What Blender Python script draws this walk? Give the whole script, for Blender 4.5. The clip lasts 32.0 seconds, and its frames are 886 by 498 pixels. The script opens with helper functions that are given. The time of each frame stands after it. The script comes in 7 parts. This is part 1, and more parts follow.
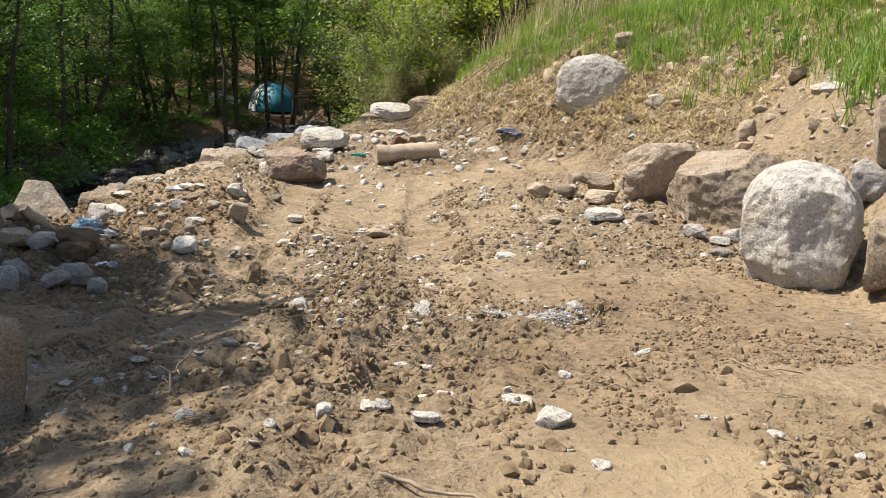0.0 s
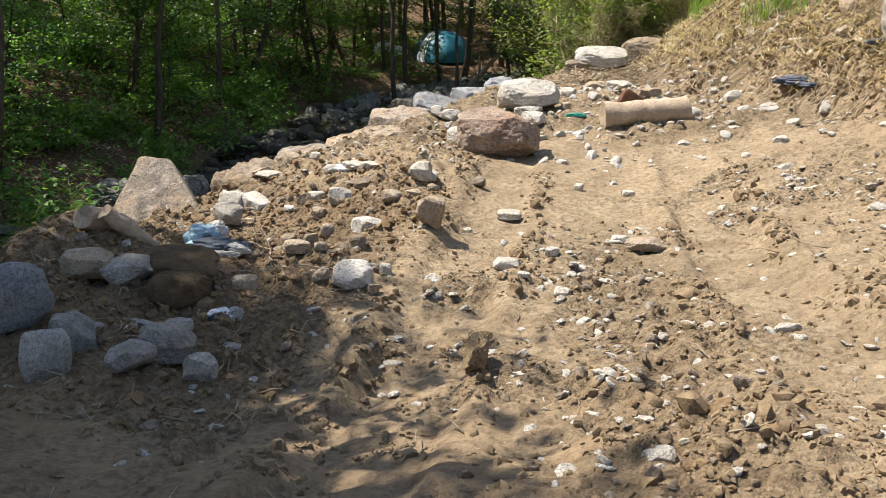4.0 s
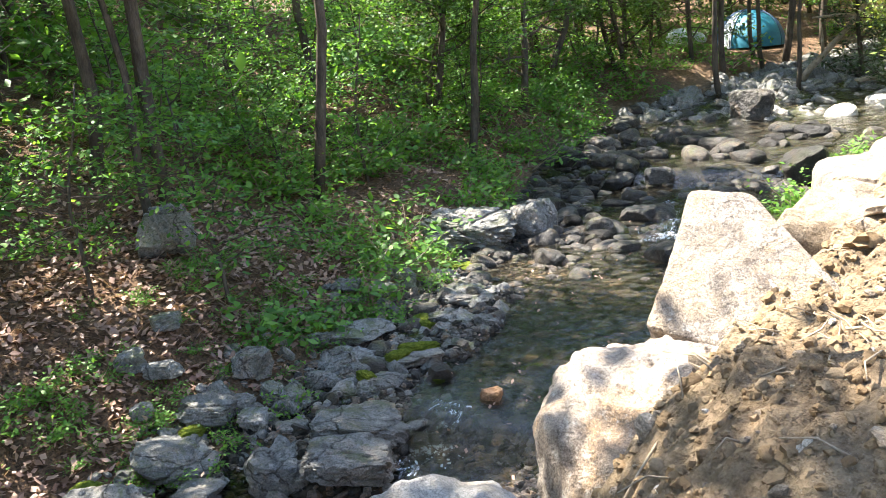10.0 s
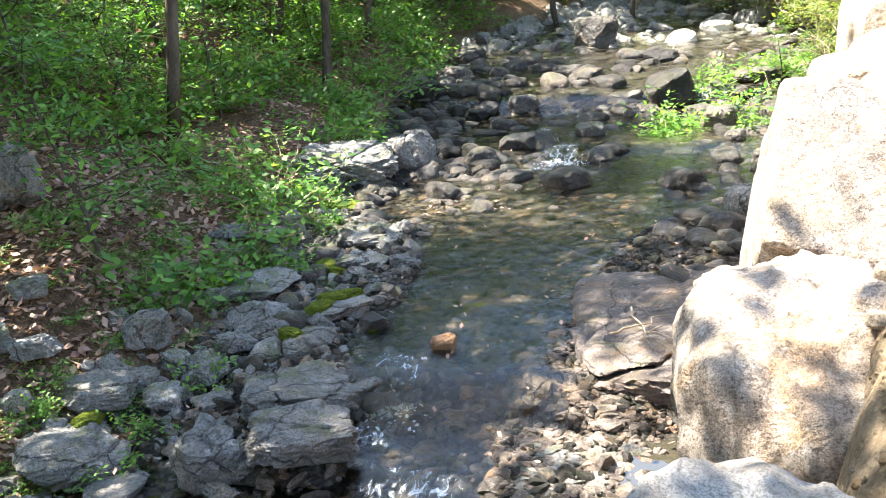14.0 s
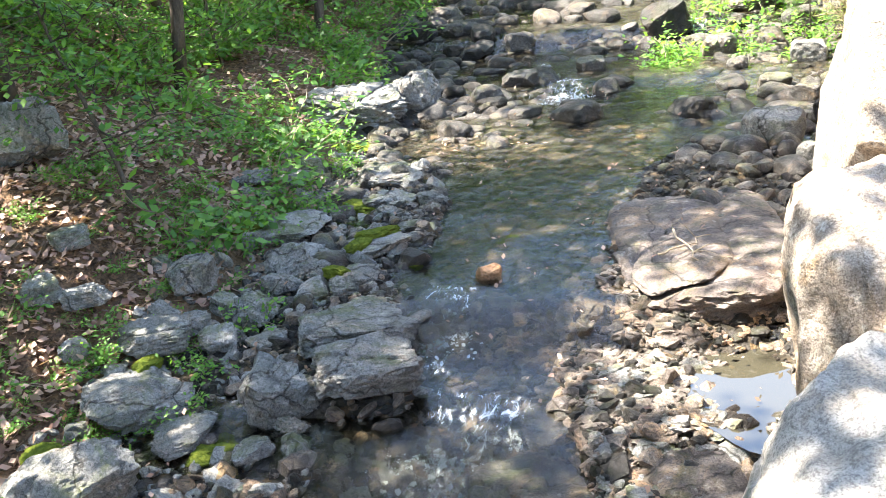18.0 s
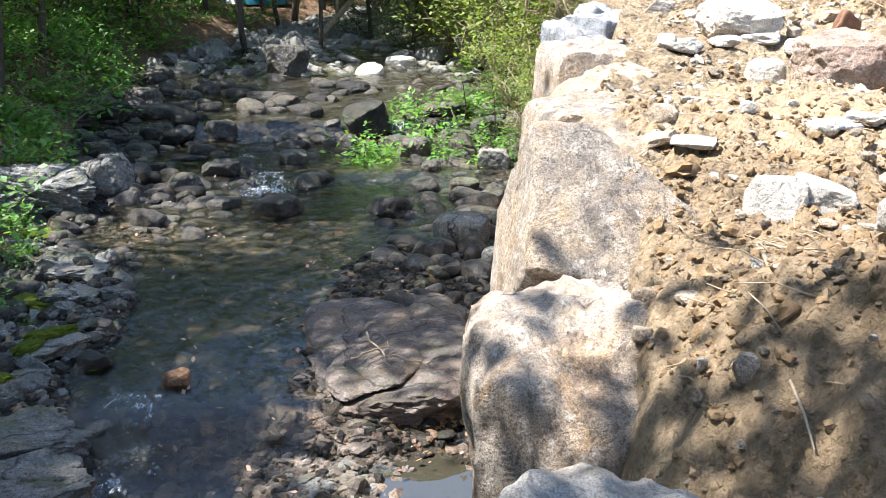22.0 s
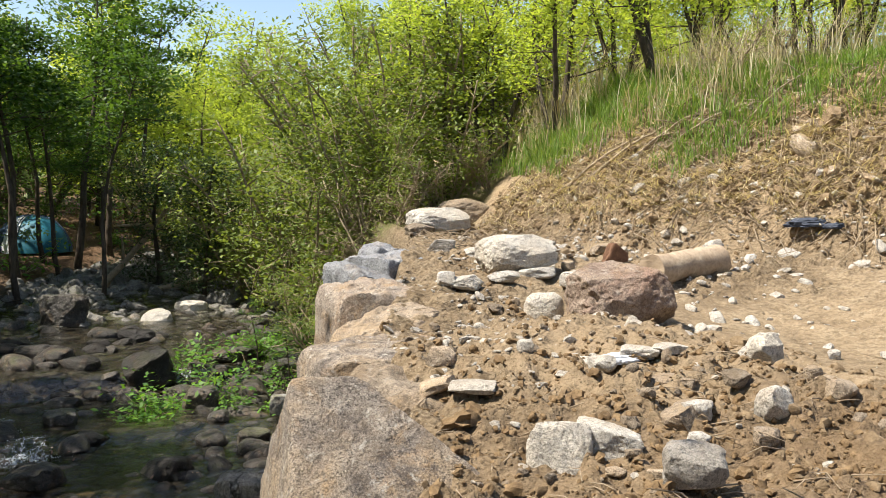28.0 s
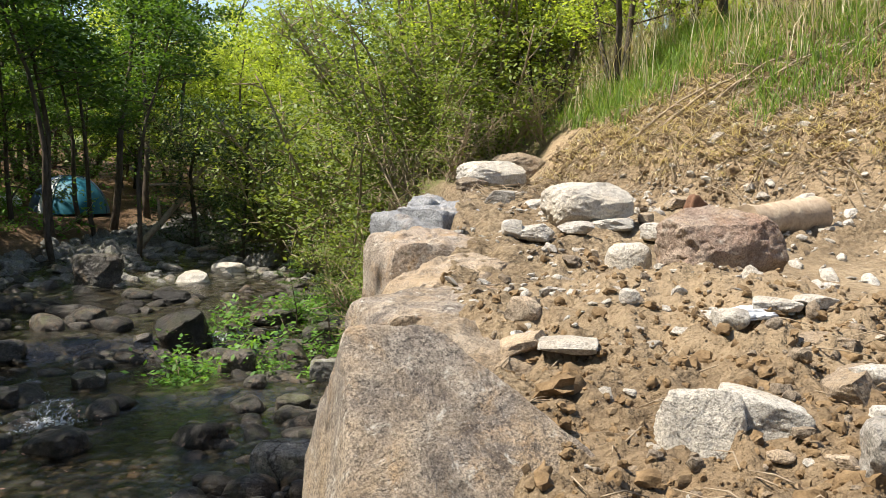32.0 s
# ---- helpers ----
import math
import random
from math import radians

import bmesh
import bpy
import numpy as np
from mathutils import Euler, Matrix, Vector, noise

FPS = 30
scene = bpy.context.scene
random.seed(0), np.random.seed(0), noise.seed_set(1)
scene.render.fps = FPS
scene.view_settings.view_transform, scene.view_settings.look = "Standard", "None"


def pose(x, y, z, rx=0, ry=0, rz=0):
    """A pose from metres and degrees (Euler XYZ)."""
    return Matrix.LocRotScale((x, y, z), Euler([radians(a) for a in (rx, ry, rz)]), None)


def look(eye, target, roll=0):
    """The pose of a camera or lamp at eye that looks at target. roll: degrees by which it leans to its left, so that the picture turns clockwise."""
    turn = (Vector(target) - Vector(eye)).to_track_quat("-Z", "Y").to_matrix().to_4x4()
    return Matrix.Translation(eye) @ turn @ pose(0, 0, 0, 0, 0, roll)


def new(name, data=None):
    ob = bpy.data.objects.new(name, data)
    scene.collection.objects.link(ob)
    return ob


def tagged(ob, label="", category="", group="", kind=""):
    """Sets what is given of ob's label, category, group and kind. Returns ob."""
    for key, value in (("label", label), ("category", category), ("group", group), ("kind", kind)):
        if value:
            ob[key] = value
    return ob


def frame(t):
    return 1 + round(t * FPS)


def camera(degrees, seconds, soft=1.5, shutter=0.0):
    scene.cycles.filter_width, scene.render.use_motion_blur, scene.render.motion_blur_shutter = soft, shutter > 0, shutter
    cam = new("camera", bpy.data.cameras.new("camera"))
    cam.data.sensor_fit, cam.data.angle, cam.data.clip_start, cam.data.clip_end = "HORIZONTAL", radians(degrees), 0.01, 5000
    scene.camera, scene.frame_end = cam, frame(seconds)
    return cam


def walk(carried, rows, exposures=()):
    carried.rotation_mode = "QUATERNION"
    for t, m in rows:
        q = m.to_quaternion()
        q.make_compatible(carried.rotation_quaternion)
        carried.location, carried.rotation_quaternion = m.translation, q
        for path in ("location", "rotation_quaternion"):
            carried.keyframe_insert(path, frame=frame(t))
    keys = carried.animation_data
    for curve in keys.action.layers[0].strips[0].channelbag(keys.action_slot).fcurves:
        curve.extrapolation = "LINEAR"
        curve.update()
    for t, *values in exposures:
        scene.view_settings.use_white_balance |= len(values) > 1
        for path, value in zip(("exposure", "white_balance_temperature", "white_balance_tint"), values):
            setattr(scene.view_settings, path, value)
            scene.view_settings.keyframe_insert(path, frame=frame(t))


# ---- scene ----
cam = camera(52.5, 32.0, soft=0.65)
PATH = [
    (0, (0.533, 0.048, 1.436), (0.428, 2.009, 1.056), 1.8),
    (0.5, (0.399, 0.443, 1.392), (0.21, 2.39, 0.979), 1.3),
    (1, (0.238, 1.1, 1.271), (-0.005, 3.037, 0.836), 0.8),
    (1.5, (0.065, 1.668, 1.257), (-0.196, 3.602, 0.821), 1.4),
    (2, (-0.09, 2.16, 1.258), (-0.329, 4.098, 0.824), 1.3),
    (2.5, (-0.247, 2.662, 1.286), (-0.469, 4.599, 0.843), -0.0),
    (3, (-0.474, 3.09, 1.302), (-0.733, 5.019, 0.839), -0.5),
    (3.5, (-0.669, 3.617, 1.257), (-1.055, 5.521, 0.781), 0.6),
    (5.5, (-1.904, 5.182, 0.9), (-2.406, 7.048, 0.385), -0.3),
    (6, (-2.221, 5.451, 0.896), (-2.757, 7.311, 0.392), -0.8),
    (6.5, (-2.504, 5.822, 0.885), (-3.108, 7.666, 0.399), -0.9),
    (7, (-2.761, 6.012, 0.88), (-3.427, 7.833, 0.39), -1.5),
    (7.5, (-3.159, 6.158, 0.825), (-3.877, 7.957, 0.329), -2.1),
    (8, (-3.564, 6.377, 0.765), (-4.348, 8.146, 0.261), -2.3),
    (8.5, (-3.861, 6.534, 0.724), (-4.679, 8.282, 0.202), -2.2),
    (9, (-4.267, 6.657, 0.69), (-5.077, 8.407, 0.159), -2.9),
    (9.5, (-4.661, 6.911, 0.648), (-5.493, 8.659, 0.146), -3.7),
    (10, (-5.026, 7.136, 0.781), (-5.917, 8.867, 0.324), -4.8),
    (10.5, (-5.275, 7.187, 0.844), (-6.177, 8.908, 0.369), -5.8),
    (11, (-5.492, 7.165, 0.892), (-6.366, 8.89, 0.382), -5.6),
    (11.5, (-5.691, 7.187, 0.887), (-6.536, 8.923, 0.365), -4.4),
    (12, (-5.84, 7.24, 0.809), (-6.57, 9.023, 0.271), -2.8),
    (12.5, (-5.986, 7.274, 0.733), (-6.527, 9.102, 0.13), -1.5),
    (13, (-6.133, 7.437, 0.638), (-6.572, 9.291, 0.028), -1.5),
    (13.5, (-6.415, 7.602, 0.464), (-6.801, 9.472, -0.132), -3.0),
    (14, (-6.662, 7.724, 0.457), (-7.132, 9.571, -0.149), -4.6),
    (14.5, (-6.887, 7.749, 0.464), (-7.521, 9.537, -0.169), -5.3),
    (15, (-6.994, 7.733, 0.423), (-7.64, 9.497, -0.265), -5.4),
    (15.5, (-7.077, 7.663, 0.413), (-7.653, 9.427, -0.334), -4.6),
    (17.5, (-7.233, 7.547, 0.392), (-7.768, 9.325, -0.35), -6.8),
    (18, (-7.266, 7.49, 0.393), (-7.674, 9.312, -0.324), -6.7),
    (18.5, (-7.298, 7.506, 0.391), (-7.568, 9.356, -0.32), -6.0),
    (19, (-7.35, 7.527, 0.394), (-7.525, 9.361, -0.384), -5.7),
    (19.5, (-7.411, 7.489, 0.378), (-7.525, 9.307, -0.447), -4.6),
    (20, (-7.38, 7.539, 0.381), (-7.365, 9.373, -0.417), -2.5),
    (20.5, (-7.267, 7.558, 0.431), (-7.098, 9.407, -0.313), -0.5),
    (21, (-7.184, 7.587, 0.492), (-6.919, 9.443, -0.206), 0.2),
    (21.5, (-7.158, 7.616, 0.518), (-6.878, 9.491, -0.119), 0.5),
    (22, (-7.178, 7.619, 0.529), (-6.934, 9.518, -0.047), 0.8),
    (22.5, (-7.184, 7.606, 0.531), (-6.965, 9.519, -0.009), 1.1),
    (23, (-7.196, 7.593, 0.543), (-6.967, 9.512, 0.03), 1.7),
    (23.5, (-7.191, 7.622, 0.54), (-6.95, 9.548, 0.055), 2.1),
    (24, (-7.174, 7.632, 0.538), (-6.892, 9.557, 0.073), 1.8),
    (24.5, (-7.131, 7.661, 0.538), (-6.754, 9.576, 0.097), 0.9),
    (25, (-7.069, 7.642, 0.545), (-6.557, 9.528, 0.119), -0.7),
    (25.5, (-7.018, 7.641, 0.54), (-6.37, 9.486, 0.117), -1.6),
    (27.5, (-6.836, 8.119, 0.558), (-6.109, 9.979, 0.453), -0.6),
    (28, (-6.814, 8.094, 0.549), (-6.148, 9.978, 0.484), -0.6),
    (28.5, (-6.768, 8.091, 0.594), (-6.148, 9.993, 0.554), -0.5),
    (29, (-6.727, 8.173, 0.586), (-6.139, 10.084, 0.56), -0.4),
    (29.5, (-6.793, 8.187, 0.573), (-6.24, 10.108, 0.521), -0.9),
    (30, (-6.85, 8.245, 0.517), (-6.335, 10.177, 0.441), -1.6),
    (30.5, (-6.887, 8.419, 0.421), (-6.424, 10.363, 0.339), -1.9),
    (31, (-6.808, 8.757, 0.196), (-6.373, 10.707, 0.095), -1.8),
    (31.5, (-6.714, 9.105, 0.204), (-6.194, 11.033, 0.101), -0.9),
    (32, (-6.699, 9.16, 0.286), (-6.112, 11.067, 0.159), -0.1),
]
walk(cam, [(t, look(eye, target, roll)) for t, eye, target, roll in PATH],
     [(0.0, 0.85, 6800, 10), (3.5, 0.95, 6800, 10), (6.0, 1.4, 6600, 10), (8.0, 1.95, 6500, 10), (9.0, 2.25, 6500, 10), (11.0, 3.2, 6800, 10), (12.2, 3.55, 6900, 10), (13.2, 3.1, 6700, 10), (14.2, 3.05, 6700, 10), (15.0, 3.6, 6700, 10),
      (16.0, 3.6, 6700, 10), (18.5, 3.25, 6700, 10), (20.0, 2.95, 6600, 10), (22.0, 2.0, 6100, 10), (24.0, 1.65, 6250, 10), (25.5, 1.3, 6350, 10), (28.0, 0.95, 6900, 10), (32.0, 1.0, 6900, 10)])

# ---- world and sun ----
world = bpy.data.worlds.new("sky")
scene.world = world
world.use_nodes = True
wn, wl = world.node_tree.nodes, world.node_tree.links
sky = wn.new("ShaderNodeTexSky")
sky.sky_type = "NISHITA"
sky.sun_disc = False
SUN_EL, SUN_AZ = 60.0, -84.0      # height, and turn from straight ahead (+y) towards +x, in degrees
sky.sun_elevation, sky.sun_rotation = radians(SUN_EL), radians(SUN_AZ)
wn["Background"].inputs["Strength"].default_value = 0.118
wl.new(sky.outputs[0], wn["Background"].inputs["Color"])
to_sun = Vector((math.cos(radians(SUN_EL)) * math.sin(radians(SUN_AZ)), math.cos(radians(SUN_EL)) * math.cos(radians(SUN_AZ)), math.sin(radians(SUN_EL))))
sun = new("sun", bpy.data.lights.new("sun", "SUN"))
sun.data.energy, sun.data.angle, sun.data.color = 5.0, radians(0.55), (1.0, 0.95, 0.87)
sun.matrix_world = look(to_sun * 60, (0, 0, 0))


# ---- small maths ----
def hash3(ix, iy, iz, seed):
    n = (ix * 374761393 + iy * 668265263 + iz * 1274126177 + seed * 974634557).astype(np.int64) & 0x7FFFFFFF
    n = ((n ^ (n >> 13)) * 1103515245 + 12345) & 0x7FFFFFFF
    n = ((n ^ (n >> 11)) * 69069 + 907133923) & 0x7FFFFFFF
    return (n ^ (n >> 15)) % 65536 / 65535.0


def vnoise(x, y, z=0.0, seed=0):
    """Smooth value noise from -1 to 1 on arrays."""
    x, y, z = np.broadcast_arrays(np.asarray(x, float), np.asarray(y, float), np.asarray(z, float))
    ix, iy, iz = (np.floor(a).astype(np.int64) for a in (x, y, z))
    fx, fy, fz = x - ix, y - iy, z - iz
    ux, uy, uz = (f * f * (3 - 2 * f) for f in (fx, fy, fz))
    out = 0
    for dx in (0, 1):
        for dy in (0, 1):
            for dz in (0, 1):
                w = (ux if dx else 1 - ux) * (uy if dy else 1 - uy) * (uz if dz else 1 - uz)
                out = out + w * hash3(ix + dx, iy + dy, iz + dz, seed)
    return out * 2 - 1


def fbm(x, y, z=0.0, seed=0, octaves=4, gain=0.5):
    total, amp, f = 0, 1.0, 1.0
    for k in range(octaves):
        total = total + amp * vnoise(np.asarray(x) * f + 17.3 * k, np.asarray(y) * f - 9.1 * k, np.asarray(z) * f, seed + k)
        amp *= gain
        f *= 2.03
    return total


def sstep(a, b, x):
    t = np.clip((np.asarray(x, float) - a) / (b - a), 0, 1)
    return t * t * (3 - 2 * t)


# ---- materials ----
def node_mat(name, rough=0.8, spec=0.3):
    m = bpy.data.materials.new(name)
    m.use_nodes = True
    b = m.node_tree.nodes["Principled BSDF"]
    b.inputs["Roughness"].default_value = rough
    b.inputs["Specular IOR Level"].default_value = spec
    return m, m.node_tree.nodes, m.node_tree.links, b


def n_noise(n, l, coord, scale, detail=4, rough=0.6, distort=0.0):
    t = n.new("ShaderNodeTexNoise")
    t.inputs["Scale"].default_value, t.inputs["Detail"].default_value = scale, detail
    t.inputs["Roughness"].default_value, t.inputs["Distortion"].default_value = rough, distort
    l.new(coord, t.inputs["Vector"])
    return t.outputs["Fac"]


def n_ramp(n, l, fac, stops):
    r = n.new("ShaderNodeValToRGB")
    while len(r.color_ramp.elements) < len(stops):
        r.color_ramp.elements.new(0.5)
    for e, (p, c) in zip(r.color_ramp.elements, stops):
        e.position = p
        e.color = (*c, 1) if len(c) == 3 else c
    l.new(fac, r.inputs["Fac"])
    return r.outputs["Color"]


def n_mix(n, l, fac, a, b, mode="MIX"):
    x = n.new("ShaderNodeMix")
    x.data_type, x.blend_type = "RGBA", mode
    for s, v in ((x.inputs["Factor"], fac), (x.inputs[6], a), (x.inputs[7], b)):
        if hasattr(v, "is_linked"):
            l.new(v, s)
        else:
            s.default_value = v if not isinstance(v, tuple) or len(v) == 4 else (*v, 1)
    return x.outputs[2]


def n_bump(n, l, b, heights):
    """Chain of bumps: (height socket, strength, distance)."""
    last = None
    for h, s, d in heights:
        k = n.new("ShaderNodeBump")
        k.inputs["Distance"].default_value = d
        if not hasattr(s, "is_linked"):
            k.inputs["Strength"].default_value = s
        l.new(h, k.inputs["Height"])
        if hasattr(s, "is_linked"):
            l.new(s, k.inputs["Strength"])
        if last:
            l.new(last, k.inputs["Normal"])
        last = k.outputs["Normal"]
    l.new(last, b.inputs["Normal"])


def coords(n, l, kind="Object"):
    return n.new("ShaderNodeTexCoord").outputs[kind]


BW = [(0.0, (0, 0, 0)), (1.0, (1, 1, 1))]


def ground_mat():
    """Dry tan soil, wet silt, dark gravel, leaf litter and turf, blended by the ground's own cover maps."""
    m, n, l, b = node_mat("ground", 0.95, 0.15)
    c = coords(n, l)
    big, mid, fine, grit = n_noise(n, l, c, 0.5, 5), n_noise(n, l, c, 3.2, 6), n_noise(n, l, c, 19, 6, 0.7), n_noise(n, l, c, 90, 4, 0.7)
    loose = n.new("ShaderNodeAttribute")
    loose.attribute_name = "loose"
    lo = loose.outputs["Fac"]
    scaled = lambda a0, a1: n_ramp(n, l, lo, [(0.0, (a0, a0, a0)), (1.0, (a1, a1, a1))])
    soil = n_mix(n, l, n_ramp(n, l, big, [(0.38, (0, 0, 0)), (0.62, (1, 1, 1))]), (0.215, 0.158, 0.098), (0.30, 0.225, 0.143))
    soil = n_mix(n, l, n_ramp(n, l, mid, [(0.40, (0, 0, 0)), (0.75, (0.8, 0.8, 0.8))]), soil, (0.40, 0.318, 0.212))
    spots = n_mix(n, l, 1.0, n_ramp(n, l, fine, [(0.40, (0.9, 0.9, 0.9)), (0.55, (0, 0, 0))]), scaled(0.7, 1.0), "MULTIPLY")
    soil = n_mix(n, l, spots, soil, (0.125, 0.09, 0.056))
    soil = n_mix(n, l, n_ramp(n, l, grit, [(0.60, (0, 0, 0)), (0.68, (0.65, 0.65, 0.65))]), soil, (0.62, 0.56, 0.46))
    cover = n.new("ShaderNodeAttribute")
    cover.attribute_name = "cover"
    sep = n.new("ShaderNodeSeparateColor")
    l.new(cover.outputs["Color"], sep.inputs[0])
    peb = n.new("ShaderNodeTexVoronoi")
    peb.inputs["Scale"].default_value = 13
    l.new(c, peb.inputs["Vector"])
    psep = n.new("ShaderNodeSeparateColor")
    l.new(peb.outputs["Color"], psep.inputs[0])
    stones = n_ramp(n, l, psep.outputs[0], [(0.0, (0.05, 0.045, 0.04)), (0.3, (0.12, 0.10, 0.08)), (0.55, (0.17, 0.11, 0.055)), (0.75, (0.09, 0.085, 0.085)), (1.0, (0.24, 0.21, 0.17))])
    stones = n_mix(n, l, n_ramp(n, l, peb.outputs["Distance"], [(0.35, (0, 0, 0)), (0.75, (0.9, 0.9, 0.9))]), stones, (0.018, 0.016, 0.012))
    gravel = n_mix(n, l, n_ramp(n, l, n_noise(n, l, c, 24, 5, 0.75), [(0.36, (0.7, 0.7, 0.7)), (0.64, (0, 0, 0))]), stones, (0.03, 0.027, 0.018))
    litter = n_mix(n, l, n_ramp(n, l, n_noise(n, l, c, 15, 5, 0.7, 1.5), [(0.36, (0, 0, 0)), (0.62, (1, 1, 1))]), (0.045, 0.03, 0.02), (0.22, 0.135, 0.08))
    turf = n_mix(n, l, n_ramp(n, l, n_noise(n, l, c, 7, 5, 0.7), [(0.36, (0, 0, 0)), (0.6, (1, 1, 1))]), (0.21, 0.165, 0.09), (0.10, 0.14, 0.035))
    col = n_mix(n, l, sep.outputs[0], soil, gravel)
    col = n_mix(n, l, sep.outputs[1], col, litter)
    col = n_mix(n, l, sep.outputs[2], col, turf)
    red = n.new("ShaderNodeAttribute")
    red.attribute_name = "clay"
    rs = n.new("ShaderNodeSeparateColor")
    l.new(red.outputs["Color"], rs.inputs[0])
    col = n_mix(n, l, rs.outputs[0], col, n_mix(n, l, fine, n_mix(n, l, n_ramp(n, l, grit, [(0.36, (1, 1, 1)), (0.5, (0, 0, 0))]), (0.25, 0.175, 0.103), (0.12, 0.08, 0.048)), (0.50, 0.39, 0.258)))
    col = n_mix(n, l, rs.outputs[1], col, n_mix(n, l, mid, (0.285, 0.208, 0.125), (0.365, 0.278, 0.172)))
    damp = n_mix(n, l, n_ramp(n, l, fine, [(0.36, (0, 0, 0)), (0.66, (1, 1, 1))]), (0.125, 0.088, 0.056), (0.28, 0.203, 0.128))
    damp = n_mix(n, l, n_ramp(n, l, mid, [(0.45, (0, 0, 0)), (0.7, (0.7, 0.7, 0.7))]), damp, (0.29, 0.195, 0.108))
    col = n_mix(n, l, rs.outputs[2], col, damp)
    l.new(col, b.inputs["Base Color"])
    crumbs = []
    for sc in (11, 27, 60):
        vo = n.new("ShaderNodeTexVoronoi")
        vo.inputs["Scale"].default_value = sc
        wp = n.new("ShaderNodeMix")
        wp.data_type = "VECTOR"
        wp.inputs["Factor"].default_value = 0.06
        l.new(c, wp.inputs[4])
        nz = n.new("ShaderNodeTexNoise")
        nz.inputs["Scale"].default_value = sc * 0.8
        l.new(c, nz.inputs["Vector"])
        l.new(nz.outputs["Color"], wp.inputs[5])
        l.new(wp.outputs[1], vo.inputs["Vector"])
        inv = n.new("ShaderNodeMath")
        inv.operation = "SUBTRACT"
        inv.inputs[0].default_value = 1.0
        l.new(vo.outputs["Distance"], inv.inputs[1])
        crumbs.append(inv.outputs[0])
    n_bump(n, l, b, [(mid, scaled(0.6, 0.8), 0.16), (crumbs[0], scaled(0.12, 0.5), 0.05), (fine, scaled(0.6, 0.9), 0.06), (crumbs[1], scaled(0.2, 0.6), 0.03), (crumbs[2], scaled(0.3, 0.5), 0.012), (grit, 0.6, 0.008)])
    return m


def rock_mat(name, dark, light, stain, dirt=0.35, lichen=0.25, rough=0.85, vary=0.35, crack=0.0, moss=0.0, rust=0.25):
    """Weathered stone with mineral grain, broad stains, pale lichen and soil caught on its top."""
    m, n, l, b = node_mat(name, rough, 0.25)
    tc = n.new("ShaderNodeTexCoord")
    info = n.new("ShaderNodeObjectInfo")
    add = n.new("ShaderNodeVectorMath")
    add.operation = "MULTIPLY_ADD"
    l.new(info.outputs["Random"], add.inputs[0])
    add.inputs[1].default_value = (37, 71, 53)
    l.new(tc.outputs["Object"], add.inputs[2])
    c = add.outputs[0]
    big, mid, fine = n_noise(n, l, c, 1.3, 4, 0.6, 0.6), n_noise(n, l, c, 6, 6, 0.7, 0.4), n_noise(n, l, c, 48, 5, 0.75)
    col = n_mix(n, l, n_ramp(n, l, mid, [(0.3, (0, 0, 0)), (0.68, (1, 1, 1))]), dark, light)
    col = n_mix(n, l, n_ramp(n, l, big, [(0.47, (0, 0, 0)), (0.66, (1, 1, 1))]), col, stain)
    # dark blotches, rusty patches and drip stains down the sides
    blot = n_noise(n, l, c, 3.4, 7, 0.72, 0.9)
    col = n_mix(n, l, n_ramp(n, l, blot, [(0.55, (0, 0, 0)), (0.64, (0.75, 0.75, 0.75))]), col, tuple(v * 0.62 for v in dark))
    ru = n_noise(n, l, c, 2.1, 6, 0.7, 1.2)
    col = n_mix(n, l, n_ramp(n, l, ru, [(0.53, (0, 0, 0)), (0.66, (rust, rust, rust))]), col, (0.40, 0.25, 0.12))
    dm = n.new("ShaderNodeMapping")
    dm.inputs["Scale"].default_value = (1, 1, 0.16)
    l.new(c, dm.inputs["Vector"])
    drip = n_noise(n, l, dm.outputs[0], 8, 5, 0.65, 0.5)
    col = n_mix(n, l, n_ramp(n, l, drip, [(0.54, (0, 0, 0)), (0.68, (0.5, 0.5, 0.5))]), col, tuple(v * 0.7 for v in dark))
    col = n_mix(n, l, n_ramp(n, l, fine, [(0.38, (0.8, 0.8, 0.8)), (0.5, (0, 0, 0))]), col, tuple(v * 0.5 for v in dark))
    speck = n_noise(n, l, c, 130, 3, 0.7)
    col = n_mix(n, l, n_ramp(n, l, speck, [(0.40, (0.65, 0.65, 0.65)), (0.48, (0, 0, 0))]), col, tuple(v * 0.45 for v in dark))
    col = n_mix(n, l, n_ramp(n, l, speck, [(0.58, (0, 0, 0)), (0.66, (0.4, 0.4, 0.4))]), col, tuple(min(v * 1.3, 0.8) for v in light))
    li = n_ramp(n, l, n_noise(n, l, c, 11, 7, 0.78, 0.4), [(0.56, (0, 0, 0)), (0.66, (lichen, lichen, lichen))])
    col = n_mix(n, l, li, col, (0.56, 0.53, 0.47))
    geo = n.new("ShaderNodeNewGeometry")
    sepn = n.new("ShaderNodeSeparateXYZ")
    l.new(geo.outputs["Normal"], sepn.inputs[0])
    up = n.new("ShaderNodeMath")
    up.operation = "MULTIPLY"
    l.new(n_ramp(n, l, sepn.outputs["Z"], [(0.55, (0, 0, 0)), (0.95, (1, 1, 1))]), up.inputs[0])
    l.new(n_ramp(n, l, n_noise(n, l, c, 3.1, 6, 0.7), [(0.48, (0, 0, 0)), (0.62, (dirt, dirt, dirt))]), up.inputs[1])
    col = n_mix(n, l, up.outputs[0], col, (0.36, 0.265, 0.165))
    bumps = [(big, 0.35, 0.14), (mid, 0.85, 0.07), (fine, 0.9, 0.016)]
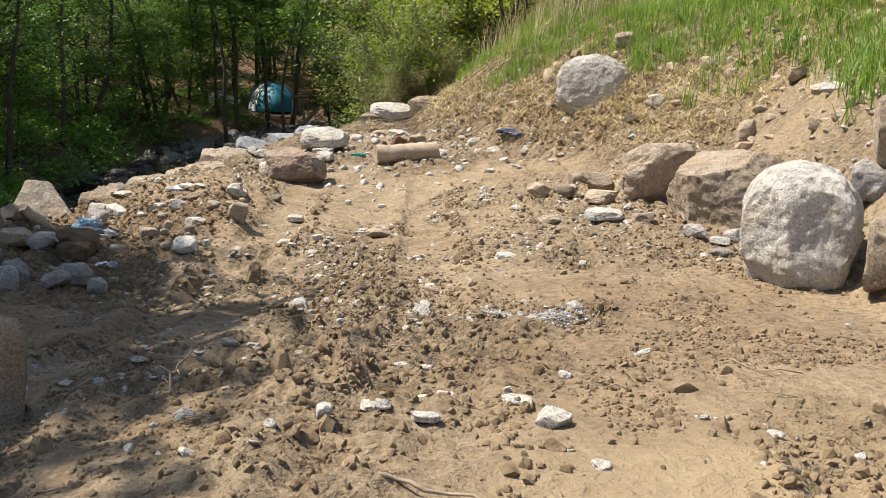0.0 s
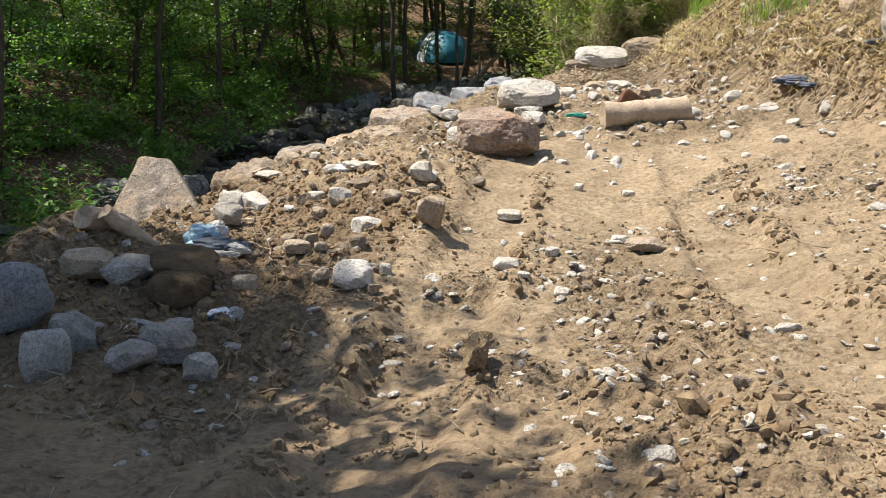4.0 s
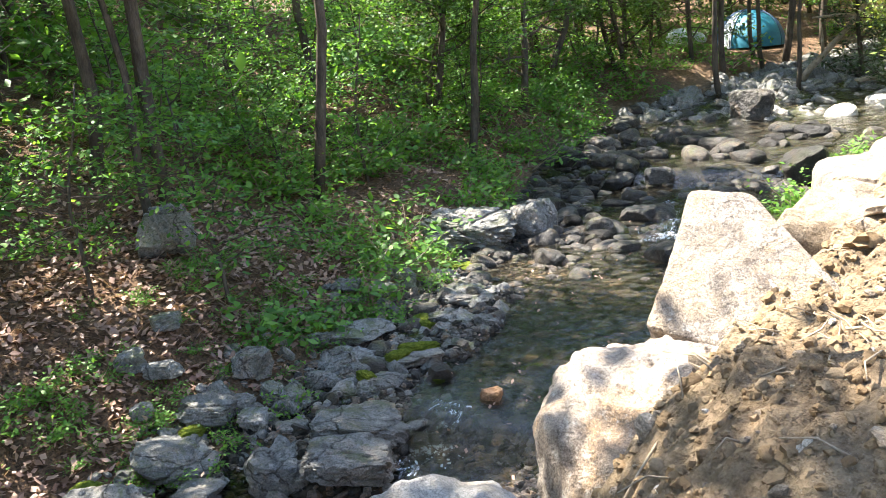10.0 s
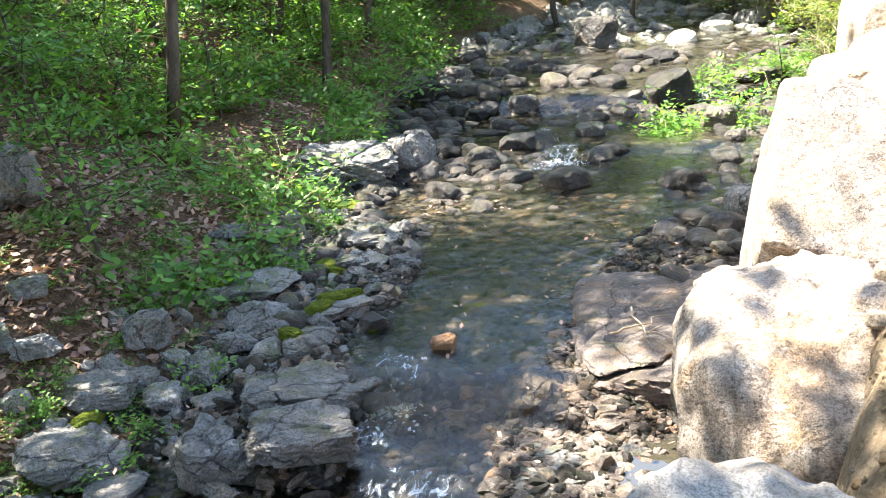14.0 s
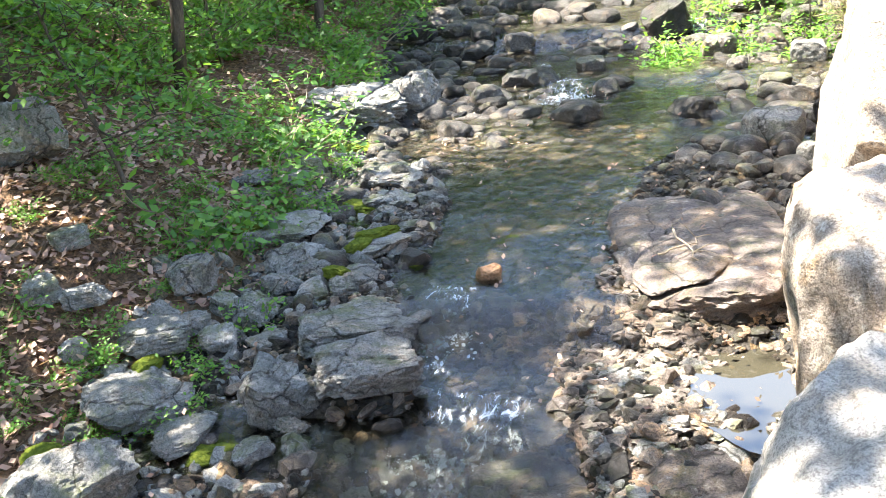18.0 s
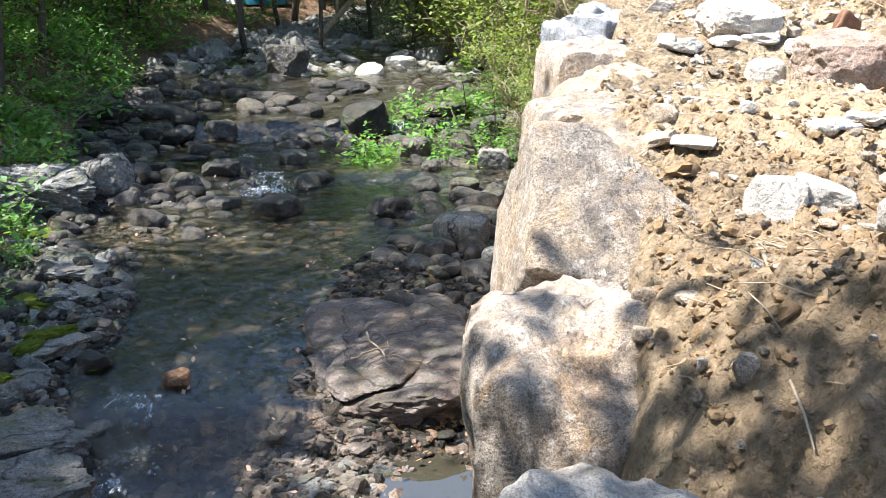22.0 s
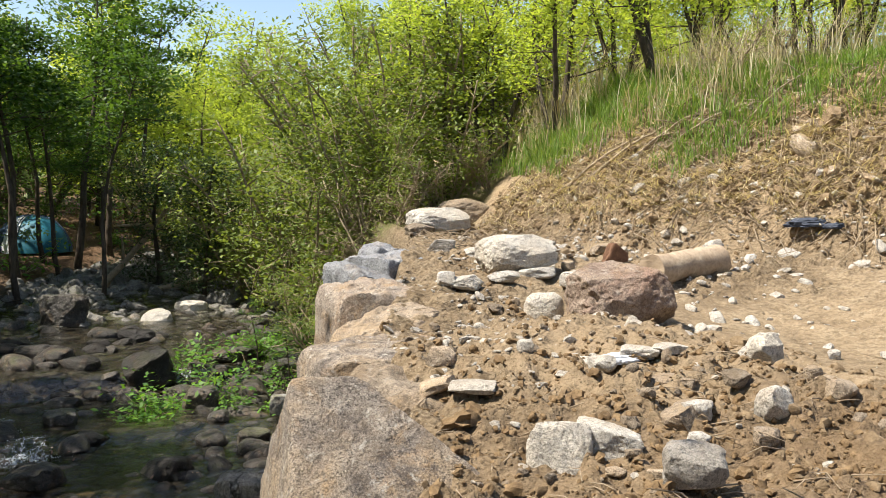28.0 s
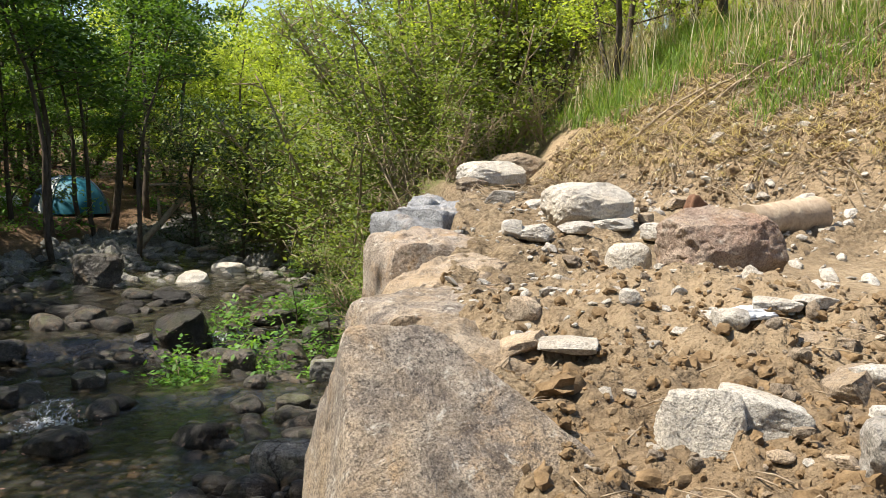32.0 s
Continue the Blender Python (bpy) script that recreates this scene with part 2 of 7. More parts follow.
    if crack:
        wob = n.new("ShaderNodeTexNoise")
        wob.inputs["Scale"].default_value, wob.inputs["Detail"].default_value = 5, 5
        l.new(c, wob.inputs["Vector"])
        wm = n.new("ShaderNodeMix")
        wm.data_type = "VECTOR"
        wm.inputs["Factor"].default_value = 0.22
        l.new(c, wm.inputs[4])
        l.new(wob.outputs["Color"], wm.inputs[5])
        for sc, wide, deep, dk in ((1.5, 0.016, 0.05, 0.9), (3.7, 0.02, 0.03, 0.4)):
            vo = n.new("ShaderNodeTexVoronoi")
            vo.feature = "DISTANCE_TO_EDGE"
            vo.inputs["Scale"].default_value = sc
            l.new(wm.outputs[1], vo.inputs["Vector"])
            line = n_ramp(n, l, vo.outputs["Distance"], [(0.0, (0, 0, 0)), (wide, (1, 1, 1))])
            inv = n_ramp(n, l, vo.outputs["Distance"], [(0.0, (crack * dk, crack * dk, crack * dk)), (wide, (0, 0, 0))])
            col = n_mix(n, l, inv, col, (0.035, 0.03, 0.024))
            bumps.insert(0, (line, 0.7 * crack * dk, deep))
    if moss:
        mo = n.new("ShaderNodeMath")
        mo.operation = "MULTIPLY"
        l.new(n_ramp(n, l, n_noise(n, l, c, 2.4, 6, 0.75, 0.5), [(0.52, (0, 0, 0)), (0.62, (moss, moss, moss))]), mo.inputs[0])
        l.new(n_ramp(n, l, sepn.outputs["Z"], [(0.0, (0.25, 0.25, 0.25)), (0.8, (1, 1, 1))]), mo.inputs[1])
        col = n_mix(n, l, mo.outputs[0], col, n_mix(n, l, fine, (0.035, 0.05, 0.012), (0.15, 0.16, 0.04)))
    hsv = n.new("ShaderNodeHueSaturation")
    mr = n.new("ShaderNodeMapRange")
    mr.inputs["To Min"].default_value, mr.inputs["To Max"].default_value = 1 - vary, 1 + vary
    l.new(info.outputs["Random"], mr.inputs["Value"])
    l.new(mr.outputs[0], hsv.inputs["Value"])
    l.new(col, hsv.inputs["Color"])
    l.new(hsv.outputs[0], b.inputs["Base Color"])
    n_bump(n, l, b, bumps)
    return m


def leaf_mat(name, a, bcol, trans=0.45):
    m, n, l, b = node_mat(name, 0.5, 0.35)
    geo = n.new("ShaderNodeNewGeometry")
    info = n.new("ShaderNodeObjectInfo")
    f = n.new("ShaderNodeMath")
    f.operation = "MULTIPLY_ADD"
    l.new(info.outputs["Random"], f.inputs[0])
    f.inputs[1].default_value = 0.35
    l.new(geo.outputs["Random Per Island"], f.inputs[2])
    col = n_mix(n, l, n_ramp(n, l, f.outputs[0], [(0.1, (0, 0, 0)), (1.0, (1, 1, 1))]), a, bcol)
    l.new(col, b.inputs["Base Color"])
    tr = n.new("ShaderNodeBsdfTranslucent")
    l.new(n_mix(n, l, 1.0, col, (1.25, 1.2, 0.55), "MULTIPLY"), tr.inputs["Color"])
    mx = n.new("ShaderNodeMixShader")
    mx.inputs[0].default_value = trans
    l.new(b.outputs[0], mx.inputs[1])
    l.new(tr.outputs[0], mx.inputs[2])
    l.new(mx.outputs[0], n["Material Output"].inputs["Surface"])
    return m


def plain_mat(name, a, bcol, scale=8, rough=0.7, bump=0.3, spec=0.3, stretch=(1, 1, 1), dist=0.01):
    m, n, l, b = node_mat(name, rough, spec)
    mp = n.new("ShaderNodeMapping")
    mp.inputs["Scale"].default_value = stretch
    l.new(coords(n, l), mp.inputs["Vector"])
    f = n_noise(n, l, mp.outputs[0], scale, 6, 0.65)
    g = n_noise(n, l, mp.outputs[0], scale * 6, 4, 0.7)
    col = n_mix(n, l, n_ramp(n, l, f, [(0.32, (0, 0, 0)), (0.68, (1, 1, 1))]), a, bcol)
    col = n_mix(n, l, n_ramp(n, l, g, [(0.3, (0.5, 0.5, 0.5)), (0.55, (0, 0, 0))]), col, tuple(v * 0.6 for v in a))
    l.new(col, b.inputs["Base Color"])
    n_bump(n, l, b, [(f, bump, dist * 2), (g, bump, dist)])
    return m


def water_mat():
    """Clear shallow water: mostly see-through, glossy, rippled."""
    m, n, l, b = node_mat("stream_water", 0.04, 0.5)
    c = coords(n, l)
    mp = n.new("ShaderNodeMapping")
    mp.inputs["Scale"].default_value = (1.0, 0.6, 1.0)
    l.new(c, mp.inputs["Vector"])
    r1, r2 = n_noise(n, l, mp.outputs[0], 8, 4, 0.6, 0.8), n_noise(n, l, mp.outputs[0], 30, 3, 0.6, 0.4)
    b.inputs["Base Color"].default_value = (0.31, 0.315, 0.25, 1)
    b.inputs["Transmission Weight"].default_value = 1.0
    b.inputs["IOR"].default_value = 1.38
    n_bump(n, l, b, [(r1, 0.6, 0.04), (r2, 0.4, 0.010)])
    return m


M_GROUND = ground_mat()
M_TAN = rock_mat("tan_rock", (0.28, 0.22, 0.16), (0.47, 0.39, 0.30), (0.36, 0.27, 0.18), 0.6, 0.35)
M_GREY = rock_mat("pale_grey_rock", (0.33, 0.31, 0.28), (0.50, 0.47, 0.43), (0.38, 0.35, 0.31), 0.35, 0.55, vary=0.2, rust=0.3)
M_WARM = rock_mat("weathered_slab_rock", (0.22, 0.175, 0.14), (0.47, 0.41, 0.345), (0.33, 0.225, 0.14), 0.4, 0.75, vary=0.12, rust=0.7)
M_PURPLE = rock_mat("purplish_slab_rock", (0.135, 0.112, 0.10), (0.44, 0.385, 0.32), (0.36, 0.275, 0.185), 0.5, 0.85, vary=0.08, rust=0.6)
M_BLUE = rock_mat("blue_grey_rock", (0.20, 0.21, 0.23), (0.38, 0.39, 0.40), (0.28, 0.29, 0.31), 0.25, 0.35, vary=0.15)
M_RED = rock_mat("rusty_rock", (0.25, 0.175, 0.135), (0.50, 0.41, 0.33), (0.36, 0.225, 0.165), 0.5, 0.55, vary=0.08, rust=0.5)
M_WHITE = rock_mat("whitish_rock", (0.46, 0.43, 0.385), (0.70, 0.665, 0.60), (0.56, 0.50, 0.41), 0.3, 0.2, vary=0.1)
M_STREAM = rock_mat("stream_stone", (0.024, 0.022, 0.02), (0.10, 0.092, 0.083), (0.075, 0.057, 0.044), 0.0, 0.2, 0.42, vary=0.7, moss=0.3)
M_OUTCROP = rock_mat("fractured_grey_outcrop", (0.12, 0.12, 0.11), (0.33, 0.32, 0.30), (0.22, 0.21, 0.185), 0.0, 0.45, 0.75, vary=0.15, crack=0.9, moss=0.6, rust=0.3)
M_RUBBLE = rock_mat("wet_brown_rubble", (0.045, 0.036, 0.03), (0.17, 0.142, 0.118), (0.145, 0.088, 0.052), 0.0, 0.25, 0.4, vary=0.6, moss=0.12, rust=0.6)
M_BED = rock_mat("pinkish_bedrock", (0.10, 0.082, 0.074), (0.225, 0.19, 0.168), (0.185, 0.135, 0.11), 0.2, 0.45, 0.7, vary=0.12, crack=0.9, moss=0.3, rust=0.5)
M_RUST = rock_mat("orange_stained_stone", (0.20, 0.10, 0.05), (0.40, 0.22, 0.11), (0.26, 0.16, 0.09), 0.0, 0.1, 0.6)
M_DAMP = plain_mat("damp_soil_clod", (0.125, 0.083, 0.047), (0.295, 0.204, 0.115), 14, 0.95, 0.8, 0.1)
M_SOIL_LUMP = plain_mat("packed_brown_soil", (0.12, 0.082, 0.05), (0.25, 0.18, 0.11), 13, 0.95, 1.0, 0.1, (1, 1, 1), 0.03)
M_CLOD = plain_mat("soil_clod", (0.155, 0.11, 0.068), (0.31, 0.23, 0.143), 14, 0.95, 0.8, 0.1)
M_LEAF_FOREST = leaf_mat("maple_leaf", (0.03, 0.075, 0.016), (0.095, 0.175, 0.032), 0.45)
M_LEAF_BRIGHT = leaf_mat("fresh_yellow_green_leaf", (0.20, 0.295, 0.045), (0.40, 0.48, 0.10), 0.55)
M_LEAF_DARK = leaf_mat("evergreen_leaf", (0.02, 0.05, 0.015), (0.05, 0.09, 0.025), 0.25)
M_LEAF_OLIVE = leaf_mat("olive_shrub_leaf", (0.085, 0.13, 0.03), (0.21, 0.27, 0.07), 0.45)
M_FERN = leaf_mat("understory_leaf", (0.05, 0.14, 0.027), (0.165, 0.33, 0.062), 0.5)
M_GRASS = leaf_mat("grass_blade", (0.07, 0.15, 0.025), (0.20, 0.30, 0.07), 0.4)
M_REED = leaf_mat("dry_reed", (0.36, 0.29, 0.19), (0.60, 0.52, 0.37), 0.3)
M_LITTER = leaf_mat("dead_leaf", (0.13, 0.068, 0.048), (0.42, 0.27, 0.20), 0.15)
M_TWIG = plain_mat("dry_twig", (0.20, 0.15, 0.10), (0.42, 0.34, 0.24), 10, 0.9, 0.4)
M_BARK = plain_mat("dark_bark", (0.05, 0.04, 0.032), (0.14, 0.115, 0.09), 9, 0.95, 0.8, 0.1, (1, 1, 0.25), 0.02)
M_LOG = plain_mat("weathered_log_wood", (0.27, 0.20, 0.14), (0.48, 0.39, 0.29), 5, 0.9, 0.6, 0.15, (1, 0.2, 1), 0.012)
M_MOSS = plain_mat("moss", (0.06, 0.09, 0.012), (0.20, 0.23, 0.03), 18, 0.95, 1.0, 0.1, (1, 1, 1), 0.02)
M_WATER = water_mat()
M_STILL, _n, _l, _b = node_mat("still_water", 0.015, 0.5)
_b.inputs["Base Color"].default_value = (0.035, 0.032, 0.022, 1)
_b.inputs["IOR"].default_value = 1.9
M_POST = plain_mat("rusty_wood", (0.10, 0.05, 0.03), (0.22, 0.12, 0.07), 9, 0.85, 0.6)
M_TEAL = plain_mat("teal_plastic", (0.02, 0.22, 0.16), (0.05, 0.32, 0.24), 9, 0.4, 0.3)
M_FOAM = plain_mat("white_water", (0.62, 0.68, 0.72), (0.82, 0.86, 0.88), 30, 0.25, 0.9, 0.5, (1, 1, 0.3), 0.02)


def foam_mat():
    """White water: bright broken streaks with clear gaps."""
    m, n, l, b = node_mat("foam_streaks", 0.35, 0.4)
    mp = n.new("ShaderNodeMapping")
    mp.inputs["Scale"].default_value = (1, 0.5, 0.5)
    l.new(coords(n, l), mp.inputs["Vector"])
    f = n_noise(n, l, mp.outputs[0], 16, 6, 0.75, 0.9)
    b.inputs["Base Color"].default_value = (0.78, 0.82, 0.84, 1)
    tr = n.new("ShaderNodeBsdfTransparent")
    mx = n.new("ShaderNodeMixShader")
    l.new(n_ramp(n, l, f, [(0.50, (0, 0, 0)), (0.68, (0.75, 0.75, 0.75))]), mx.inputs[0])
    l.new(tr.outputs[0], mx.inputs[1])
    l.new(b.outputs[0], mx.inputs[2])
    l.new(mx.outputs[0], n["Material Output"].inputs["Surface"])
    n_bump(n, l, b, [(f, 0.8, 0.02)])
    return m


M_STREAK = foam_mat()
M_ASH = plain_mat("pale_ash", (0.38, 0.375, 0.365), (0.6, 0.59, 0.58), 40, 0.95, 0.7, 0.1)
M_TENT = plain_mat("turquoise_tent_fabric", (0.01, 0.11, 0.17), (0.02, 0.17, 0.24), 3, 0.55, 0.2)
M_TENT_DARK = plain_mat("dark_blue_tent_fabric", (0.02, 0.05, 0.10), (0.04, 0.08, 0.15), 3, 0.55, 0.2)
M_SHEET = plain_mat("white_plastic_sheet", (0.55, 0.57, 0.6), (0.75, 0.77, 0.8), 9, 0.35, 0.3)
M_BAGBLUE = plain_mat("pale_blue_cloth", (0.17, 0.31, 0.40), (0.40, 0.53, 0.60), 12, 0.6, 0.4)
M_BAGDARK = plain_mat("dark_navy_cloth", (0.02, 0.028, 0.045), (0.07, 0.085, 0.12), 12, 0.6, 0.4)
M_BAGWHITE = plain_mat("grubby_white_cloth", (0.36, 0.34, 0.31), (0.58, 0.56, 0.52), 12, 0.7, 0.4)


# ---- lie of the land ----
def wall_x(y):
    """The line of the boulder wall's foot, from behind the path up to the bend."""
    return np.interp(y, (-30, 2, 6.5, 8.6, 10.3, 12.4, 15.0, 17.4, 21.4, 27, 35, 45, 70), (-13, -10.8, -9.2, -7.65, -6.55, -5.9, -5.35, -4.5, -3.2, -2.6, -1.0, 1.5, 6))


def left_x(y):
    """The foot of the wooded bank across the stream."""
    return np.interp(y, (-30, 4, 10, 14, 18, 22, 27, 31, 36, 45, 70), (-21, -15, -11.6, -10.7, -10.9, -11.4, -12.1, -11.6, -9.0, -5.5, -1.0))


def bed_z(y):
    return np.interp(y, (-30, 8, 11.8, 12.6, 13.4, 14.2, 18, 21.5, 24.4, 25.3, 30, 34, 40, 70), (-4.4, -3.5, -3.35, -3.2, -3.0, -2.82, -2.75, -2.66, -2.55, -2.25, -1.95, -1.35, -1.1, 1.5))


def bank_z(x, y):
    """The dug bank: a level track, a loose berm by the wall, and the cut slope on the far side."""
    base = np.interp(y, (-30, 0, 5, 8, 11, 13.3, 15, 16.5, 18, 21, 23, 27, 40, 70), (0.3, 0.0, 0.0, -0.42, -0.72, -0.63, -0.42, -0.15, 0.03, 0.2, 0.42, 0.8, 1.5, 3))
    base = base - 0.45 * sstep(-3.6, -7.2, x) * sstep(12.5, 9.0, y) * sstep(-4, 5, y)
    base = base - 0.33 * sstep(-0.3, -2.6, x) * sstep(10.2, 8.3, y) * sstep(-6, 1, y)
    base = base + 0.62 * sstep(-1.4, 2.2, x) * sstep(5, 9.5, y) * sstep(19, 14, y)
    toe = np.interp(y, (-30, 0, 5, 12, 14.5, 18, 20, 21.4, 23, 25, 30, 60), (5.5, 4.6, 3.0, 2.6, 1.5, -0.5, -1.5, -1.7, -1.4, -0.8, 0.0, 4))
    d = np.maximum(x - toe, 0)
    d = np.where(y > 14, d * 0.86, d)
    return base + 0.86 * np.minimum(d, 2.9) * sstep(0, 0.8, d) + 0.10 * np.clip(d - 2.9, 0, 12)


def bump_at(x, y, cx, cy, rx, ry, h):
    return h * np.exp(-(((x - cx) / rx) ** 2 + ((y - cy) / ry) ** 2))


def crumbly(x, y):
    """Where the dug soil is loose and crumbled (1) or packed smooth by tracks and damp (0)."""
    mid = np.interp(y, (0, 3, 5, 8, 10, 12), (0.1, -0.1, -0.2, -0.85, -1.1, -1.3))
    ridge = np.exp(-((x - mid - 0.15 * vnoise(x * 0.9, y * 0.9, 0, 23)) / 0.52) ** 2) * sstep(1.0, 2.5, y) * sstep(13, 10.5, y)
    berm = sstep(-2.5, -3.3, x) * sstep(8.3, 9.0, y) + sstep(-4.2, -5.0, x) * sstep(7.6, 8.2, y)
    patch = 0.85 * sstep(0.30, 0.62, fbm(x * 0.75, y * 0.6, 0, 21, 3))
    slope = 0.75 * sstep(0.05, 0.45, bank_z(x, y) - bank_z(np.minimum(x, -0.6), y)) * sstep(6, 9, y)
    end = 0.85 * sstep(15.0, 17.0, y + 0.6 * vnoise(x, y, 0, 27))
    return np.clip(ridge + berm + patch + slope + end, 0, 1)


def channel(y):
    """Left and right edges of the running water through the bedrock."""
    return (np.interp(y, (10.5, 11.5, 12.2, 12.9, 13.4, 14.3, 15.1, 16.5, 18.2, 19.2), (-10.1, -9.8, -9.3, -8.75, -8.8, -8.95, -9.05, -9.05, -9.4, -10.6)),
            np.interp(y, (10.5, 11.5, 12.1, 12.9, 13.5, 14.3, 14.8, 16.1, 17.7, 19.2), (-7.2, -7.35, -7.6, -7.86, -7.9, -7.8, -7.46, -7.38, -7.15, -6.2)))


def land(x, y, fine=True):
    x, y = np.asarray(x, float), np.asarray(y, float)
    wx, lx, bz = wall_x(y), left_x(y), bed_z(y)
    bank = bank_z(x, y)
    bank = bank + bump_at(x, y, -3.7, 13.4, 1.3, 1.3, 0.42) + bump_at(x, y, -3.0, 11.2, 0.8, 1.0, 0.22)
    bank = bank + bump_at(x, y, -5.2, 9.6, 0.9, 1.0, 0.45) + bump_at(x, y, -6.3, 8.2, 1.2, 0.9, 0.12) + bump_at(x, y, -4.75, 8.5, 0.62, 0.62, 0.24) + bump_at(x, y, -4.75, 9.5, 0.5, 0.5, 0.10) + bump_at(x, y, -3.6, 9.2, 0.8, 0.7, 0.10) + bump_at(x, y, -5.55, 10.6, 0.45, 0.6, 0.25)
    bank = bank - 0.38 * sstep(-5.3, -6.2, x) * sstep(11.8, 10.4, y) * sstep(7.6, 8.6, y)
    if fine:
        rough = 0.045 * fbm(x * 0.9, y * 0.9, 0, 3, 3) + 0.03 * fbm(x * 3.1, y * 3.1, 0, 5, 3)
        loose = crumbly(x, y)
        lumps = 0.055 * (0.45 - np.abs(vnoise(x * 3.7, y * 3.7, 0, 8))) + 0.055 * (0.4 - np.abs(vnoise(x * 7.6, y * 7.6, 0, 9))) + 0.028 * vnoise(x * 13, y * 13, 0, 10)
        track = np.zeros_like(x)
        for off in (-1.45, 0.55):
            u = x - (off - 0.075 * y)
            along = sstep(2.5, 5, y) * sstep(17, 13, y)
            band = sstep(0.34, 0.24, np.abs(u)) * along
            track = track + band * (-0.05 + 0.014 * np.sin(y * 2 * np.pi / 0.21 + np.abs(u) * 9)) + 0.05 * np.exp(-((np.abs(u) - 0.40) / 0.10) ** 2) * (0.8 + 0.9 * vnoise(x * 3, y * 2.2, 0, 81)) * along
        mud = sstep(-0.95, -1.5, x + 0.05 * (y - 5)) * sstep(2.0, 4.0, y) * sstep(9.6, 8.4, y) * sstep(-4.2, -3.6, x)
        mud = mud * (0.10 * (0.5 - np.abs(vnoise(x * 1.9 + 0.5 * y, y * 0.55, 0, 83))) + 0.05 * (0.5 - np.abs(vnoise(x * 4.5 + y, y * 1.6, 0, 84))))
        crumb = np.maximum(vnoise(x * 8.5, y * 8.5, 0, 151), -0.2) * 0.035 + np.maximum(vnoise(x * 15, y * 15, 0, 152), -0.2) * 0.02
        rough = rough * (0.45 + 0.55 * loose)
        bank = bank + mud + rough + crumb * loose + lumps * (0.10 + 1.15 * loose) + track * (1 - 0.7 * loose)
    # the bed of the stream, stony, deepest along its middle
    mid = (wx + lx) / 2
    half = np.maximum((wx - lx) / 2, 0.5)
    s = np.clip(np.abs(x - mid) / half, 0, 1)
    bed = bz - 0.06 + 0.24 * s ** 2.2
    bed = bed + bump_at(x, y, -7.0, 14.6, 0.75, 1.6, 0.22) + bump_at(x, y, -6.4, 12.2, 0.6, 1.0, 0.25) - bump_at(x, y, -6.5, 13.25, 0.34, 0.62, 0.16)
    if fine:
        bed = bed + 0.05 * fbm(x * 1.3, y * 1.3, 0, 31, 4) + 0.025 * fbm(x * 9, y * 9, 0, 33, 2)
    cl, cr = channel(y)
    shelf = sstep(9.5, 10.6, y) * sstep(19.0, 17.6, y)
    nz = 0.05 * fbm(x * 2.3, y * 2.3, 0, 35, 3) if fine else 0.0
    dry_r = np.interp(y, (10, 11, 12, 12.6, 13.7, 14.3, 15, 16.5, 17.6, 19), (-3.18, -3.1, -3.0, -2.92, -2.86, -2.70, -2.58, -2.56, -2.6, -2.7)) + nz - bump_at(x, y, -6.42, 13.3, 0.36, 0.75, 0.11)
    dry_l = np.interp(y, (10, 11, 12.2, 13, 14.2, 15, 16.5, 18, 19), (-3.22, -3.16, -3.12, -2.96, -2.76, -2.68, -2.62, -2.60, -2.68)) + 1.6 * nz
    kr, kl = shelf * sstep(-0.08, 0.22, x - cr), shelf * sstep(-0.08, 0.22, cl - x)
    bed = bed * (1 - kr) + np.maximum(bed, dry_r) * kr
    bed = bed * (1 - kl) + np.maximum(bed, dry_l) * kl
    # wooded slope across
    dl = np.maximum(lx - x, 0)
    left = bz + 0.14 + 0.62 * np.minimum(dl, 1.2) + 0.33 * np.clip(dl - 1.2, 0, 9) + 0.2 * np.clip(dl - 10, 0, 60)
    left = np.where(y > 30, left - sstep(30, 38, y) * 0.30 * np.clip(dl, 0, 12), left)
    if fine:
        left = left + 0.12 * fbm(x * 0.6, y * 0.6, 0, 41, 4) * sstep(0, 1, dl)
    step = sstep(-0.02, 0.5, x - wx)
    right = bed * (1 - step) + bank * step
    z = np.where(x > mid, right, bed)
    blend = sstep(-0.3, 0.3, lx - x)
    z = z * (1 - blend) + left * blend
    far = np.hypot(x + 4, y - 12)
    z = z + sstep(60, 420, far) * 52 * (0.9 + 0.25 * vnoise(x / 90, y / 90, 0, 77)) + sstep(60, 160, far) * 3 * vnoise(x / 25, y / 25, 0, 78)
    return z


# ---- making things ----
def thing(name, label, category, at=(0, 0, 0), group="", kind=""):
    ob = new(name)
    ob.matrix_basis = Matrix.Translation(at)
    return tagged(ob, label, category, group, kind)


def mesh_from(name, verts, faces, mat, smooth=True, sharp=None):
    me = bpy.data.meshes.new(name)
    me.from_pydata(verts if isinstance(verts, list) else verts.tolist(), [], faces if isinstance(faces, list) else faces.tolist())
    me.materials.append(mat)
    if smooth:
        me.shade_smooth()
        if sharp:
            me.set_sharp_from_angle(angle=radians(sharp))
    me.update()
    return me


def part(name, me, parent, label=""):
    ob = new(name, me)
    ob.parent = parent
    if label:
        ob["label"] = label
    return ob


_ico = {}


def ico(sub):
    if sub not in _ico:
        bm = bmesh.new()
        bmesh.ops.create_icosphere(bm, subdivisions=sub, radius=1.0)
        bm.verts.ensure_lookup_table()
        _ico[sub] = (np.array([v.co[:] for v in bm.verts]), [[v.index for v in f.verts] for f in bm.faces])
        bm.free()
    return _ico[sub]


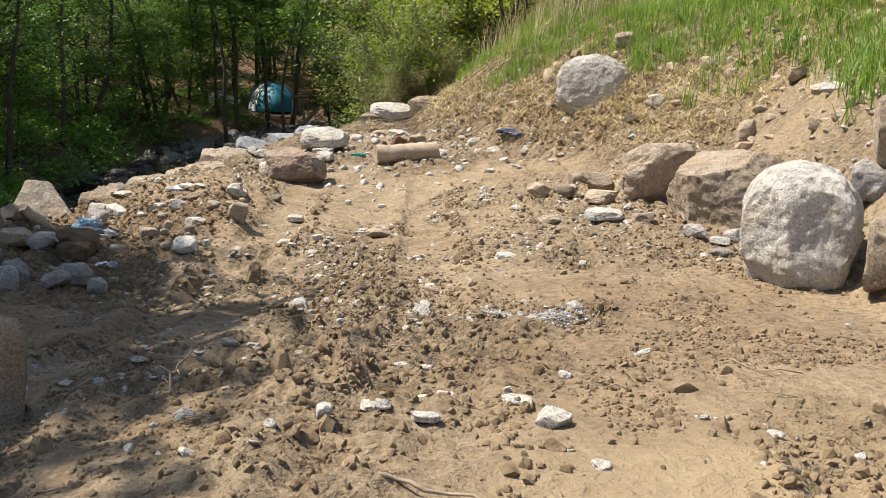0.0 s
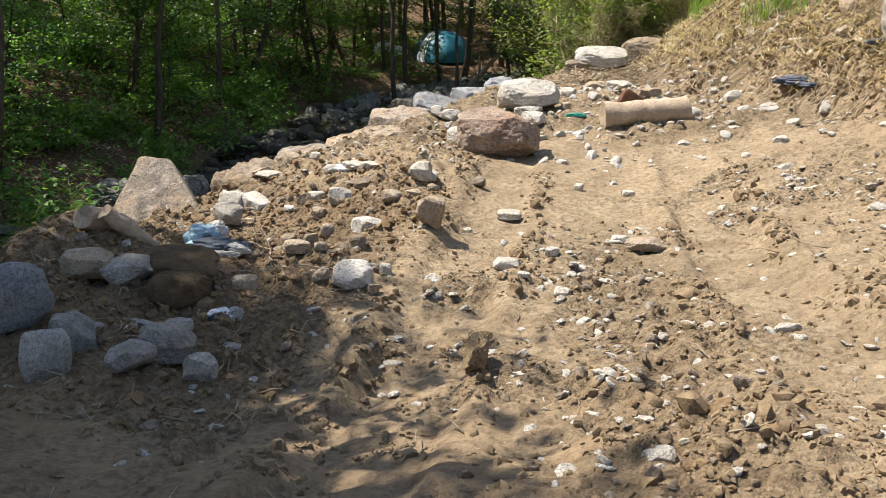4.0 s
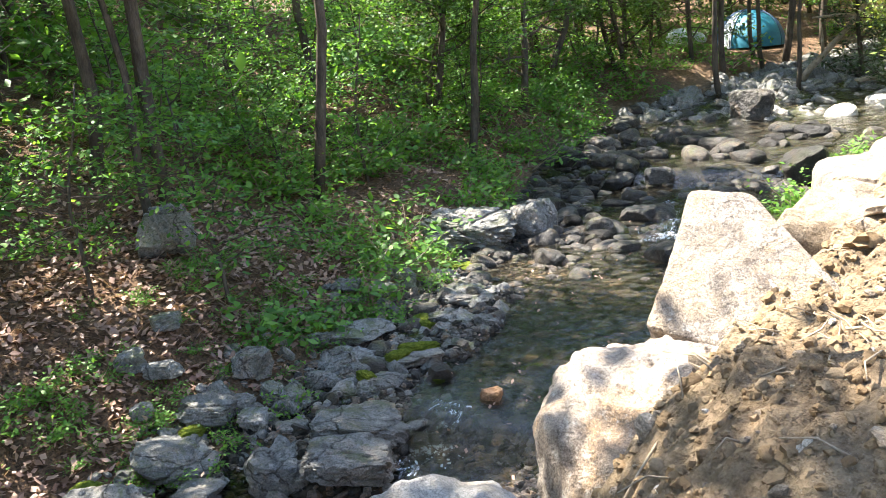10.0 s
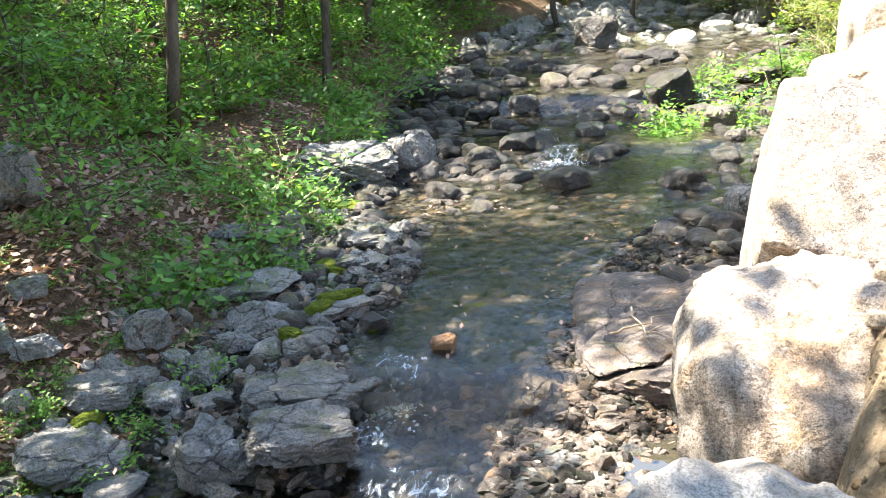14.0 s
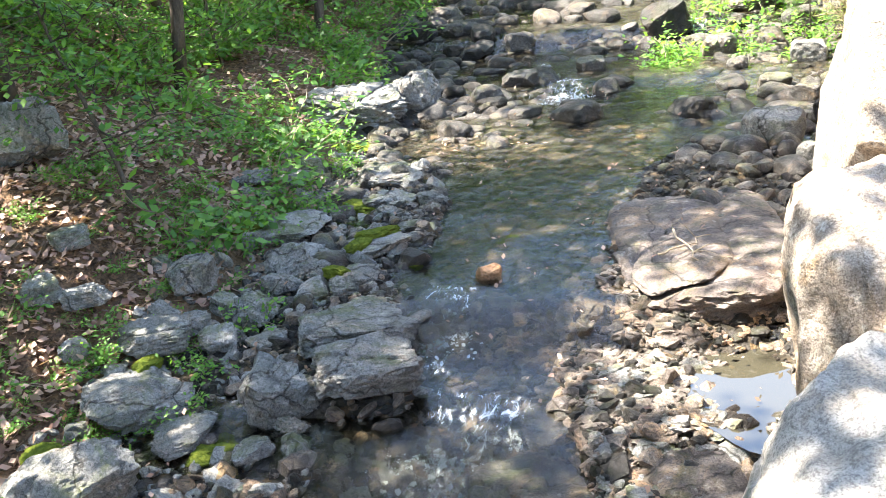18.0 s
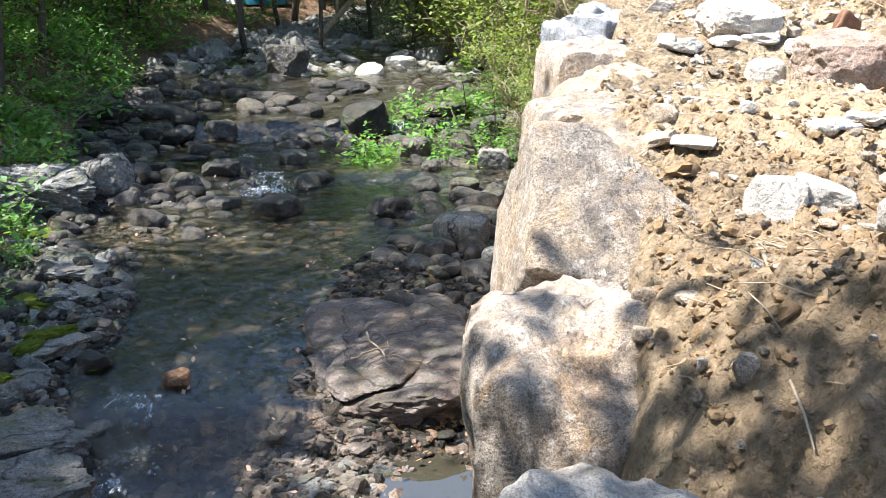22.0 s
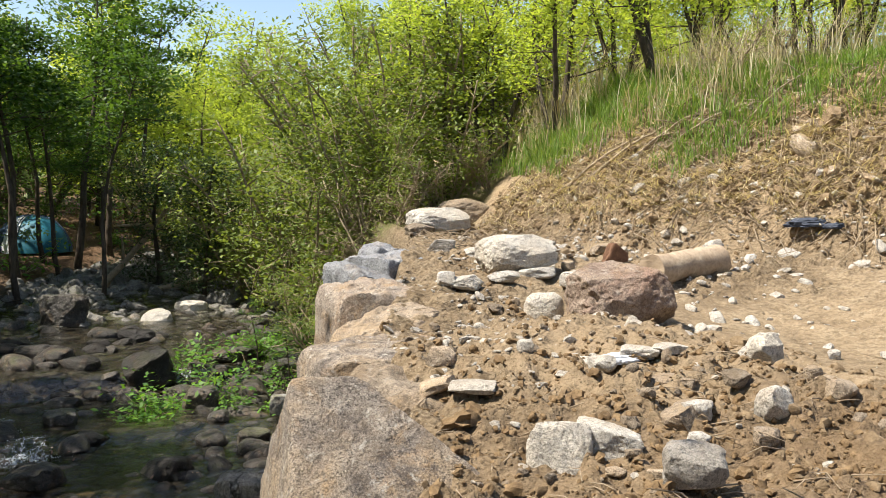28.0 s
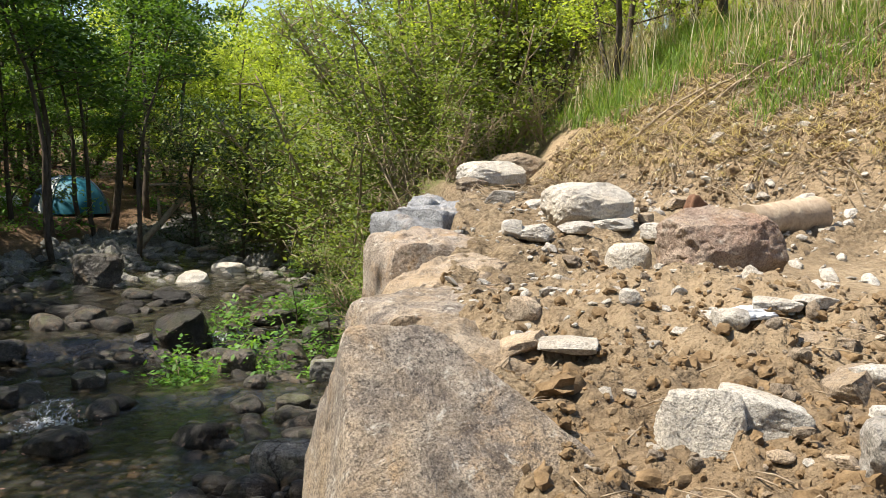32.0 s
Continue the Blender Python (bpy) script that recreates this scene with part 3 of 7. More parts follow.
def rock_mesh(name, seed, dims, mat, sub=3, box=0.5, cuts=7, rough=0.06, cracks=0, planes=(), lump=0.10):
    """A stone: a rounded block, broken by flat faces, cracked, with a worn, pitted skin. dims are its full sizes; it stands on z = 0."""
    rng = np.random.RandomState(seed)
    v, f = ico(sub)
    e = 2 + 8 * box
    p = v / (np.sum(np.abs(v) ** e, axis=1) ** (1 / e))[:, None]
    s = rng.uniform(0, 50)
    p = p * (1 + lump * fbm(v[:, 0] * 1.1 + s, v[:, 1] * 1.1, v[:, 2] * 1.1, seed % 71, 2))[:, None]
    for _ in range(cuts * 2):
        d = rng.normal(size=3)
        d /= np.linalg.norm(d)
        proj = p @ d
        over = proj - proj.max() * rng.uniform(0.66, 0.92)
        p = p - np.maximum(over, 0)[:, None] * d * 0.96
    for dx, dy, dz, lim in planes:
        d = np.array([dx, dy, dz]) / math.sqrt(dx * dx + dy * dy + dz * dz)
        p = p - np.maximum(p @ d - lim, 0)[:, None] * d * 0.97
    for _ in range(cracks):
        d = rng.normal(size=3) * np.array([1, 1, 0.6])
        d /= np.linalg.norm(d)
        off = p @ d - rng.uniform(-0.55, 0.55) + 0.10 * fbm(p[:, 0] * 2 + s, p[:, 1] * 2, p[:, 2] * 2, seed % 37, 2)
        p = p * (1 - 0.11 * np.exp(-(off / 0.055) ** 2) + 0.035 * np.sign(off))[:, None]
    r = rough * (0.7 * fbm(p[:, 0] * 2.2 + s, p[:, 1] * 2.2, p[:, 2] * 2.2, seed % 91, 3) + (0.45 * fbm(p[:, 0] * 9 + s, p[:, 1] * 9, p[:, 2] * 9, seed % 57, 3) if sub > 3 else 0))
    p = p * (1 + r)[:, None]
    lo, hi = p.min(0), p.max(0)
    p = (p - (lo + hi) / 2) / (hi - lo) * np.array(dims)
    p[:, 2] += dims[2] / 2
    return mesh_from(name, p, f, mat, True, 30)


def boulder(x, y, w, d, h, turn=0, tilt=0, lean=0, mat=None, label="", seed=0, sub=3, box=0.35, cuts=7, rough=0.06, sink=0.12, z=None, name="boulder", group="", cracks=0, planes=(), lump=0.10):
    """One stone on the ground, its foot sunk a little into it."""
    me = rock_mesh(name, seed * 7 + 3, (w, d, h), mat or M_TAN, min(sub + 2, 5) if max(w, h) < 0.9 else 6, box, cuts, rough, cracks, planes, lump)
    ob = new(name, me)
    if z is None:
        z = float(land(x, y)) - sink * h
    ob.matrix_basis = pose(x, y, z, tilt, lean, turn)
    return tagged(ob, label, "rock", group)


def slab(corners, thick, mat, label, seed, name="wall_boulder", group="", edge=26, rough=0.02):
    """A broken slab: a flat many-cornered face, its sides square to it, with worn edges. Corners run round the face."""
    c = [Vector(q) for q in corners]
    mid = sum(c, Vector()) / len(c)
    nrm = (c[1] - c[0]).cross(c[2] - c[0]).normalized()
    nrm = nrm if nrm.z > 0 else -nrm
    o = mid - nrm * thick / 2
    faces = [(np.array(nrm), thick / 2), (-np.array(nrm), thick / 2)]
    for a, b in zip(c, c[1:] + c[:1]):
        d = (b - a).cross(nrm).normalized()
        d = d if d.dot(a - mid) > 0 else -d
        faces.append((np.array(d), d.dot(a - mid)))
    v, f = ico(6)
    total = sum(np.maximum(v @ d / max(lim, 0.05), 0) ** edge for d, lim in faces)
    p = v * (total ** (-1 / edge))[:, None]
    p = p * (1 + rough * (fbm(p[:, 0] * 3 + seed, p[:, 1] * 3, p[:, 2] * 3, seed % 50, 3) + 0.5 * fbm(p[:, 0] * 14 + seed, p[:, 1] * 14, p[:, 2] * 14, seed % 40, 3)))[:, None]
    ob = new(name, mesh_from(name, p, f, mat, True, 35))
    ob.matrix_basis = Matrix.Translation(o)
    return tagged(ob, label, "rock", group)


def tube(points, radii, sides=6):
    """Vertices and faces of a tapered round tube along points."""
    pts = [Vector(p) for p in points]
    verts, faces, side = [], [], None
    for i, p in enumerate(pts):
        t = (pts[min(i + 1, len(pts) - 1)] - pts[max(i - 1, 0)]).normalized()
        side = t.orthogonal() if side is None else side - t * side.dot(t)
        a = side.normalized()
        b = t.cross(a)
        for k in range(sides):
            g = 2 * math.pi * k / sides
            verts.append(tuple(p + (a * math.cos(g) + b * math.sin(g)) * radii[i]))
    for i in range(len(pts) - 1):
        for k in range(sides):
            faces.append([i * sides + k, i * sides + (k + 1) % sides, (i + 1) * sides + (k + 1) % sides, (i + 1) * sides + k])
    faces.append([k for k in range(sides)][::-1])
    faces.append([(len(pts) - 1) * sides + k for k in range(sides)])
    return verts, faces


def merge(chunks):
    verts, faces = [], []
    for v, f in chunks:
        o = len(verts)
        verts += v
        faces += [[i + o for i in q] for q in f]
    return verts, faces


def leaf_cloud(rng, centres, per, spread, size, flat=0.5, slim=0.5, droop=0.0):
    """Many small pointed leaves round the given twig ends. Each leaf is a folded rhomb."""
    c = np.repeat(np.asarray(centres, float), per, axis=0)
    n = len(c)
    p = c + rng.normal(size=(n, 3)) * np.array([spread, spread, spread * flat])
    a = rng.uniform(0, 2 * np.pi, n)
    tilt = rng.normal(0, 0.45, n) - droop
    ax = np.stack([np.cos(a) * np.cos(tilt), np.sin(a) * np.cos(tilt), np.sin(tilt)], 1)
    side = np.stack([-np.sin(a), np.cos(a), rng.normal(0, 0.45, n)], 1)
    side /= np.linalg.norm(side, axis=1)[:, None]
    L = size * rng.uniform(0.6, 1.3, n)[:, None]
    v = np.stack([p, p + ax * L * 0.5 + side * L * slim * 0.5, p + ax * L, p + ax * L * 0.5 - side * L * slim * 0.5], 1).reshape(-1, 3)
    f = np.arange(n * 4).reshape(-1, 4)
    return v, f


# ---- ground ----
def graded(lo, hi, step, far_lo, far_hi):
    mid = list(np.arange(lo, hi + step / 2, step))
    out, d, a = [], step, hi
    while a < far_hi:
        d *= 1.13
        a += d
        out.append(a)
    pre, d, a = [], step, lo
    while a > far_lo:
        d *= 1.13
        a -= d
        pre.append(a)
    return np.array(pre[::-1] + mid + out)


gx, gy = graded(-12.5, 4.5, 0.046, -520, 520), graded(0.5, 20.5, 0.046, -420, 620)
GX, GY = np.meshgrid(gx, gy)
GZ = land(GX, GY)
nx, ny = len(gx), len(gy)
gv = np.stack([GX, GY, GZ], -1).reshape(-1, 3)
gi = np.arange(nx * ny).reshape(ny, nx)
gf = np.stack([gi[:-1, :-1], gi[:-1, 1:], gi[1:, 1:], gi[1:, :-1]], -1).reshape(-1, 4)
ground = new("ground", mesh_from("ground", gv, gf, M_GROUND))
tagged(ground, "dug tan soil bank sloping to a stony stream bed and woods", "ground", kind="structure")
X, Y = gv[:, 0], gv[:, 1]
wob = 0.25 * fbm(X * 0.8, Y * 0.8, 0, 61, 3)
in_bed = sstep(0.25, -0.05, X - wall_x(Y) + 0.1 * wob) * sstep(0.5, -0.3, left_x(Y) - X + wob)
litter = np.maximum(sstep(-0.3, 0.6, left_x(Y) - X + wob), sstep(45, 70, np.hypot(X + 4, Y - 12)))
toe_up = GZ.reshape(-1) - np.interp(Y, (0, 10, 13.3, 16.5, 18, 21, 27), (0, -0.6, -0.63, -0.15, 0.03, 0.2, 0.8))
turf = sstep(1.9, 2.5, toe_up + 2.0 * wob) * sstep(0.3, 1.2, X - wall_x(Y)) * (1 - litter)
turf = np.maximum(turf, sstep(22, 24, Y) * sstep(0.2, 0.6, X - wall_x(Y)) * (1 - litter))
rise = sstep(0.15, 0.6, bank_z(X, Y) - bank_z(np.minimum(X, -1.8), Y)) * sstep(8, 11, Y)
clay = np.clip(0.75 * rise + 0.5 * sstep(15.5, 17.5, Y) * sstep(0.5, 1.0, X - wall_x(Y)) + bump_at(X, Y, -3.8, 13.2, 1.3, 1.5, 1.0) + bump_at(X, Y, -6.2, 10.3, 0.9, 1.1, 0.8) + bump_at(X, Y, -4.9, 11.4, 0.8, 0.9, 0.6), 0, 1) * sstep(-0.5, 0.3, wob * 3 + 0.3)
silt = np.clip(bump_at(X, Y, 1.9, 2.9, 1.3, 1.2, 1.1) + bump_at(X, Y, 0.2, 0.6, 1.0, 1.0, 0.7), 0, 1)
damp = sstep(0.3, 0.8, X - wall_x(Y)) * sstep(-2.3, -3.4, X + 1.2 * wob) * sstep(12.9, 11.9, Y + wob * 2) * sstep(5.0, 7.0, Y) * (0.55 + 0.45 * sstep(-0.3, 0.3, wob * 3))
damp = np.maximum(damp, 0.85 * sstep(10.5, 6.5, Y + 2 * wob) * sstep(-0.35, 0.35, wob * 3 + 0.1) * sstep(0.5, 1.0, X - wall_x(Y)) * sstep(3.6, 2.2, X) * (1 - silt))
at = ground.data.attributes.new("loose", "FLOAT", "POINT")
at.data.foreach_set("value", np.clip(crumbly(X, Y) + in_bed + litter, 0, 1).astype(np.float32))
for nm, chans in (("cover", (in_bed, litter, turf)), ("clay", (clay, silt, damp))):
    at = ground.data.color_attributes.new(nm, "FLOAT_COLOR", "POINT")
    at.data.foreach_set("color", np.stack([*chans, np.ones(len(X))], 1).astype(np.float32).ravel())


# ---- water ----
def water_z(y):
    return np.interp(y, (-30, 9, 11.9, 12.5, 13.5, 14.1, 15, 21.4, 22.0, 24.6, 25.1, 29, 34, 40, 70), (-4.1, -3.28, -3.22, -3.02, -2.93, -2.70, -2.66, -2.60, -2.50, -2.46, -2.16, -1.9, -1.28, -1.03, 1.6))


wy = np.arange(-6, 46, 0.16)
WX, WY = np.meshgrid(np.linspace(0, 1, 48), wy)
wxx = left_x(WY) - 0.3 + (wall_x(WY) + 0.35 - left_x(WY) + 0.3) * WX
WZ = water_z(WY) + 0.012 * fbm(wxx * 2.2, WY * 1.6, 0, 91, 3)
wi = np.arange(WX.size).reshape(WX.shape)
wf = np.stack([wi[:-1, :-1], wi[:-1, 1:], wi[1:, 1:], wi[1:, :-1]], -1).reshape(-1, 4)
water = new("water", mesh_from("water", np.stack([wxx, WY, WZ], -1).reshape(-1, 3), wf, M_WATER))
water.visible_shadow = False
tagged(water, "clear shallow stream water running over dark stones", "water", kind="structure")


# ---- boulder wall along the stream ----
def wall_rock(x, y, top, w, d, h, turn, tilt, lean, mat, label, seed, box=0.6, cuts=5, rough=0.05, sub=5, planes=(), lump=0.10):
    """A wall boulder given by the middle of its top face."""
    ob = boulder(x, y, w, d, h, 0, 0, 0, mat, label, seed, sub, box, cuts, rough, z=0, name="wall_boulder", group="boulder wall along the stream", planes=planes, lump=lump)
    ob.matrix_basis = pose(x, y, top, tilt, lean, turn) @ Matrix.Translation((0, 0, -h))
    return ob


wall_rock(-6.50, 9.36, -0.86, 1.22, 1.75, 1.6, -14, 2, 2, M_GREY, "broad rounded pale boulder topping the wall", 11, 0.25, 1, lump=0.09)
wall_rock(-6.12, 11.2, -0.82, 1.1, 1.45, 2.0, -8, 14, -5, M_WARM, "brown-stained wall boulder with a rounded pale top", 12, 0.35, 3)
slab(((-6.08, 12.37, -0.19), (-5.74, 12.39, -0.20), (-5.17, 11.97, -0.70), (-5.64, 11.68, -0.96), (-6.22, 11.76, -0.83)), 1.0, M_PURPLE, "big flat-faced slab leaning back, speckled grey and tan", 13, group="boulder wall along the stream")
wall_rock(-5.1, 13.4, -0.40, 1.15, 0.95, 1.7, -10, 6, 4, M_TAN, "warm tan wall boulder with rough top", 14, 0.9, 1, lump=0.05, planes=((0.8, -0.5, 0, 0.8), (-0.6, 0.8, 0.2, 0.95)))
wall_rock(-4.92, 14.6, -0.36, 1.35, 1.0, 1.8, 16, 7, -3, M_PURPLE, "flat-topped purplish wall slab", 15, 0.95, 1, 0.035, lump=0.04, planes=((0.7, 0.7, 0, 0.85), (0.8, -0.4, 0, 0.9)))
wall_rock(-4.70, 15.55, -0.22, 1.15, 0.8, 1.8, 18, 6, -4, M_TAN, "tan wall slab with a pitted top", 16, 0.95, 1, 0.045, lump=0.04, planes=((0.6, -0.8, 0, 0.85),))
wall_rock(-4.48, 16.6, -0.05, 1.05, 0.95, 1.9, 12, 6, 0, M_WARM, "tan-grey wall slab with smooth top", 17, 0.9, 1, 0.035, lump=0.05)
wall_rock(-4.12, 17.9, 0.08, 1.05, 1.0, 1.2, 14, 5, 0, M_BLUE, "layered blue-grey wall slab", 18, 0.8, 4, 0.06, lump=0.05)
wall_rock(-3.75, 18.8, 0.16, 1.0, 0.9, 1.6, 20, 6, -5, M_BLUE, "grey layered slab in the wall", 19, 0.8, 4)
wall_rock(-3.4, 19.7, 0.24, 0.9, 0.8, 1.6, 20, 4, 6, M_BLUE, "small blue-grey slab at the wall's end", 20, 0.7, 5)
for k, (wy_, wz_) in enumerate(((9.0, -1.9), (10.3, -2.0), (11.7, -1.5), (12.7, -1.2), (13.8, -1.3), (15.0, -1.3), (16.1, -1.3), (17.2, -1.2), (18.4, -1.2))):
    wall_rock(float(wall_x(wy_)) + 0.30, wy_, wz_, 0.7, 1.2, 1.7, -10 + 7 * (k % 3), 0, 0, (M_WARM, M_TAN, M_PURPLE)[k % 3], "lower wall boulder standing in the stream edge", 30 + k, 0.6, 5, sub=4)
wall_rock(-7.55, 8.2, -1.1, 1.0, 1.2, 1.6, 20, 0, 0, M_GREY, "grey wall boulder under the path's edge", 41, 0.5, 5, sub=4)
wall_rock(-8.4, 6.9, -1.0, 1.2, 1.3, 1.7, 20, 0, 0, M_TAN, "tan wall boulder under the path's edge", 42, 0.5, 5, sub=4)


# ---- scattered stuff ----
def scatter(name, protos, spots, sizes, mat, seed, flat=(0.4, 0.8), tilt=0.5, sharp=28):
    """Many small pieces in one mesh: each a turned, squashed copy of a proto at its spot."""
    rng = np.random.RandomState(seed)
    vs, fs, o = [], [], 0
    for p, s in zip(spots, sizes):
        v, f = protos[rng.randint(len(protos))]
        a, b, c = rng.uniform(0, 6.283), rng.normal(0, tilt), rng.normal(0, tilt)
        R = np.array(Euler((b, c, a)).to_matrix())
        q = (v * np.array([1, rng.uniform(0.6, 1.0), rng.uniform(*flat)]) * s) @ R.T + p
        vs.append(q)
        fs.append(f + o)
        o += len(v)
    return new(name, mesh_from(name, np.concatenate(vs), np.concatenate(fs), mat, True, sharp))


def chip_protos(sub, n, cuts, seed, rough=0.15, box=0.3):
    out = []
    for k in range(n):
        me = rock_mesh("chip", seed + k, (1, 1, 1), M_TAN, sub, box, cuts, rough)
        v = np.array([x.co[:] for x in me.vertices])
        v[:, 2] -= 0.5
        out.append((v, np.array([list(p.vertices) for p in me.polygons])))
        bpy.data.meshes.remove(me)
    return out


def spots_in(rng, n, x0, x1, y0, y1, keep, lift=0.0):
    x, y = rng.uniform(x0, x1, n * 4), rng.uniform(y0, y1, n * 4)
    k = keep(x, y) > rng.uniform(0, 1, n * 4)
    x, y = x[k][:n], y[k][:n]
    return np.stack([x, y, land(x, y) + lift], 1)


def on_bank(x, y):
    return sstep(0.35, 0.6, x - wall_x(y)) * (0.07 + 0.93 * crumbly(x, y)) * sstep(-0.5, 0.3, fbm(x * 0.7, y * 0.7, 0, 121, 2) + 0.1)


def in_stream(x, y):
    return sstep(0.0, -0.2, x - wall_x(y)) * sstep(-0.2, 0.3, x - left_x(y))


rng = np.random.RandomState(4)
CHIPS, CLODS, CRUMBS = chip_protos(2, 12, 9, 300, 0.22, 0.5), chip_protos(2, 10, 0, 400, 0.62), chip_protos(1, 6, 2, 450, 0.4)
p = spots_in(rng, 2600, -7.2, 4.5, 0.4, 20, on_bank)
tagged(scatter("pebbles", CHIPS, p, rng.gamma(2.0, 0.017, len(p)) + 0.012, M_TAN, 5), "scattered tan stone chips lying on the soil", "pebbles", kind="stuff")
p = spots_in(rng, 3200, -6.5, 4.5, 1, 20, lambda x, y: on_bank(x, y) * (1 - 0.85 * sstep(-2.8, -3.4, x) * sstep(13.5, 12.5, y)))
tagged(scatter("pale_chips", CHIPS, p, rng.gamma(2.2, 0.018, len(p)) + 0.015, M_WHITE, 6, (0.25, 0.6), 0.35), "pale broken stone chips on the track", "pebbles", kind="stuff")
p = spots_in(rng, 2600, -7.2, 3.6, 0.6, 19, lambda x, y: on_bank(x, y) * (0.25 + 0.75 * sstep(-2.0, -3.4, x) + 0.5 * sstep(0.3, 0, np.abs(x + 0.2))))
tagged(scatter("soil_clods", CLODS, p, rng.gamma(1.8, 0.015, len(p)) + 0.014, M_DAMP, 7, (0.5, 0.9), 0.5, 45), "loose crumbled clods of damp brown soil", "soil", kind="stuff")
rr = np.random.RandomState(66)
ry = rr.uniform(1.2, 14.5, 3000)
rx = np.array([-1.85, -1.05, 0.15, 0.95])[rr.randint(0, 4, 3000)] - 0.075 * ry + rr.normal(0, 0.08, 3000)
k = vnoise(rx * 1.3, ry * 1.1, 0, 71) > 0.1
p = np.stack([rx[k], ry[k], land(rx[k], ry[k])], 1)
tagged(scatter("rut_clods", CLODS, p, rr.gamma(1.6, 0.019, len(p)) + 0.012, M_CLOD, 37, (0.5, 0.95), 0.7, 45), "ridges of torn brown clods along the wheel ruts", "soil", kind="stuff")
p = spots_in(rng, 17000, -7.0, 3.6, 1.2, 16, lambda x, y: sstep(0.35, 0.6, x - wall_x(y)) * (0.18 * sstep(-0.2, 0.3, fbm(x * 1.3, y * 1.3, 0, 127, 3)) + 0.8 * crumbly(x, y)) * sstep(15, 7, y))
tagged(scatter("soil_crumbs", CRUMBS, p, rng.gamma(2.0, 0.010, len(p)) + 0.008, M_CLOD, 17, (0.5, 1.0), 0.8, 45), "fine crumbs of brown soil over the churned bank", "soil", kind="stuff")
p = spots_in(rng, 12000, -3.4, 3.4, 0.8, 8, lambda x, y: sstep(0.0, 0.35, fbm(x * 1.5, y * 1.2, 0, 141, 3)))
tagged(scatter("crumbled_soil", CRUMBS, p, rng.gamma(1.8, 0.009, len(p)) + 0.007, M_CLOD, 57, (0.5, 1.0), 0.8, 45), "patches of crumbled brown soil on the track", "soil", kind="stuff")
p = spots_in(rng, 700, 1.4, 7, 4, 18, lambda x, y: sstep(0.1, 0.8, bank_z(x, y)))
tagged(scatter("slope_stones", CHIPS, p, rng.gamma(2.0, 0.05, len(p)) + 0.03, M_TAN, 8), "stones and rubble on the cut slope", "stones", kind="stuff")
def on_slope(x, y):
    return sstep(0.6, 0.9, x - wall_x(y)) * sstep(0.02, 0.35, bank_z(x, y)) * sstep(23.0, 21.5, y)


rs = np.random.RandomState(91)
p = spots_in(rs, 5200, -2.6, 3.4, 14.5, 22.5, lambda x, y: on_slope(x, y) * (0.3 + 0.7 * sstep(-0.2, 0.3, fbm(x * 1.1, y * 1.1, 0, 171, 3))))
tagged(scatter("slope_clods", CLODS, p, rs.gamma(1.5, 0.03, len(p)) + 0.02, M_CLOD, 92, (0.5, 0.95), 0.7, 45), "torn brown clods tumbled down the dug slope", "soil", kind="stuff")
p = spots_in(rs, 620, -2.6, 2.6, 14.5, 22.0, lambda x, y: sstep(0.6, 0.9, x - wall_x(y)) * (0.35 + 0.65 * sstep(0.0, 0.3, fbm(x * 0.9, y * 0.9, 0, 173, 2))))
tagged(scatter("slope_rubble", CHIPS, p, rs.gamma(1.8, 0.035, len(p)) + 0.03, M_WHITE, 93, (0.3, 0.7), 0.4), "pale broken stones strewn between the log and the slope", "stones", kind="stuff")
p = spots_in(rng, 14000, -12.2, -5.0, 10, 22, in_stream)
tagged(scatter("stream_pebbles", CRUMBS, p, rng.gamma(2.0, 0.018, len(p)) + 0.02, M_STREAM, 19, (0.35, 0.8)), "small wet brown and grey pebbles of the stream bed", "gravel", kind="stuff")
p = spots_in(rng, 5200, -12.2, -3.2, 9, 31, in_stream)
tagged(scatter("stream_gravel", CHIPS, p, rng.gamma(2.0, 0.035, len(p)) + 0.03, M_STREAM, 9), "dark wet gravel and small stones in the stream", "gravel", kind="stuff")
def by_channel(x, y):
    cl, cr = channel(y)
    return sstep(-0.15, 0.1, x - cl) * sstep(-0.15, 0.1, cr - x)


SHARDS = chip_protos(2, 12, 6, 520, 0.2, 0.55)
p = spots_in(rng, 4200, -8.3, -5.8, 10.3, 15.0, lambda x, y: in_stream(x, y) * (1 - by_channel(x, y)) * (1 - 0.93 * np.exp(-((x + 6.42) / 0.40) ** 2 - ((y - 13.3) / 0.72) ** 2)) * (0.25 + 0.75 * sstep(15, 14, y)))
tagged(scatter("stream_rubble", SHARDS, p, rng.gamma(1.8, 0.026, len(p)) + 0.022, M_RUBBLE, 58, (0.25, 0.6), 0.3), "brown and grey broken stones covering the stream edge", "stones", kind="stuff")
p = spots_in(rng, 2600, -10.0, -6.6, 10.8, 19.5, by_channel, 0.02)
tagged(scatter("channel_stones", SHARDS, p, rng.gamma(1.7, 0.034, len(p)) + 0.03, M_RUBBLE, 59, (0.3, 0.75), 0.4), "wet angular stones breaking the shallow running water", "stones", kind="stuff")
p = spots_in(rng, 1500, -11.2, -8.6, 11.0, 18.3, lambda x, y: in_stream(x, y) * (1 - by_channel(x, y)))
tagged(scatter("edge_rubble", SHARDS, p, rng.gamma(1.8, 0.03, len(p)) + 0.025, M_RUBBLE, 60, (0.3, 0.7), 0.4), "dark wet rubble lodged between the bedrock blocks", "stones", kind="stuff")
p = spots_in(rng, 900, -7.6, -6.0, 10.2, 13.4, in_stream)
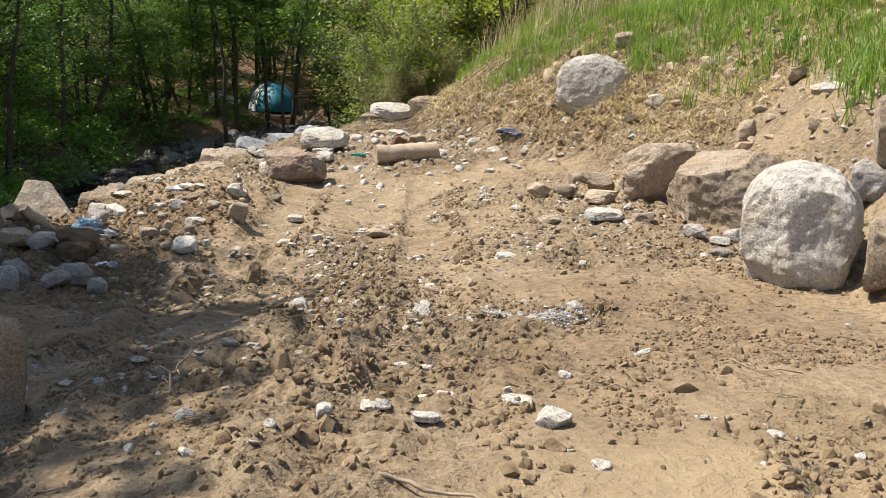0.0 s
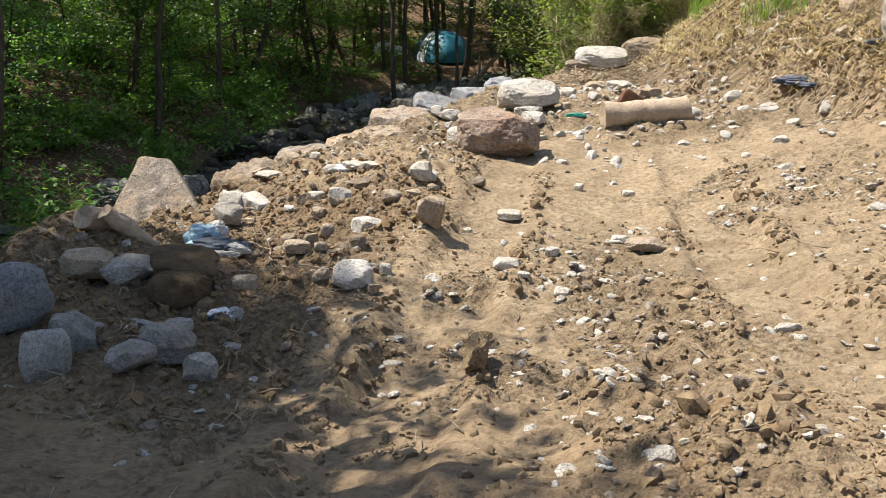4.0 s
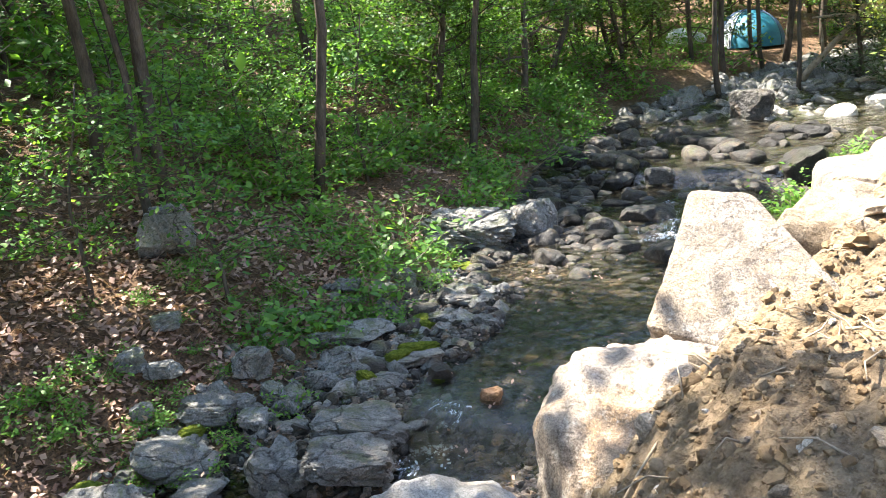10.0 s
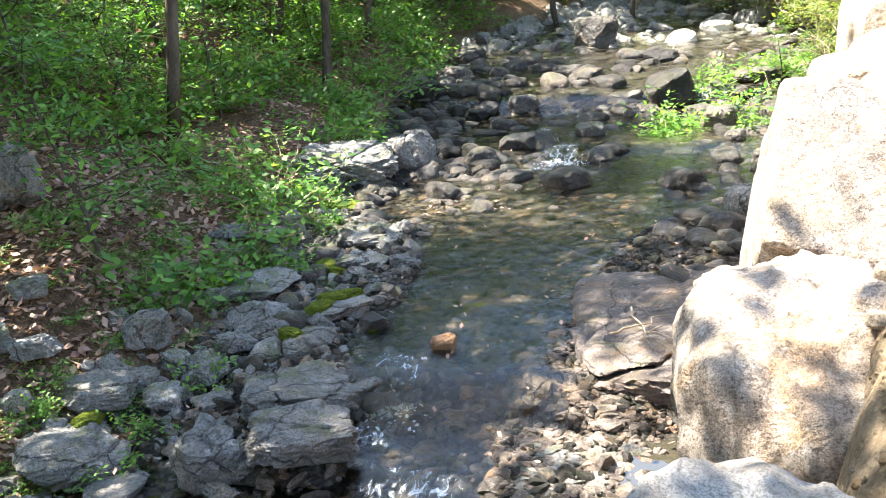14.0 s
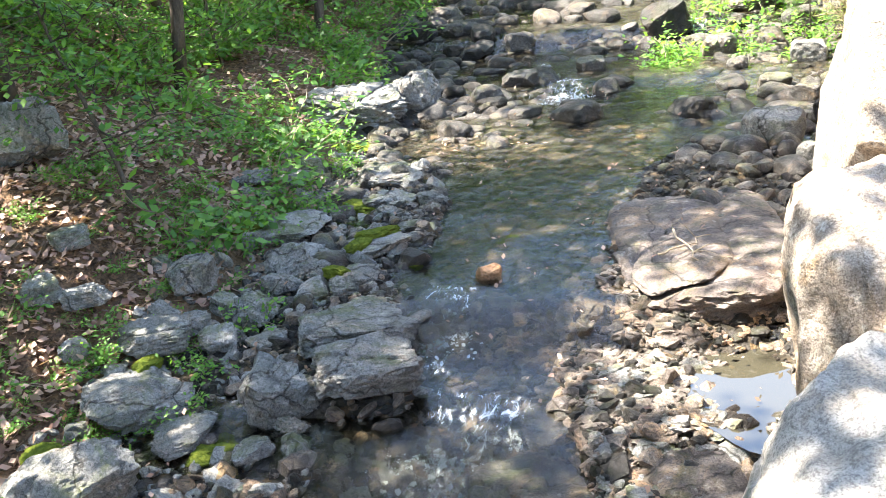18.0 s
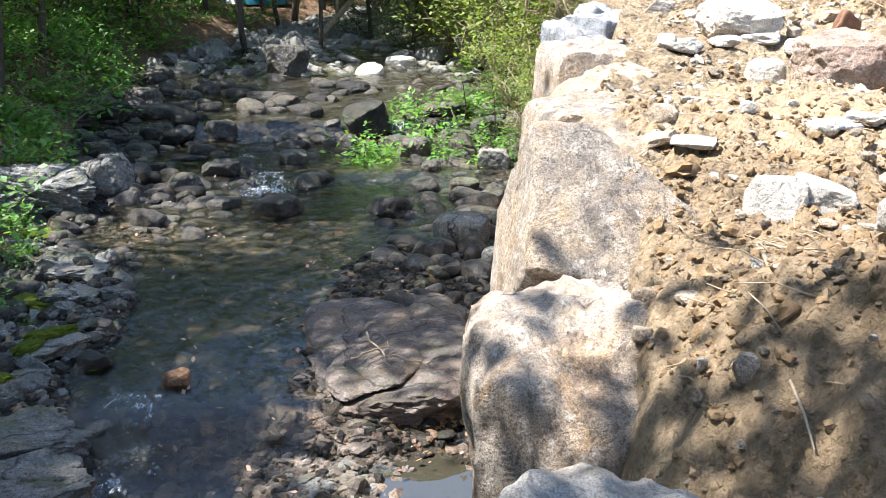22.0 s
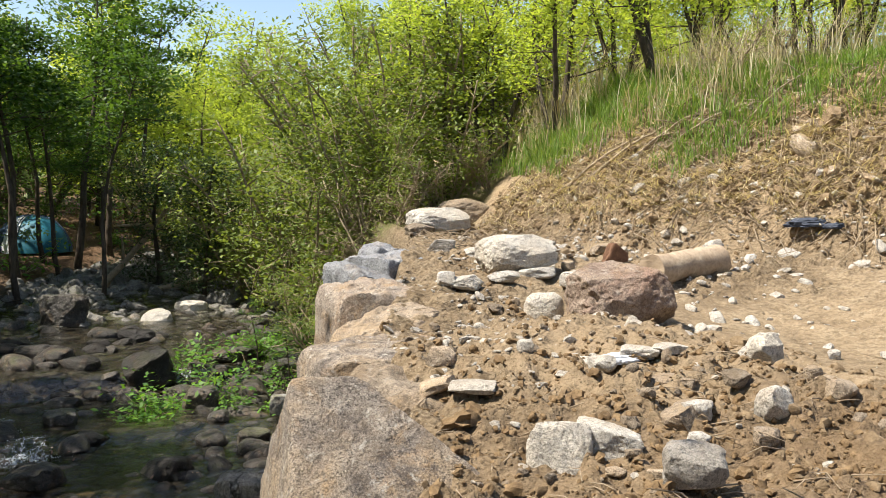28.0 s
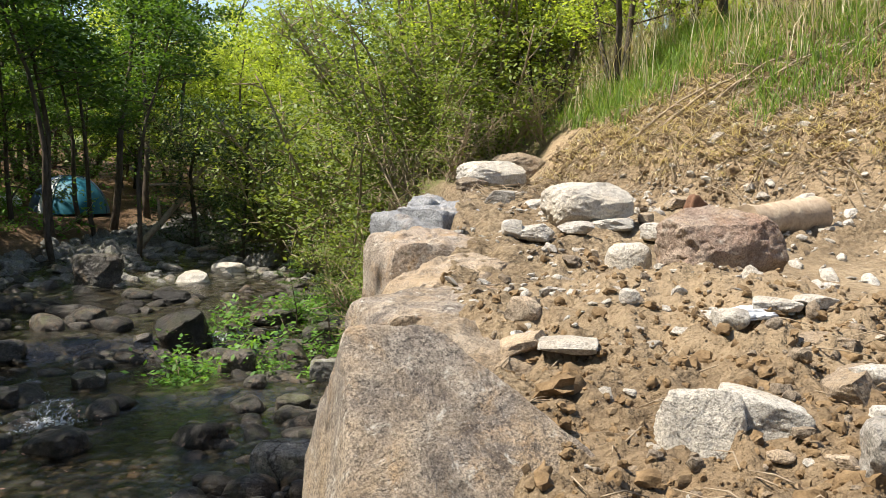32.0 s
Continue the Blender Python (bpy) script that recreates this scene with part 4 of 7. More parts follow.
tagged(scatter("flat_gravel", CHIPS, p, rng.gamma(2.0, 0.03, len(p)) + 0.03, M_OUTCROP, 10, (0.2, 0.4), 0.25), "flat dry stone flakes at the foot of the wall", "gravel", kind="stuff")
p = spots_in(rng, 1500, -14, -2, 30, 44, in_stream, 0.03)
tagged(scatter("far_stream_stones", CHIPS, p, rng.gamma(2.5, 0.1, len(p)) + 0.08, M_OUTCROP, 12), "dry pale stones of the upper stream bed", "stones", kind="stuff")

p = spots_in(rng, 4200, -7.0, -2.8, 7.5, 13.2, lambda x, y: sstep(0.4, 0.7, x - wall_x(y)))
tagged(scatter("berm_clods", CLODS, p, rng.gamma(1.5, 0.014, len(p)) + 0.012, M_DAMP, 27, (0.45, 0.9), 0.5, 45), "dark crumbly clods of damp soil heaped on the berm", "soil", kind="stuff")
ROUND = chip_protos(3, 9, 1, 480, 0.07, 0.06)
p = spots_in(rng, 2600, -12.0, -3.4, 14.6, 32, lambda x, y: in_stream(x, y) * (0.10 + sstep(18.0, 19.4, y) + 0.9 * sstep(-6.9, -6.1, x) + 0.5 * sstep(-9.5, -10.3, x)))
tagged(scatter("stream_stones", ROUND, p, rng.gamma(2.0, 0.07, len(p)) + 0.08, M_STREAM, 29, (0.45, 0.75), 0.3), "rounded dark stones packed along the stream", "stones", kind="stuff")

p = spots_in(rng, 900, -11.6, -8.6, 10.6, 18.5, lambda x, y: sstep(-0.9, -0.3, x - left_x(y)) * sstep(-8.6, -9.4, x))
tagged(scatter("outcrop_rubble", CHIPS, p, rng.gamma(1.8, 0.045, len(p)) + 0.03, M_OUTCROP, 47), "broken grey rubble between the bedrock blocks", "stones", kind="stuff")

# cobbles that can be told apart, each its own thing
COBBLES = [rock_mesh("stream_cobble", 500 + k, (1.0, 0.72, 0.55), M_STREAM, 4, 0.04 + 0.02 * k, 1 + k % 2, 0.07) for k in range(9)]
rng = np.random.RandomState(14)
p = spots_in(rng, 290, -11.8, -3.6, 15.5, 31, lambda x, y: in_stream(x, y) * (0.05 * sstep(17, 18, y) + sstep(18.3, 19.6, y) + 0.5 * sstep(-6.9, -6.2, x) * sstep(16.8, 17.6, y)))
for k, q in enumerate(p):
    s = 0.14 + rng.gamma(1.5, 0.14)
    ob = new("stream_cobble", COBBLES[rng.randint(9)])
    ob.matrix_basis = pose(q[0], q[1], q[2] - 0.08 * s, rng.normal(0, 9), rng.normal(0, 9), rng.uniform(0, 360)) @ Matrix.Scale(min(s, 0.75), 4)
    tagged(ob, "rounded dark grey cobble in the stream bed", "rock", "cobbles in the stream bed")


# ---- plants ----
def limb(rng, a, d, length, r0, r1, n=6, wander=0.18, lift=0.0):
    pts, p, d = [Vector(a)], Vector(a), Vector(d).normalized()
    for _ in range(n):
        d = (d + Vector(rng.normal(0, wander, 3)) + Vector((0, 0, lift))).normalized()
        p = p + d * (length / n)
        pts.append(p.copy())
    return pts, [r0 + (r1 - r0) * i / n for i in range(n + 1)]


def tree_proto(seed, height, r, stems, first, leaf, leaf_m, per, spread, size, flat, limbs=12, reach=0.32, rise=0.25, lean=0.08, bark=None, slim=0.55):
    """Meshes of a tree: trunk with its limbs, and crown. The crown is made of many single leaves at the ends of the twigs."""
    rng = np.random.RandomState(seed)
    chunks, ends = [], []
    for s in range(stems):
        a0 = rng.uniform(0, 6.283)
        out = lean + (0.32 if stems > 1 else 0)
        pts, rad = limb(rng, (0.12 * math.cos(a0) * (stems > 1), 0.12 * math.sin(a0) * (stems > 1), -0.25), (math.cos(a0) * out, math.sin(a0) * out, 1), height * rng.uniform(0.85, 1.0), r * rng.uniform(0.75, 1), 0.012, 9, 0.09, 0.04)
        chunks.append(tube(pts, rad, 7))
        for k in range(limbs):
            f = first + (0.97 - first) * (k + rng.uniform(0, 0.8)) / limbs
            i = min(int(f * 9), 8)
            o = pts[i].lerp(pts[i + 1], f * 9 - i)
            g = rng.uniform(0, 6.283)
            ln = height * reach * (1.1 - 0.6 * f) * rng.uniform(0.6, 1.15)
            lp, lr = limb(rng, o, (math.cos(g), math.sin(g), rise * rng.uniform(0.2, 2.0)), ln, max(r * 0.36 * (1 - 0.6 * f), 0.012), 0.006, 5, 0.22, 0.03)
            chunks.append(tube(lp, lr, 4))
            ends += [lp[3], lp[4], lp[5]]
            for _ in range(3):
                j = rng.randint(2, 5)
                tp, tr = limb(rng, lp[j], (rng.normal(), rng.normal(), 0.25), ln * 0.4, 0.009, 0.004, 3, 0.25)
                chunks.append(tube(tp, tr, 3))
                ends += [tp[1], tp[2], tp[3]]
    v, f = merge(chunks)
    trunk = mesh_from("trunk", v, f, bark or M_BARK)
    lv, lf = leaf_cloud(rng, [tuple(e) for e in ends], per, spread, size, flat, slim)
    return trunk, mesh_from("crown", lv, lf, leaf_m, False)


def plant(name, meshes, names, x, y, turn, scale, label, category, group, z=None):
    ob = thing(name, label, category, group=group)
    zz = float(land(x, y)) if z is None else z
    ob.matrix_basis = pose(x, y, zz, 0, 0, turn) @ Matrix.Scale(scale, 4)
    for n_, me in zip(names, meshes):
        part(n_, me, ob)
    return ob


FOREST = [tree_proto(600 + k, 9.5, 0.13, 1 + (k == 2), 0.13, None, M_LEAF_FOREST, 22, 0.34, 0.16, 0.3, 16, 0.36, 0.12) for k in range(4)]
BRIGHT = [tree_proto(640 + k, 4.6, 0.085, 3, 0.28, None, M_LEAF_BRIGHT, 15, 0.17, 0.095, 0.8, 8, 0.30, 0.7, 0.12) for k in range(3)]
OLIVE = [tree_proto(660 + k, 3.0, 0.03, 6, 0.15, None, (M_LEAF_OLIVE, M_LEAF_OLIVE)[k % 2], 9, 0.17, 0.085, 0.8, 7, 0.36, 0.5, 0.35, M_TWIG) for k in range(3)]
TALL = [tree_proto(680 + k, 8.5, 0.13, 2, 0.15, None, M_LEAF_BRIGHT, 20, 0.34, 0.17, 0.8, 12, 0.32, 0.5) for k in range(2)]
DARK = [tree_proto(690, 4.2, 0.08, 1, 0.06, None, M_LEAF_DARK, 22, 0.22, 0.12, 0.5, 20, 0.30, 0.0, slim=0.3)]
HIGH = [tree_proto(720 + k, 9.0, 0.11, 1, 0.5, None, M_LEAF_FOREST, 22, 0.34, 0.16, 0.3, 14, 0.30, 0.2) for k in range(2)]
# Crowns of the next five are shaped for the shade they cast.
SHADE = [tree_proto(740 + k, 11.0, 0.17, 1, 0.5, None, M_LEAF_FOREST, 30, 0.45, 0.2, 0.5, 16, 0.36, 0.25) for k in range(2)]
TOWER = [tree_proto(760 + k, 14.0, 0.11, 1, 0.74, None, M_LEAF_FOREST, 8, 0.5, 0.22, 0.6, 14, 0.20, 0.3) for k in range(2)]
DENSE = [tree_proto(740 + k, 11.0, 0.17, 1, 0.5, None, M_LEAF_FOREST, 64, 0.45, 0.2, 0.5, 16, 0.34, 0.25) for k in range(2)]
LIGHT = tree_proto(775, 14.0, 0.11, 1, 0.74, None, M_LEAF_FOREST, 3, 0.6, 0.22, 0.6, 14, 0.20, 0.3)
VAST = tree_proto(770, 20.0, 0.2, 1, 0.76, None, M_LEAF_FOREST, 17, 0.55, 0.24, 0.6, 16, 0.17, 0.3)
TC = ("trunk", "crown")
TWIGGY = [tree_proto(780 + k, 2.2, 0.022, 7, 0.1, None, M_LEAF_OLIVE, 2, 0.12, 0.06, 0.8, 9, 0.42, 0.4, 0.4, M_TWIG) for k in range(2)]
rng = np.random.RandomState(20)


def grove(n, x0, x1, y0, y1, ok, protos, name, label, category, group, smin, smax, gap):
    done = []
    for _ in range(n * 12):
        x, y = rng.uniform(x0, x1), rng.uniform(y0, y1)
        if len(done) >= n:
            break
        if not ok(x, y) or any((x - a) ** 2 + (y - b) ** 2 < gap * gap for a, b in done):
            continue
        done.append((x, y))
        plant(name, protos[rng.randint(len(protos))], TC, x, y, rng.uniform(0, 360), rng.uniform(smin, smax), label, category, group)


grove(60, -32, -12, -8, 34, lambda x, y: x < left_x(y) - 2.6 and not (x > -20 and 7 < y < 33), FOREST, "forest_tree", "slender dark-trunked tree with layered green leaves", "tree", "trees of the wooded bank", 0.8, 1.25, 1.7)
grove(40, -26, -4, 36, 60, lambda x, y: x < left_x(y) - 1.5 and not (-12 < x < -6 and y < 43), FOREST, "forest_tree", "slender dark-trunked tree behind the tent", "tree", "trees round the tent", 0.7, 1.1, 1.6)
for x, y, s in ((-13.6, 15.7, 0.8), (-13.9, 16.2, 0.75), (-7.4, 33.5, 0.8), (-8.6, 36.5, 0.9), (-12.9, 24.0, 0.95), (-9.2, 38.6, 0.95), (-9.6, 35.2, 1.15), (-8.3, 38.8, 1.2), (-7.3, 41.8, 1.2), (-9.4, 33.2, 1.05), (-6.4, 44.5, 1.2)):
    plant("forest_tree", HIGH[int(abs(x * 10)) % 2], TC, x, y, x * 77, s, "slim dark tree leaning over the stream bank", "tree", "trees along the stream")
# Out of view; added only for the shade they throw on the track.
for x, y, s in ((-8.3, 4.3, 1.17), (-8.0, 7.0, 1.06), (-8.9, 5.7, 1.13)):
    plant("added_shade_tree", (DENSE if y < 6 else SHADE)[int(abs(x * 10)) % 2], TC, x, y, x * 77, s, "unseen dense tree added to shade the bank", "tree", "tall trees beside the bank")
# High crowns added to shade bank and stream; most stand out of view.
for x, y, s in ((-12.0, 6.4, 1.05), (-15.3, 13.2, 1.0), (-15.1, 16.2, 1.0), (-15.0, 11.3, 1.0), (-14.6, 12.4, 1.0), (-14.6, 21.6, 1.05), (-13.2, 18.8, 1.1), (-13.8, 16.2, 1.0)):
    plant("added_tall_tree", TOWER[int(abs(x * 10)) % 2], TC, x, y, x * 77, s, "very tall high-crowned tree added to shade the bank and stream", "tree", "tall trees beside the bank")
# Out of view, added so its crown shades the berm.
for x, y, s in ((-13.0, 6.1, 1.0),):
    plant("added_tall_tree", VAST, TC, x, y, 268, s, "very tall high-crowned tree added to shade the bank and stream", "tree", "tall trees beside the bank")
# Thin crowns out of view, added to dapple the wall boulders.
for x, y in ((-12.3, 9.0), (-12.2, 11.6)):
    plant("added_tall_tree", LIGHT, TC, x, y, 77 * y, 1.0, "unseen very tall tree added to dapple the wall with shade", "tree", "tall trees beside the bank")
# Set back in the woods to put shade on the wooded bank.
for x, y, s in ((-18.2, 17.2, 1.0), (-17.9, 23.0, 1.1)):
    plant("added_shade_tree", SHADE[int(abs(x * 10)) % 2], TC, x, y, x * 77, s, "tall dense tree added to shade the wooded stream bank", "tree", "tall trees on the wooded bank")
# The one at (-16.0, 12.4) is unseen, added to shade the weeds.
for x, y, s in ((-19.4, 13.2, 1.0), (-20.5, 19.4, 1.0), (-16.0, 12.4, 1.0)):
    plant("forest_tree", HIGH[int(abs(x * 10)) % 2], TC, x, y, x * 77, s, "slim dark tree leaning over the stream bank", "tree", "trees along the stream")
for x, y, s in ((-8.0, 52.0, 1.3), (-5.5, 56.0, 1.35), (-3.0, 58.0, 1.35), (-10.5, 57.0, 1.3), (-13.0, 54.0, 1.25), (-0.5, 60.0, 1.35)):
    plant("broadleaf_tree", TALL[int(abs(x * 10)) % 2], TC, x, y, x * 77, s, "bright spring-green broadleaf tree up the valley", "tree", "trees up the valley")
for x, y, s in ((-13.2, 28.0, 0.8), (-13.8, 31.0, 0.9), (-12.2, 33.4, 0.75), (-10.8, 36.6, 0.7), (-14.6, 25.6, 0.8), (-12.9, 36.2, 0.85), (-11.2, 44.5, 0.9), (-7.6, 44.6, 0.8)):
    plant("forest_tree", FOREST[int(abs(x * 10)) % 4], TC, x, y, x * 77, s, "leafy dark-trunked tree at the stream bend", "tree", "trees at the stream bend")
for x, y, s, k in ((0.88, 23.4, 0.95, 0), (2.46, 22.2, 1.0, 1), (3.88, 22.6, 0.9, 2), (0.3, 25.0, 1.0, 1), (3.48, 25.5, 1.1, 2), (6.44, 24.5, 1.1, 0), (-0.06, 27, 1.1, 2), (4.7, 21.5, 0.9, 1), (5.6, 20.5, 1.0, 1), (6.6, 21.8, 1.1, 2), (8.6, 19.0, 1.0, 0)):
    plant("small_tree", BRIGHT[k], TC, x, y, x * 50 + 20, s, "small multi-stemmed tree with fresh yellow-green leaves", "tree", "small trees on the slope")
for x, y, s, k in ((-2.4, 24.5, 0.8, 0), (-1.5, 24.3, 0.7, 2), (-3.0, 24.8, 0.85, 2), (-2.3, 25.6, 1.2, 0), (-1.0, 24.9, 1.1, 2), (-2.0, 27.2, 1.5, 1), (-3.0, 28.6, 1.5, 2), (-0.4, 28.0, 1.6, 0), (0.9, 26.6, 1.4, 1), (-1.2, 30.6, 1.8, 2), (-2.6, 32.0, 1.9, 1), (0.6, 31.0, 1.9, 0), (-3.4, 32.5, 1.3, 1), (-3.3, 26.8, 0.6, 0), (2.2, 28.5, 1.6, 1), (-3.4, 37.5, 1.6, 1), (-4.6, 41.0, 1.8, 2), (-2.0, 36.0, 1.8, 0), (-0.5, 40.0, 2.0, 1)):
    plant("shrub", OLIVE[k], TC, x, y, x * 90, s, "dense twiggy shrub with small olive-green leaves", "shrub", "shrubs above the wall's end")
for x, y, s in ((-3.0, 22.9, 0.8), (-2.3, 23.6, 0.75), (-1.2, 24.0, 0.6), (-3.1, 23.4, 0.9), (-0.3, 23.7, 0.6), (-2.6, 23.9, 1.0), (-3.3, 22.4, 0.6), (1.9, 20.0, 0.6), (3.2, 19.4, 0.6)):
    plant("bare_shrub", TWIGGY[int(abs(x * 10)) % 2], TC, x, y, x * 90, s, "brown twiggy shrub with few small leaves", "shrub", "bare shrubs along the bank top")
for x, y, s in ((-4.9, 33.0, 1.0), (-5.9, 35.4, 1.15)):
    plant("evergreen", DARK[0], TC, x, y, 30 + x * 50, s, "dense dark evergreen bush beside the stream", "tree", "evergreens by the stream")
for x, y, s in ((-4.1, 24.3, 0.15), (-3.7, 23.3, 0.13), (-4.5, 25.4, 0.14)):
    plant("shrub", FOREST[int(abs(x * 10)) % 4], TC, x, y, x * 90, s, "dense dark green shrub at the foot of the wall", "shrub", "shrubs by the stream")
grove(26, -3, 22, 30, 62, lambda x, y: x > wall_x(y) + 1.5, TALL, "broadleaf_tree", "bright spring-green broadleaf tree on the rising ground", "tree", "trees behind the slope", 0.6, 1.05, 2.2)
grove(14, -30, 8, 60, 82, lambda x, y: True, TALL, "broadleaf_tree", "bright spring-green broadleaf tree up the valley", "tree", "trees up the valley", 1.0, 1.4, 3.5)
grove(10, -14, 6, 46, 60, lambda x, y: x > left_x(y), TALL, "broadleaf_tree", "bright spring-green broadleaf tree up the valley", "tree", "trees up the valley", 0.7, 1.0, 2.5)
grove(16, 11, 28, 2, 34, lambda x, y: x > 12.5, TALL, "broadleaf_tree", "bright spring-green broadleaf tree above the cut slope", "tree", "trees behind the slope", 0.6, 0.9, 2.4)


# low leafy plants of the woodland floor
def herb_proto(seed, n, height, spread, size, mat, per=7):
    rr = np.random.RandomState(seed)
    ends, chunks = [], []
    for _ in range(n):
        a = rr.uniform(0, 6.283)
        pts, rad = limb(rr, (0, 0, -0.03), (math.cos(a) * 1.2, math.sin(a) * 1.2, 1.0), height * rr.uniform(0.6, 1.4), 0.006, 0.003, 5, 0.2, -0.10)
        chunks.append(tube(pts, rad, 3))
        ends += [tuple(q) for q in pts[2:]]
    v, f = merge(chunks)
    lv, lf = leaf_cloud(rr, ends, per, spread, size, 0.25, 0.6)
    return mesh_from("stem", v, f, M_TWIG), mesh_from("foliage", lv, lf, mat, False)


HERBS = [herb_proto(700 + k, (5, 8, 6, 11)[k], 0.55, 0.10, 0.09, M_FERN) for k in range(4)]


def herbs(n, x0, x1, y0, y1, ok, smin, smax, label, group, name="leafy_plant"):
    c = 0
    for _ in range(n * 8):
        x, y = rng.uniform(x0, x1), rng.uniform(y0, y1)
        if c >= n:
            break
        if ok(x, y):
            c += 1
            plant(name, HERBS[rng.randint(4)], ("stem", "foliage"), x, y, rng.uniform(0, 360), rng.uniform(smin, smax), label, "plant", group)


SAPLING = [tree_proto(800 + k, 3.4, 0.035, 1 + k % 2, 0.22, None, M_FERN, 9, 0.20, 0.10, 0.22, 14, 0.48, 0.06, 0.12) for k in range(3)]
grove(24, -18.5, -11.6, 10, 33, lambda x, y: left_x(y) - 6.5 < x < left_x(y) - 0.8, SAPLING, "sapling", "young tree with flat layered sprays of green leaves", "tree", "saplings of the wooded bank", 0.6, 1.15, 1.3)
herbs(190, -18, -10.8, 9, 32, lambda x, y: left_x(y) - 6.5 < x < left_x(y) - 0.15 and float(vnoise(x * 0.8, y * 0.8, 0, 5)) > 0.0, 0.6, 1.7, "low bright green leafy plant on the wooded bank", "undergrowth of the wooded bank")
herbs(80, -13.5, -10.2, 9.5, 20, lambda x, y: left_x(y) - 1.9 < x < left_x(y) + 0.35, 0.3, 0.75, "small bright green weed between mossy stones", "weeds on the wooded bank", "weed")
for cx, cy, r in ((-11.81, 12.96, 0.7), (-11.39, 12.94, 0.5), (-11.69, 12.01, 0.7), (-11.58, 14.58, 0.8), (-11.98, 16.46, 0.7), (-11.57, 18.06, 0.75), (-12.51, 14.3, 0.7), (-12.55, 15.38, 0.6), (-11.43, 13.89, 0.6), (-12.36, 13.15, 0.8), (-11.48, 15.27, 0.5), (-11.69, 12.51, 0.6)):
    herbs(6, cx - r, cx + r, cy - r, cy + r, lambda x, y: (x - cx) ** 2 + (y - cy) ** 2 < r * r, 0.18, 0.42, "small bright green weed between mossy stones", "weeds on the wooded bank", "weed")
herbs(110, -28, -14, 4, 36, lambda x, y: x < left_x(y) - 4, 1.6, 3.4, "leafy green bush under the trees", "bushes under the trees", "understory_bush")
herbs(45, -22, -6, 34, 46, lambda x, y: x < left_x(y) - 0.5, 0.9, 2.2, "leafy green bush near the tent", "bushes round the tent", "understory_bush")
herbs(60, -15, -10.5, 22, 36, lambda x, y: left_x(y) - 3.0 < x < left_x(y) + 0.1, 0.7, 1.8, "low bright green leafy plant on the wooded bank", "undergrowth of the wooded bank")
herbs(30, -6.6, -3.5, 22.5, 27, lambda x, y: left_x(y) + 3.5 < x < wall_x(y) + 0.3, 0.7, 1.4, "green streamside weeds among the stones", "weeds by the stream")


# grass and dry reeds of the slope
def blades(name, spots, hmin, hmax, width, mat, seed, per=1, lean=0.25, bend=0.35):
    rr = np.random.RandomState(seed)
    base = np.repeat(spots, per, axis=0) + rr.normal(0, 0.06, (len(spots) * per, 3)) * np.array([1, 1, 0.1])
    n = len(base)
    h = rr.uniform(hmin, hmax, n)[:, None]
    a = rr.uniform(0, 6.283, n)
    d = np.stack([np.cos(a), np.sin(a), np.zeros(n)], 1)
    s = np.stack([-np.sin(a), np.cos(a), np.zeros(n)], 1) * width
    up = np.array([0, 0, 1.0])
    l1, l2 = rr.uniform(0, lean, n)[:, None], rr.uniform(0, bend, n)[:, None]
    m = base + up * h * 0.55 + d * h * l1 * 0.5
    t = base + up * h + d * h * (l1 + l2)
    v = np.stack([base - s, base + s, m + s * 0.8, m - s * 0.8, t], 1).reshape(-1, 3)
    i = np.arange(n) * 5
    f = [[k, k + 1, k + 2, k + 3] for k in i] + [[k + 3, k + 2, k + 4] for k in i]
    return new(name, mesh_from(name, v, f, mat, False))


def slope_top(x, y):
    z = land(x, y, False) - np.interp(y, (0, 10, 13.3, 16.5, 18, 21, 27), (0, -0.6, -0.63, -0.15, 0.03, 0.2, 0.8))
    lim = np.interp(y, (13, 15, 17, 19, 20, 22, 25), (1.9, 1.7, 1.5, 1.15, 1.0, 0.85, 0.6))
    return sstep(lim, lim + 0.65, z + 0.7 * vnoise(x * 0.9, y * 0.9, 0, 9)) * sstep(0.4, 1, x - wall_x(y))


p = spots_in(rng, 6500, -2.5, 9, 8, 25, slope_top)
tagged(blades("grass", p, 0.12, 0.45, 0.008, M_GRASS, 31, 9, 0.6, 0.7), "fresh green grass along the top of the slope", "grass", kind="stuff")
p = spots_in(rng, 1200, -3, 12, 18.5, 29, lambda x, y: slope_top(x, y - 1.0) * sstep(-0.3, 0.3, vnoise(x * 0.6, y * 0.6, 0, 19) + 0.15))
tagged(blades("dry_reeds", p, 0.4, 1.4, 0.006, M_REED, 32, 5, 0.5, 0.4), "standing dry straw-coloured reeds between the trees", "reeds", kind="stuff")
p = spots_in(rng, 6500, -3, 6, 12, 22, lambda x, y: sstep(0.2, 0.8, bank_z(x, y)) * (1 - 0.7 * slope_top(x, y)), 0.02)
tagged(blades("straw", p, 0.02, 0.10, 0.007, M_REED, 33, 3, 5.0, 4.0), "flattened dry straw strewn on the dug slope", "straw", kind="stuff")
p = np.concatenate([spots_in(rng, 5500, -18, -10.4, 9, 30, lambda x, y: sstep(-0.1, 0.8, left_x(y) - x), 0.02), spots_in(rng, 4500, -14.5, -10.6, 9.5, 17.5, lambda x, y: sstep(-0.3, 0.5, left_x(y) - x), 0.02)])
lv, lf = leaf_cloud(rng, p, 2, 0.05, 0.10, 0.2, 0.6)
tagged(new("leaf_litter", mesh_from("leaf_litter", lv, lf, M_LITTER, False)), "brown dead leaves covering the wooded bank", "leaf litter", kind="stuff")

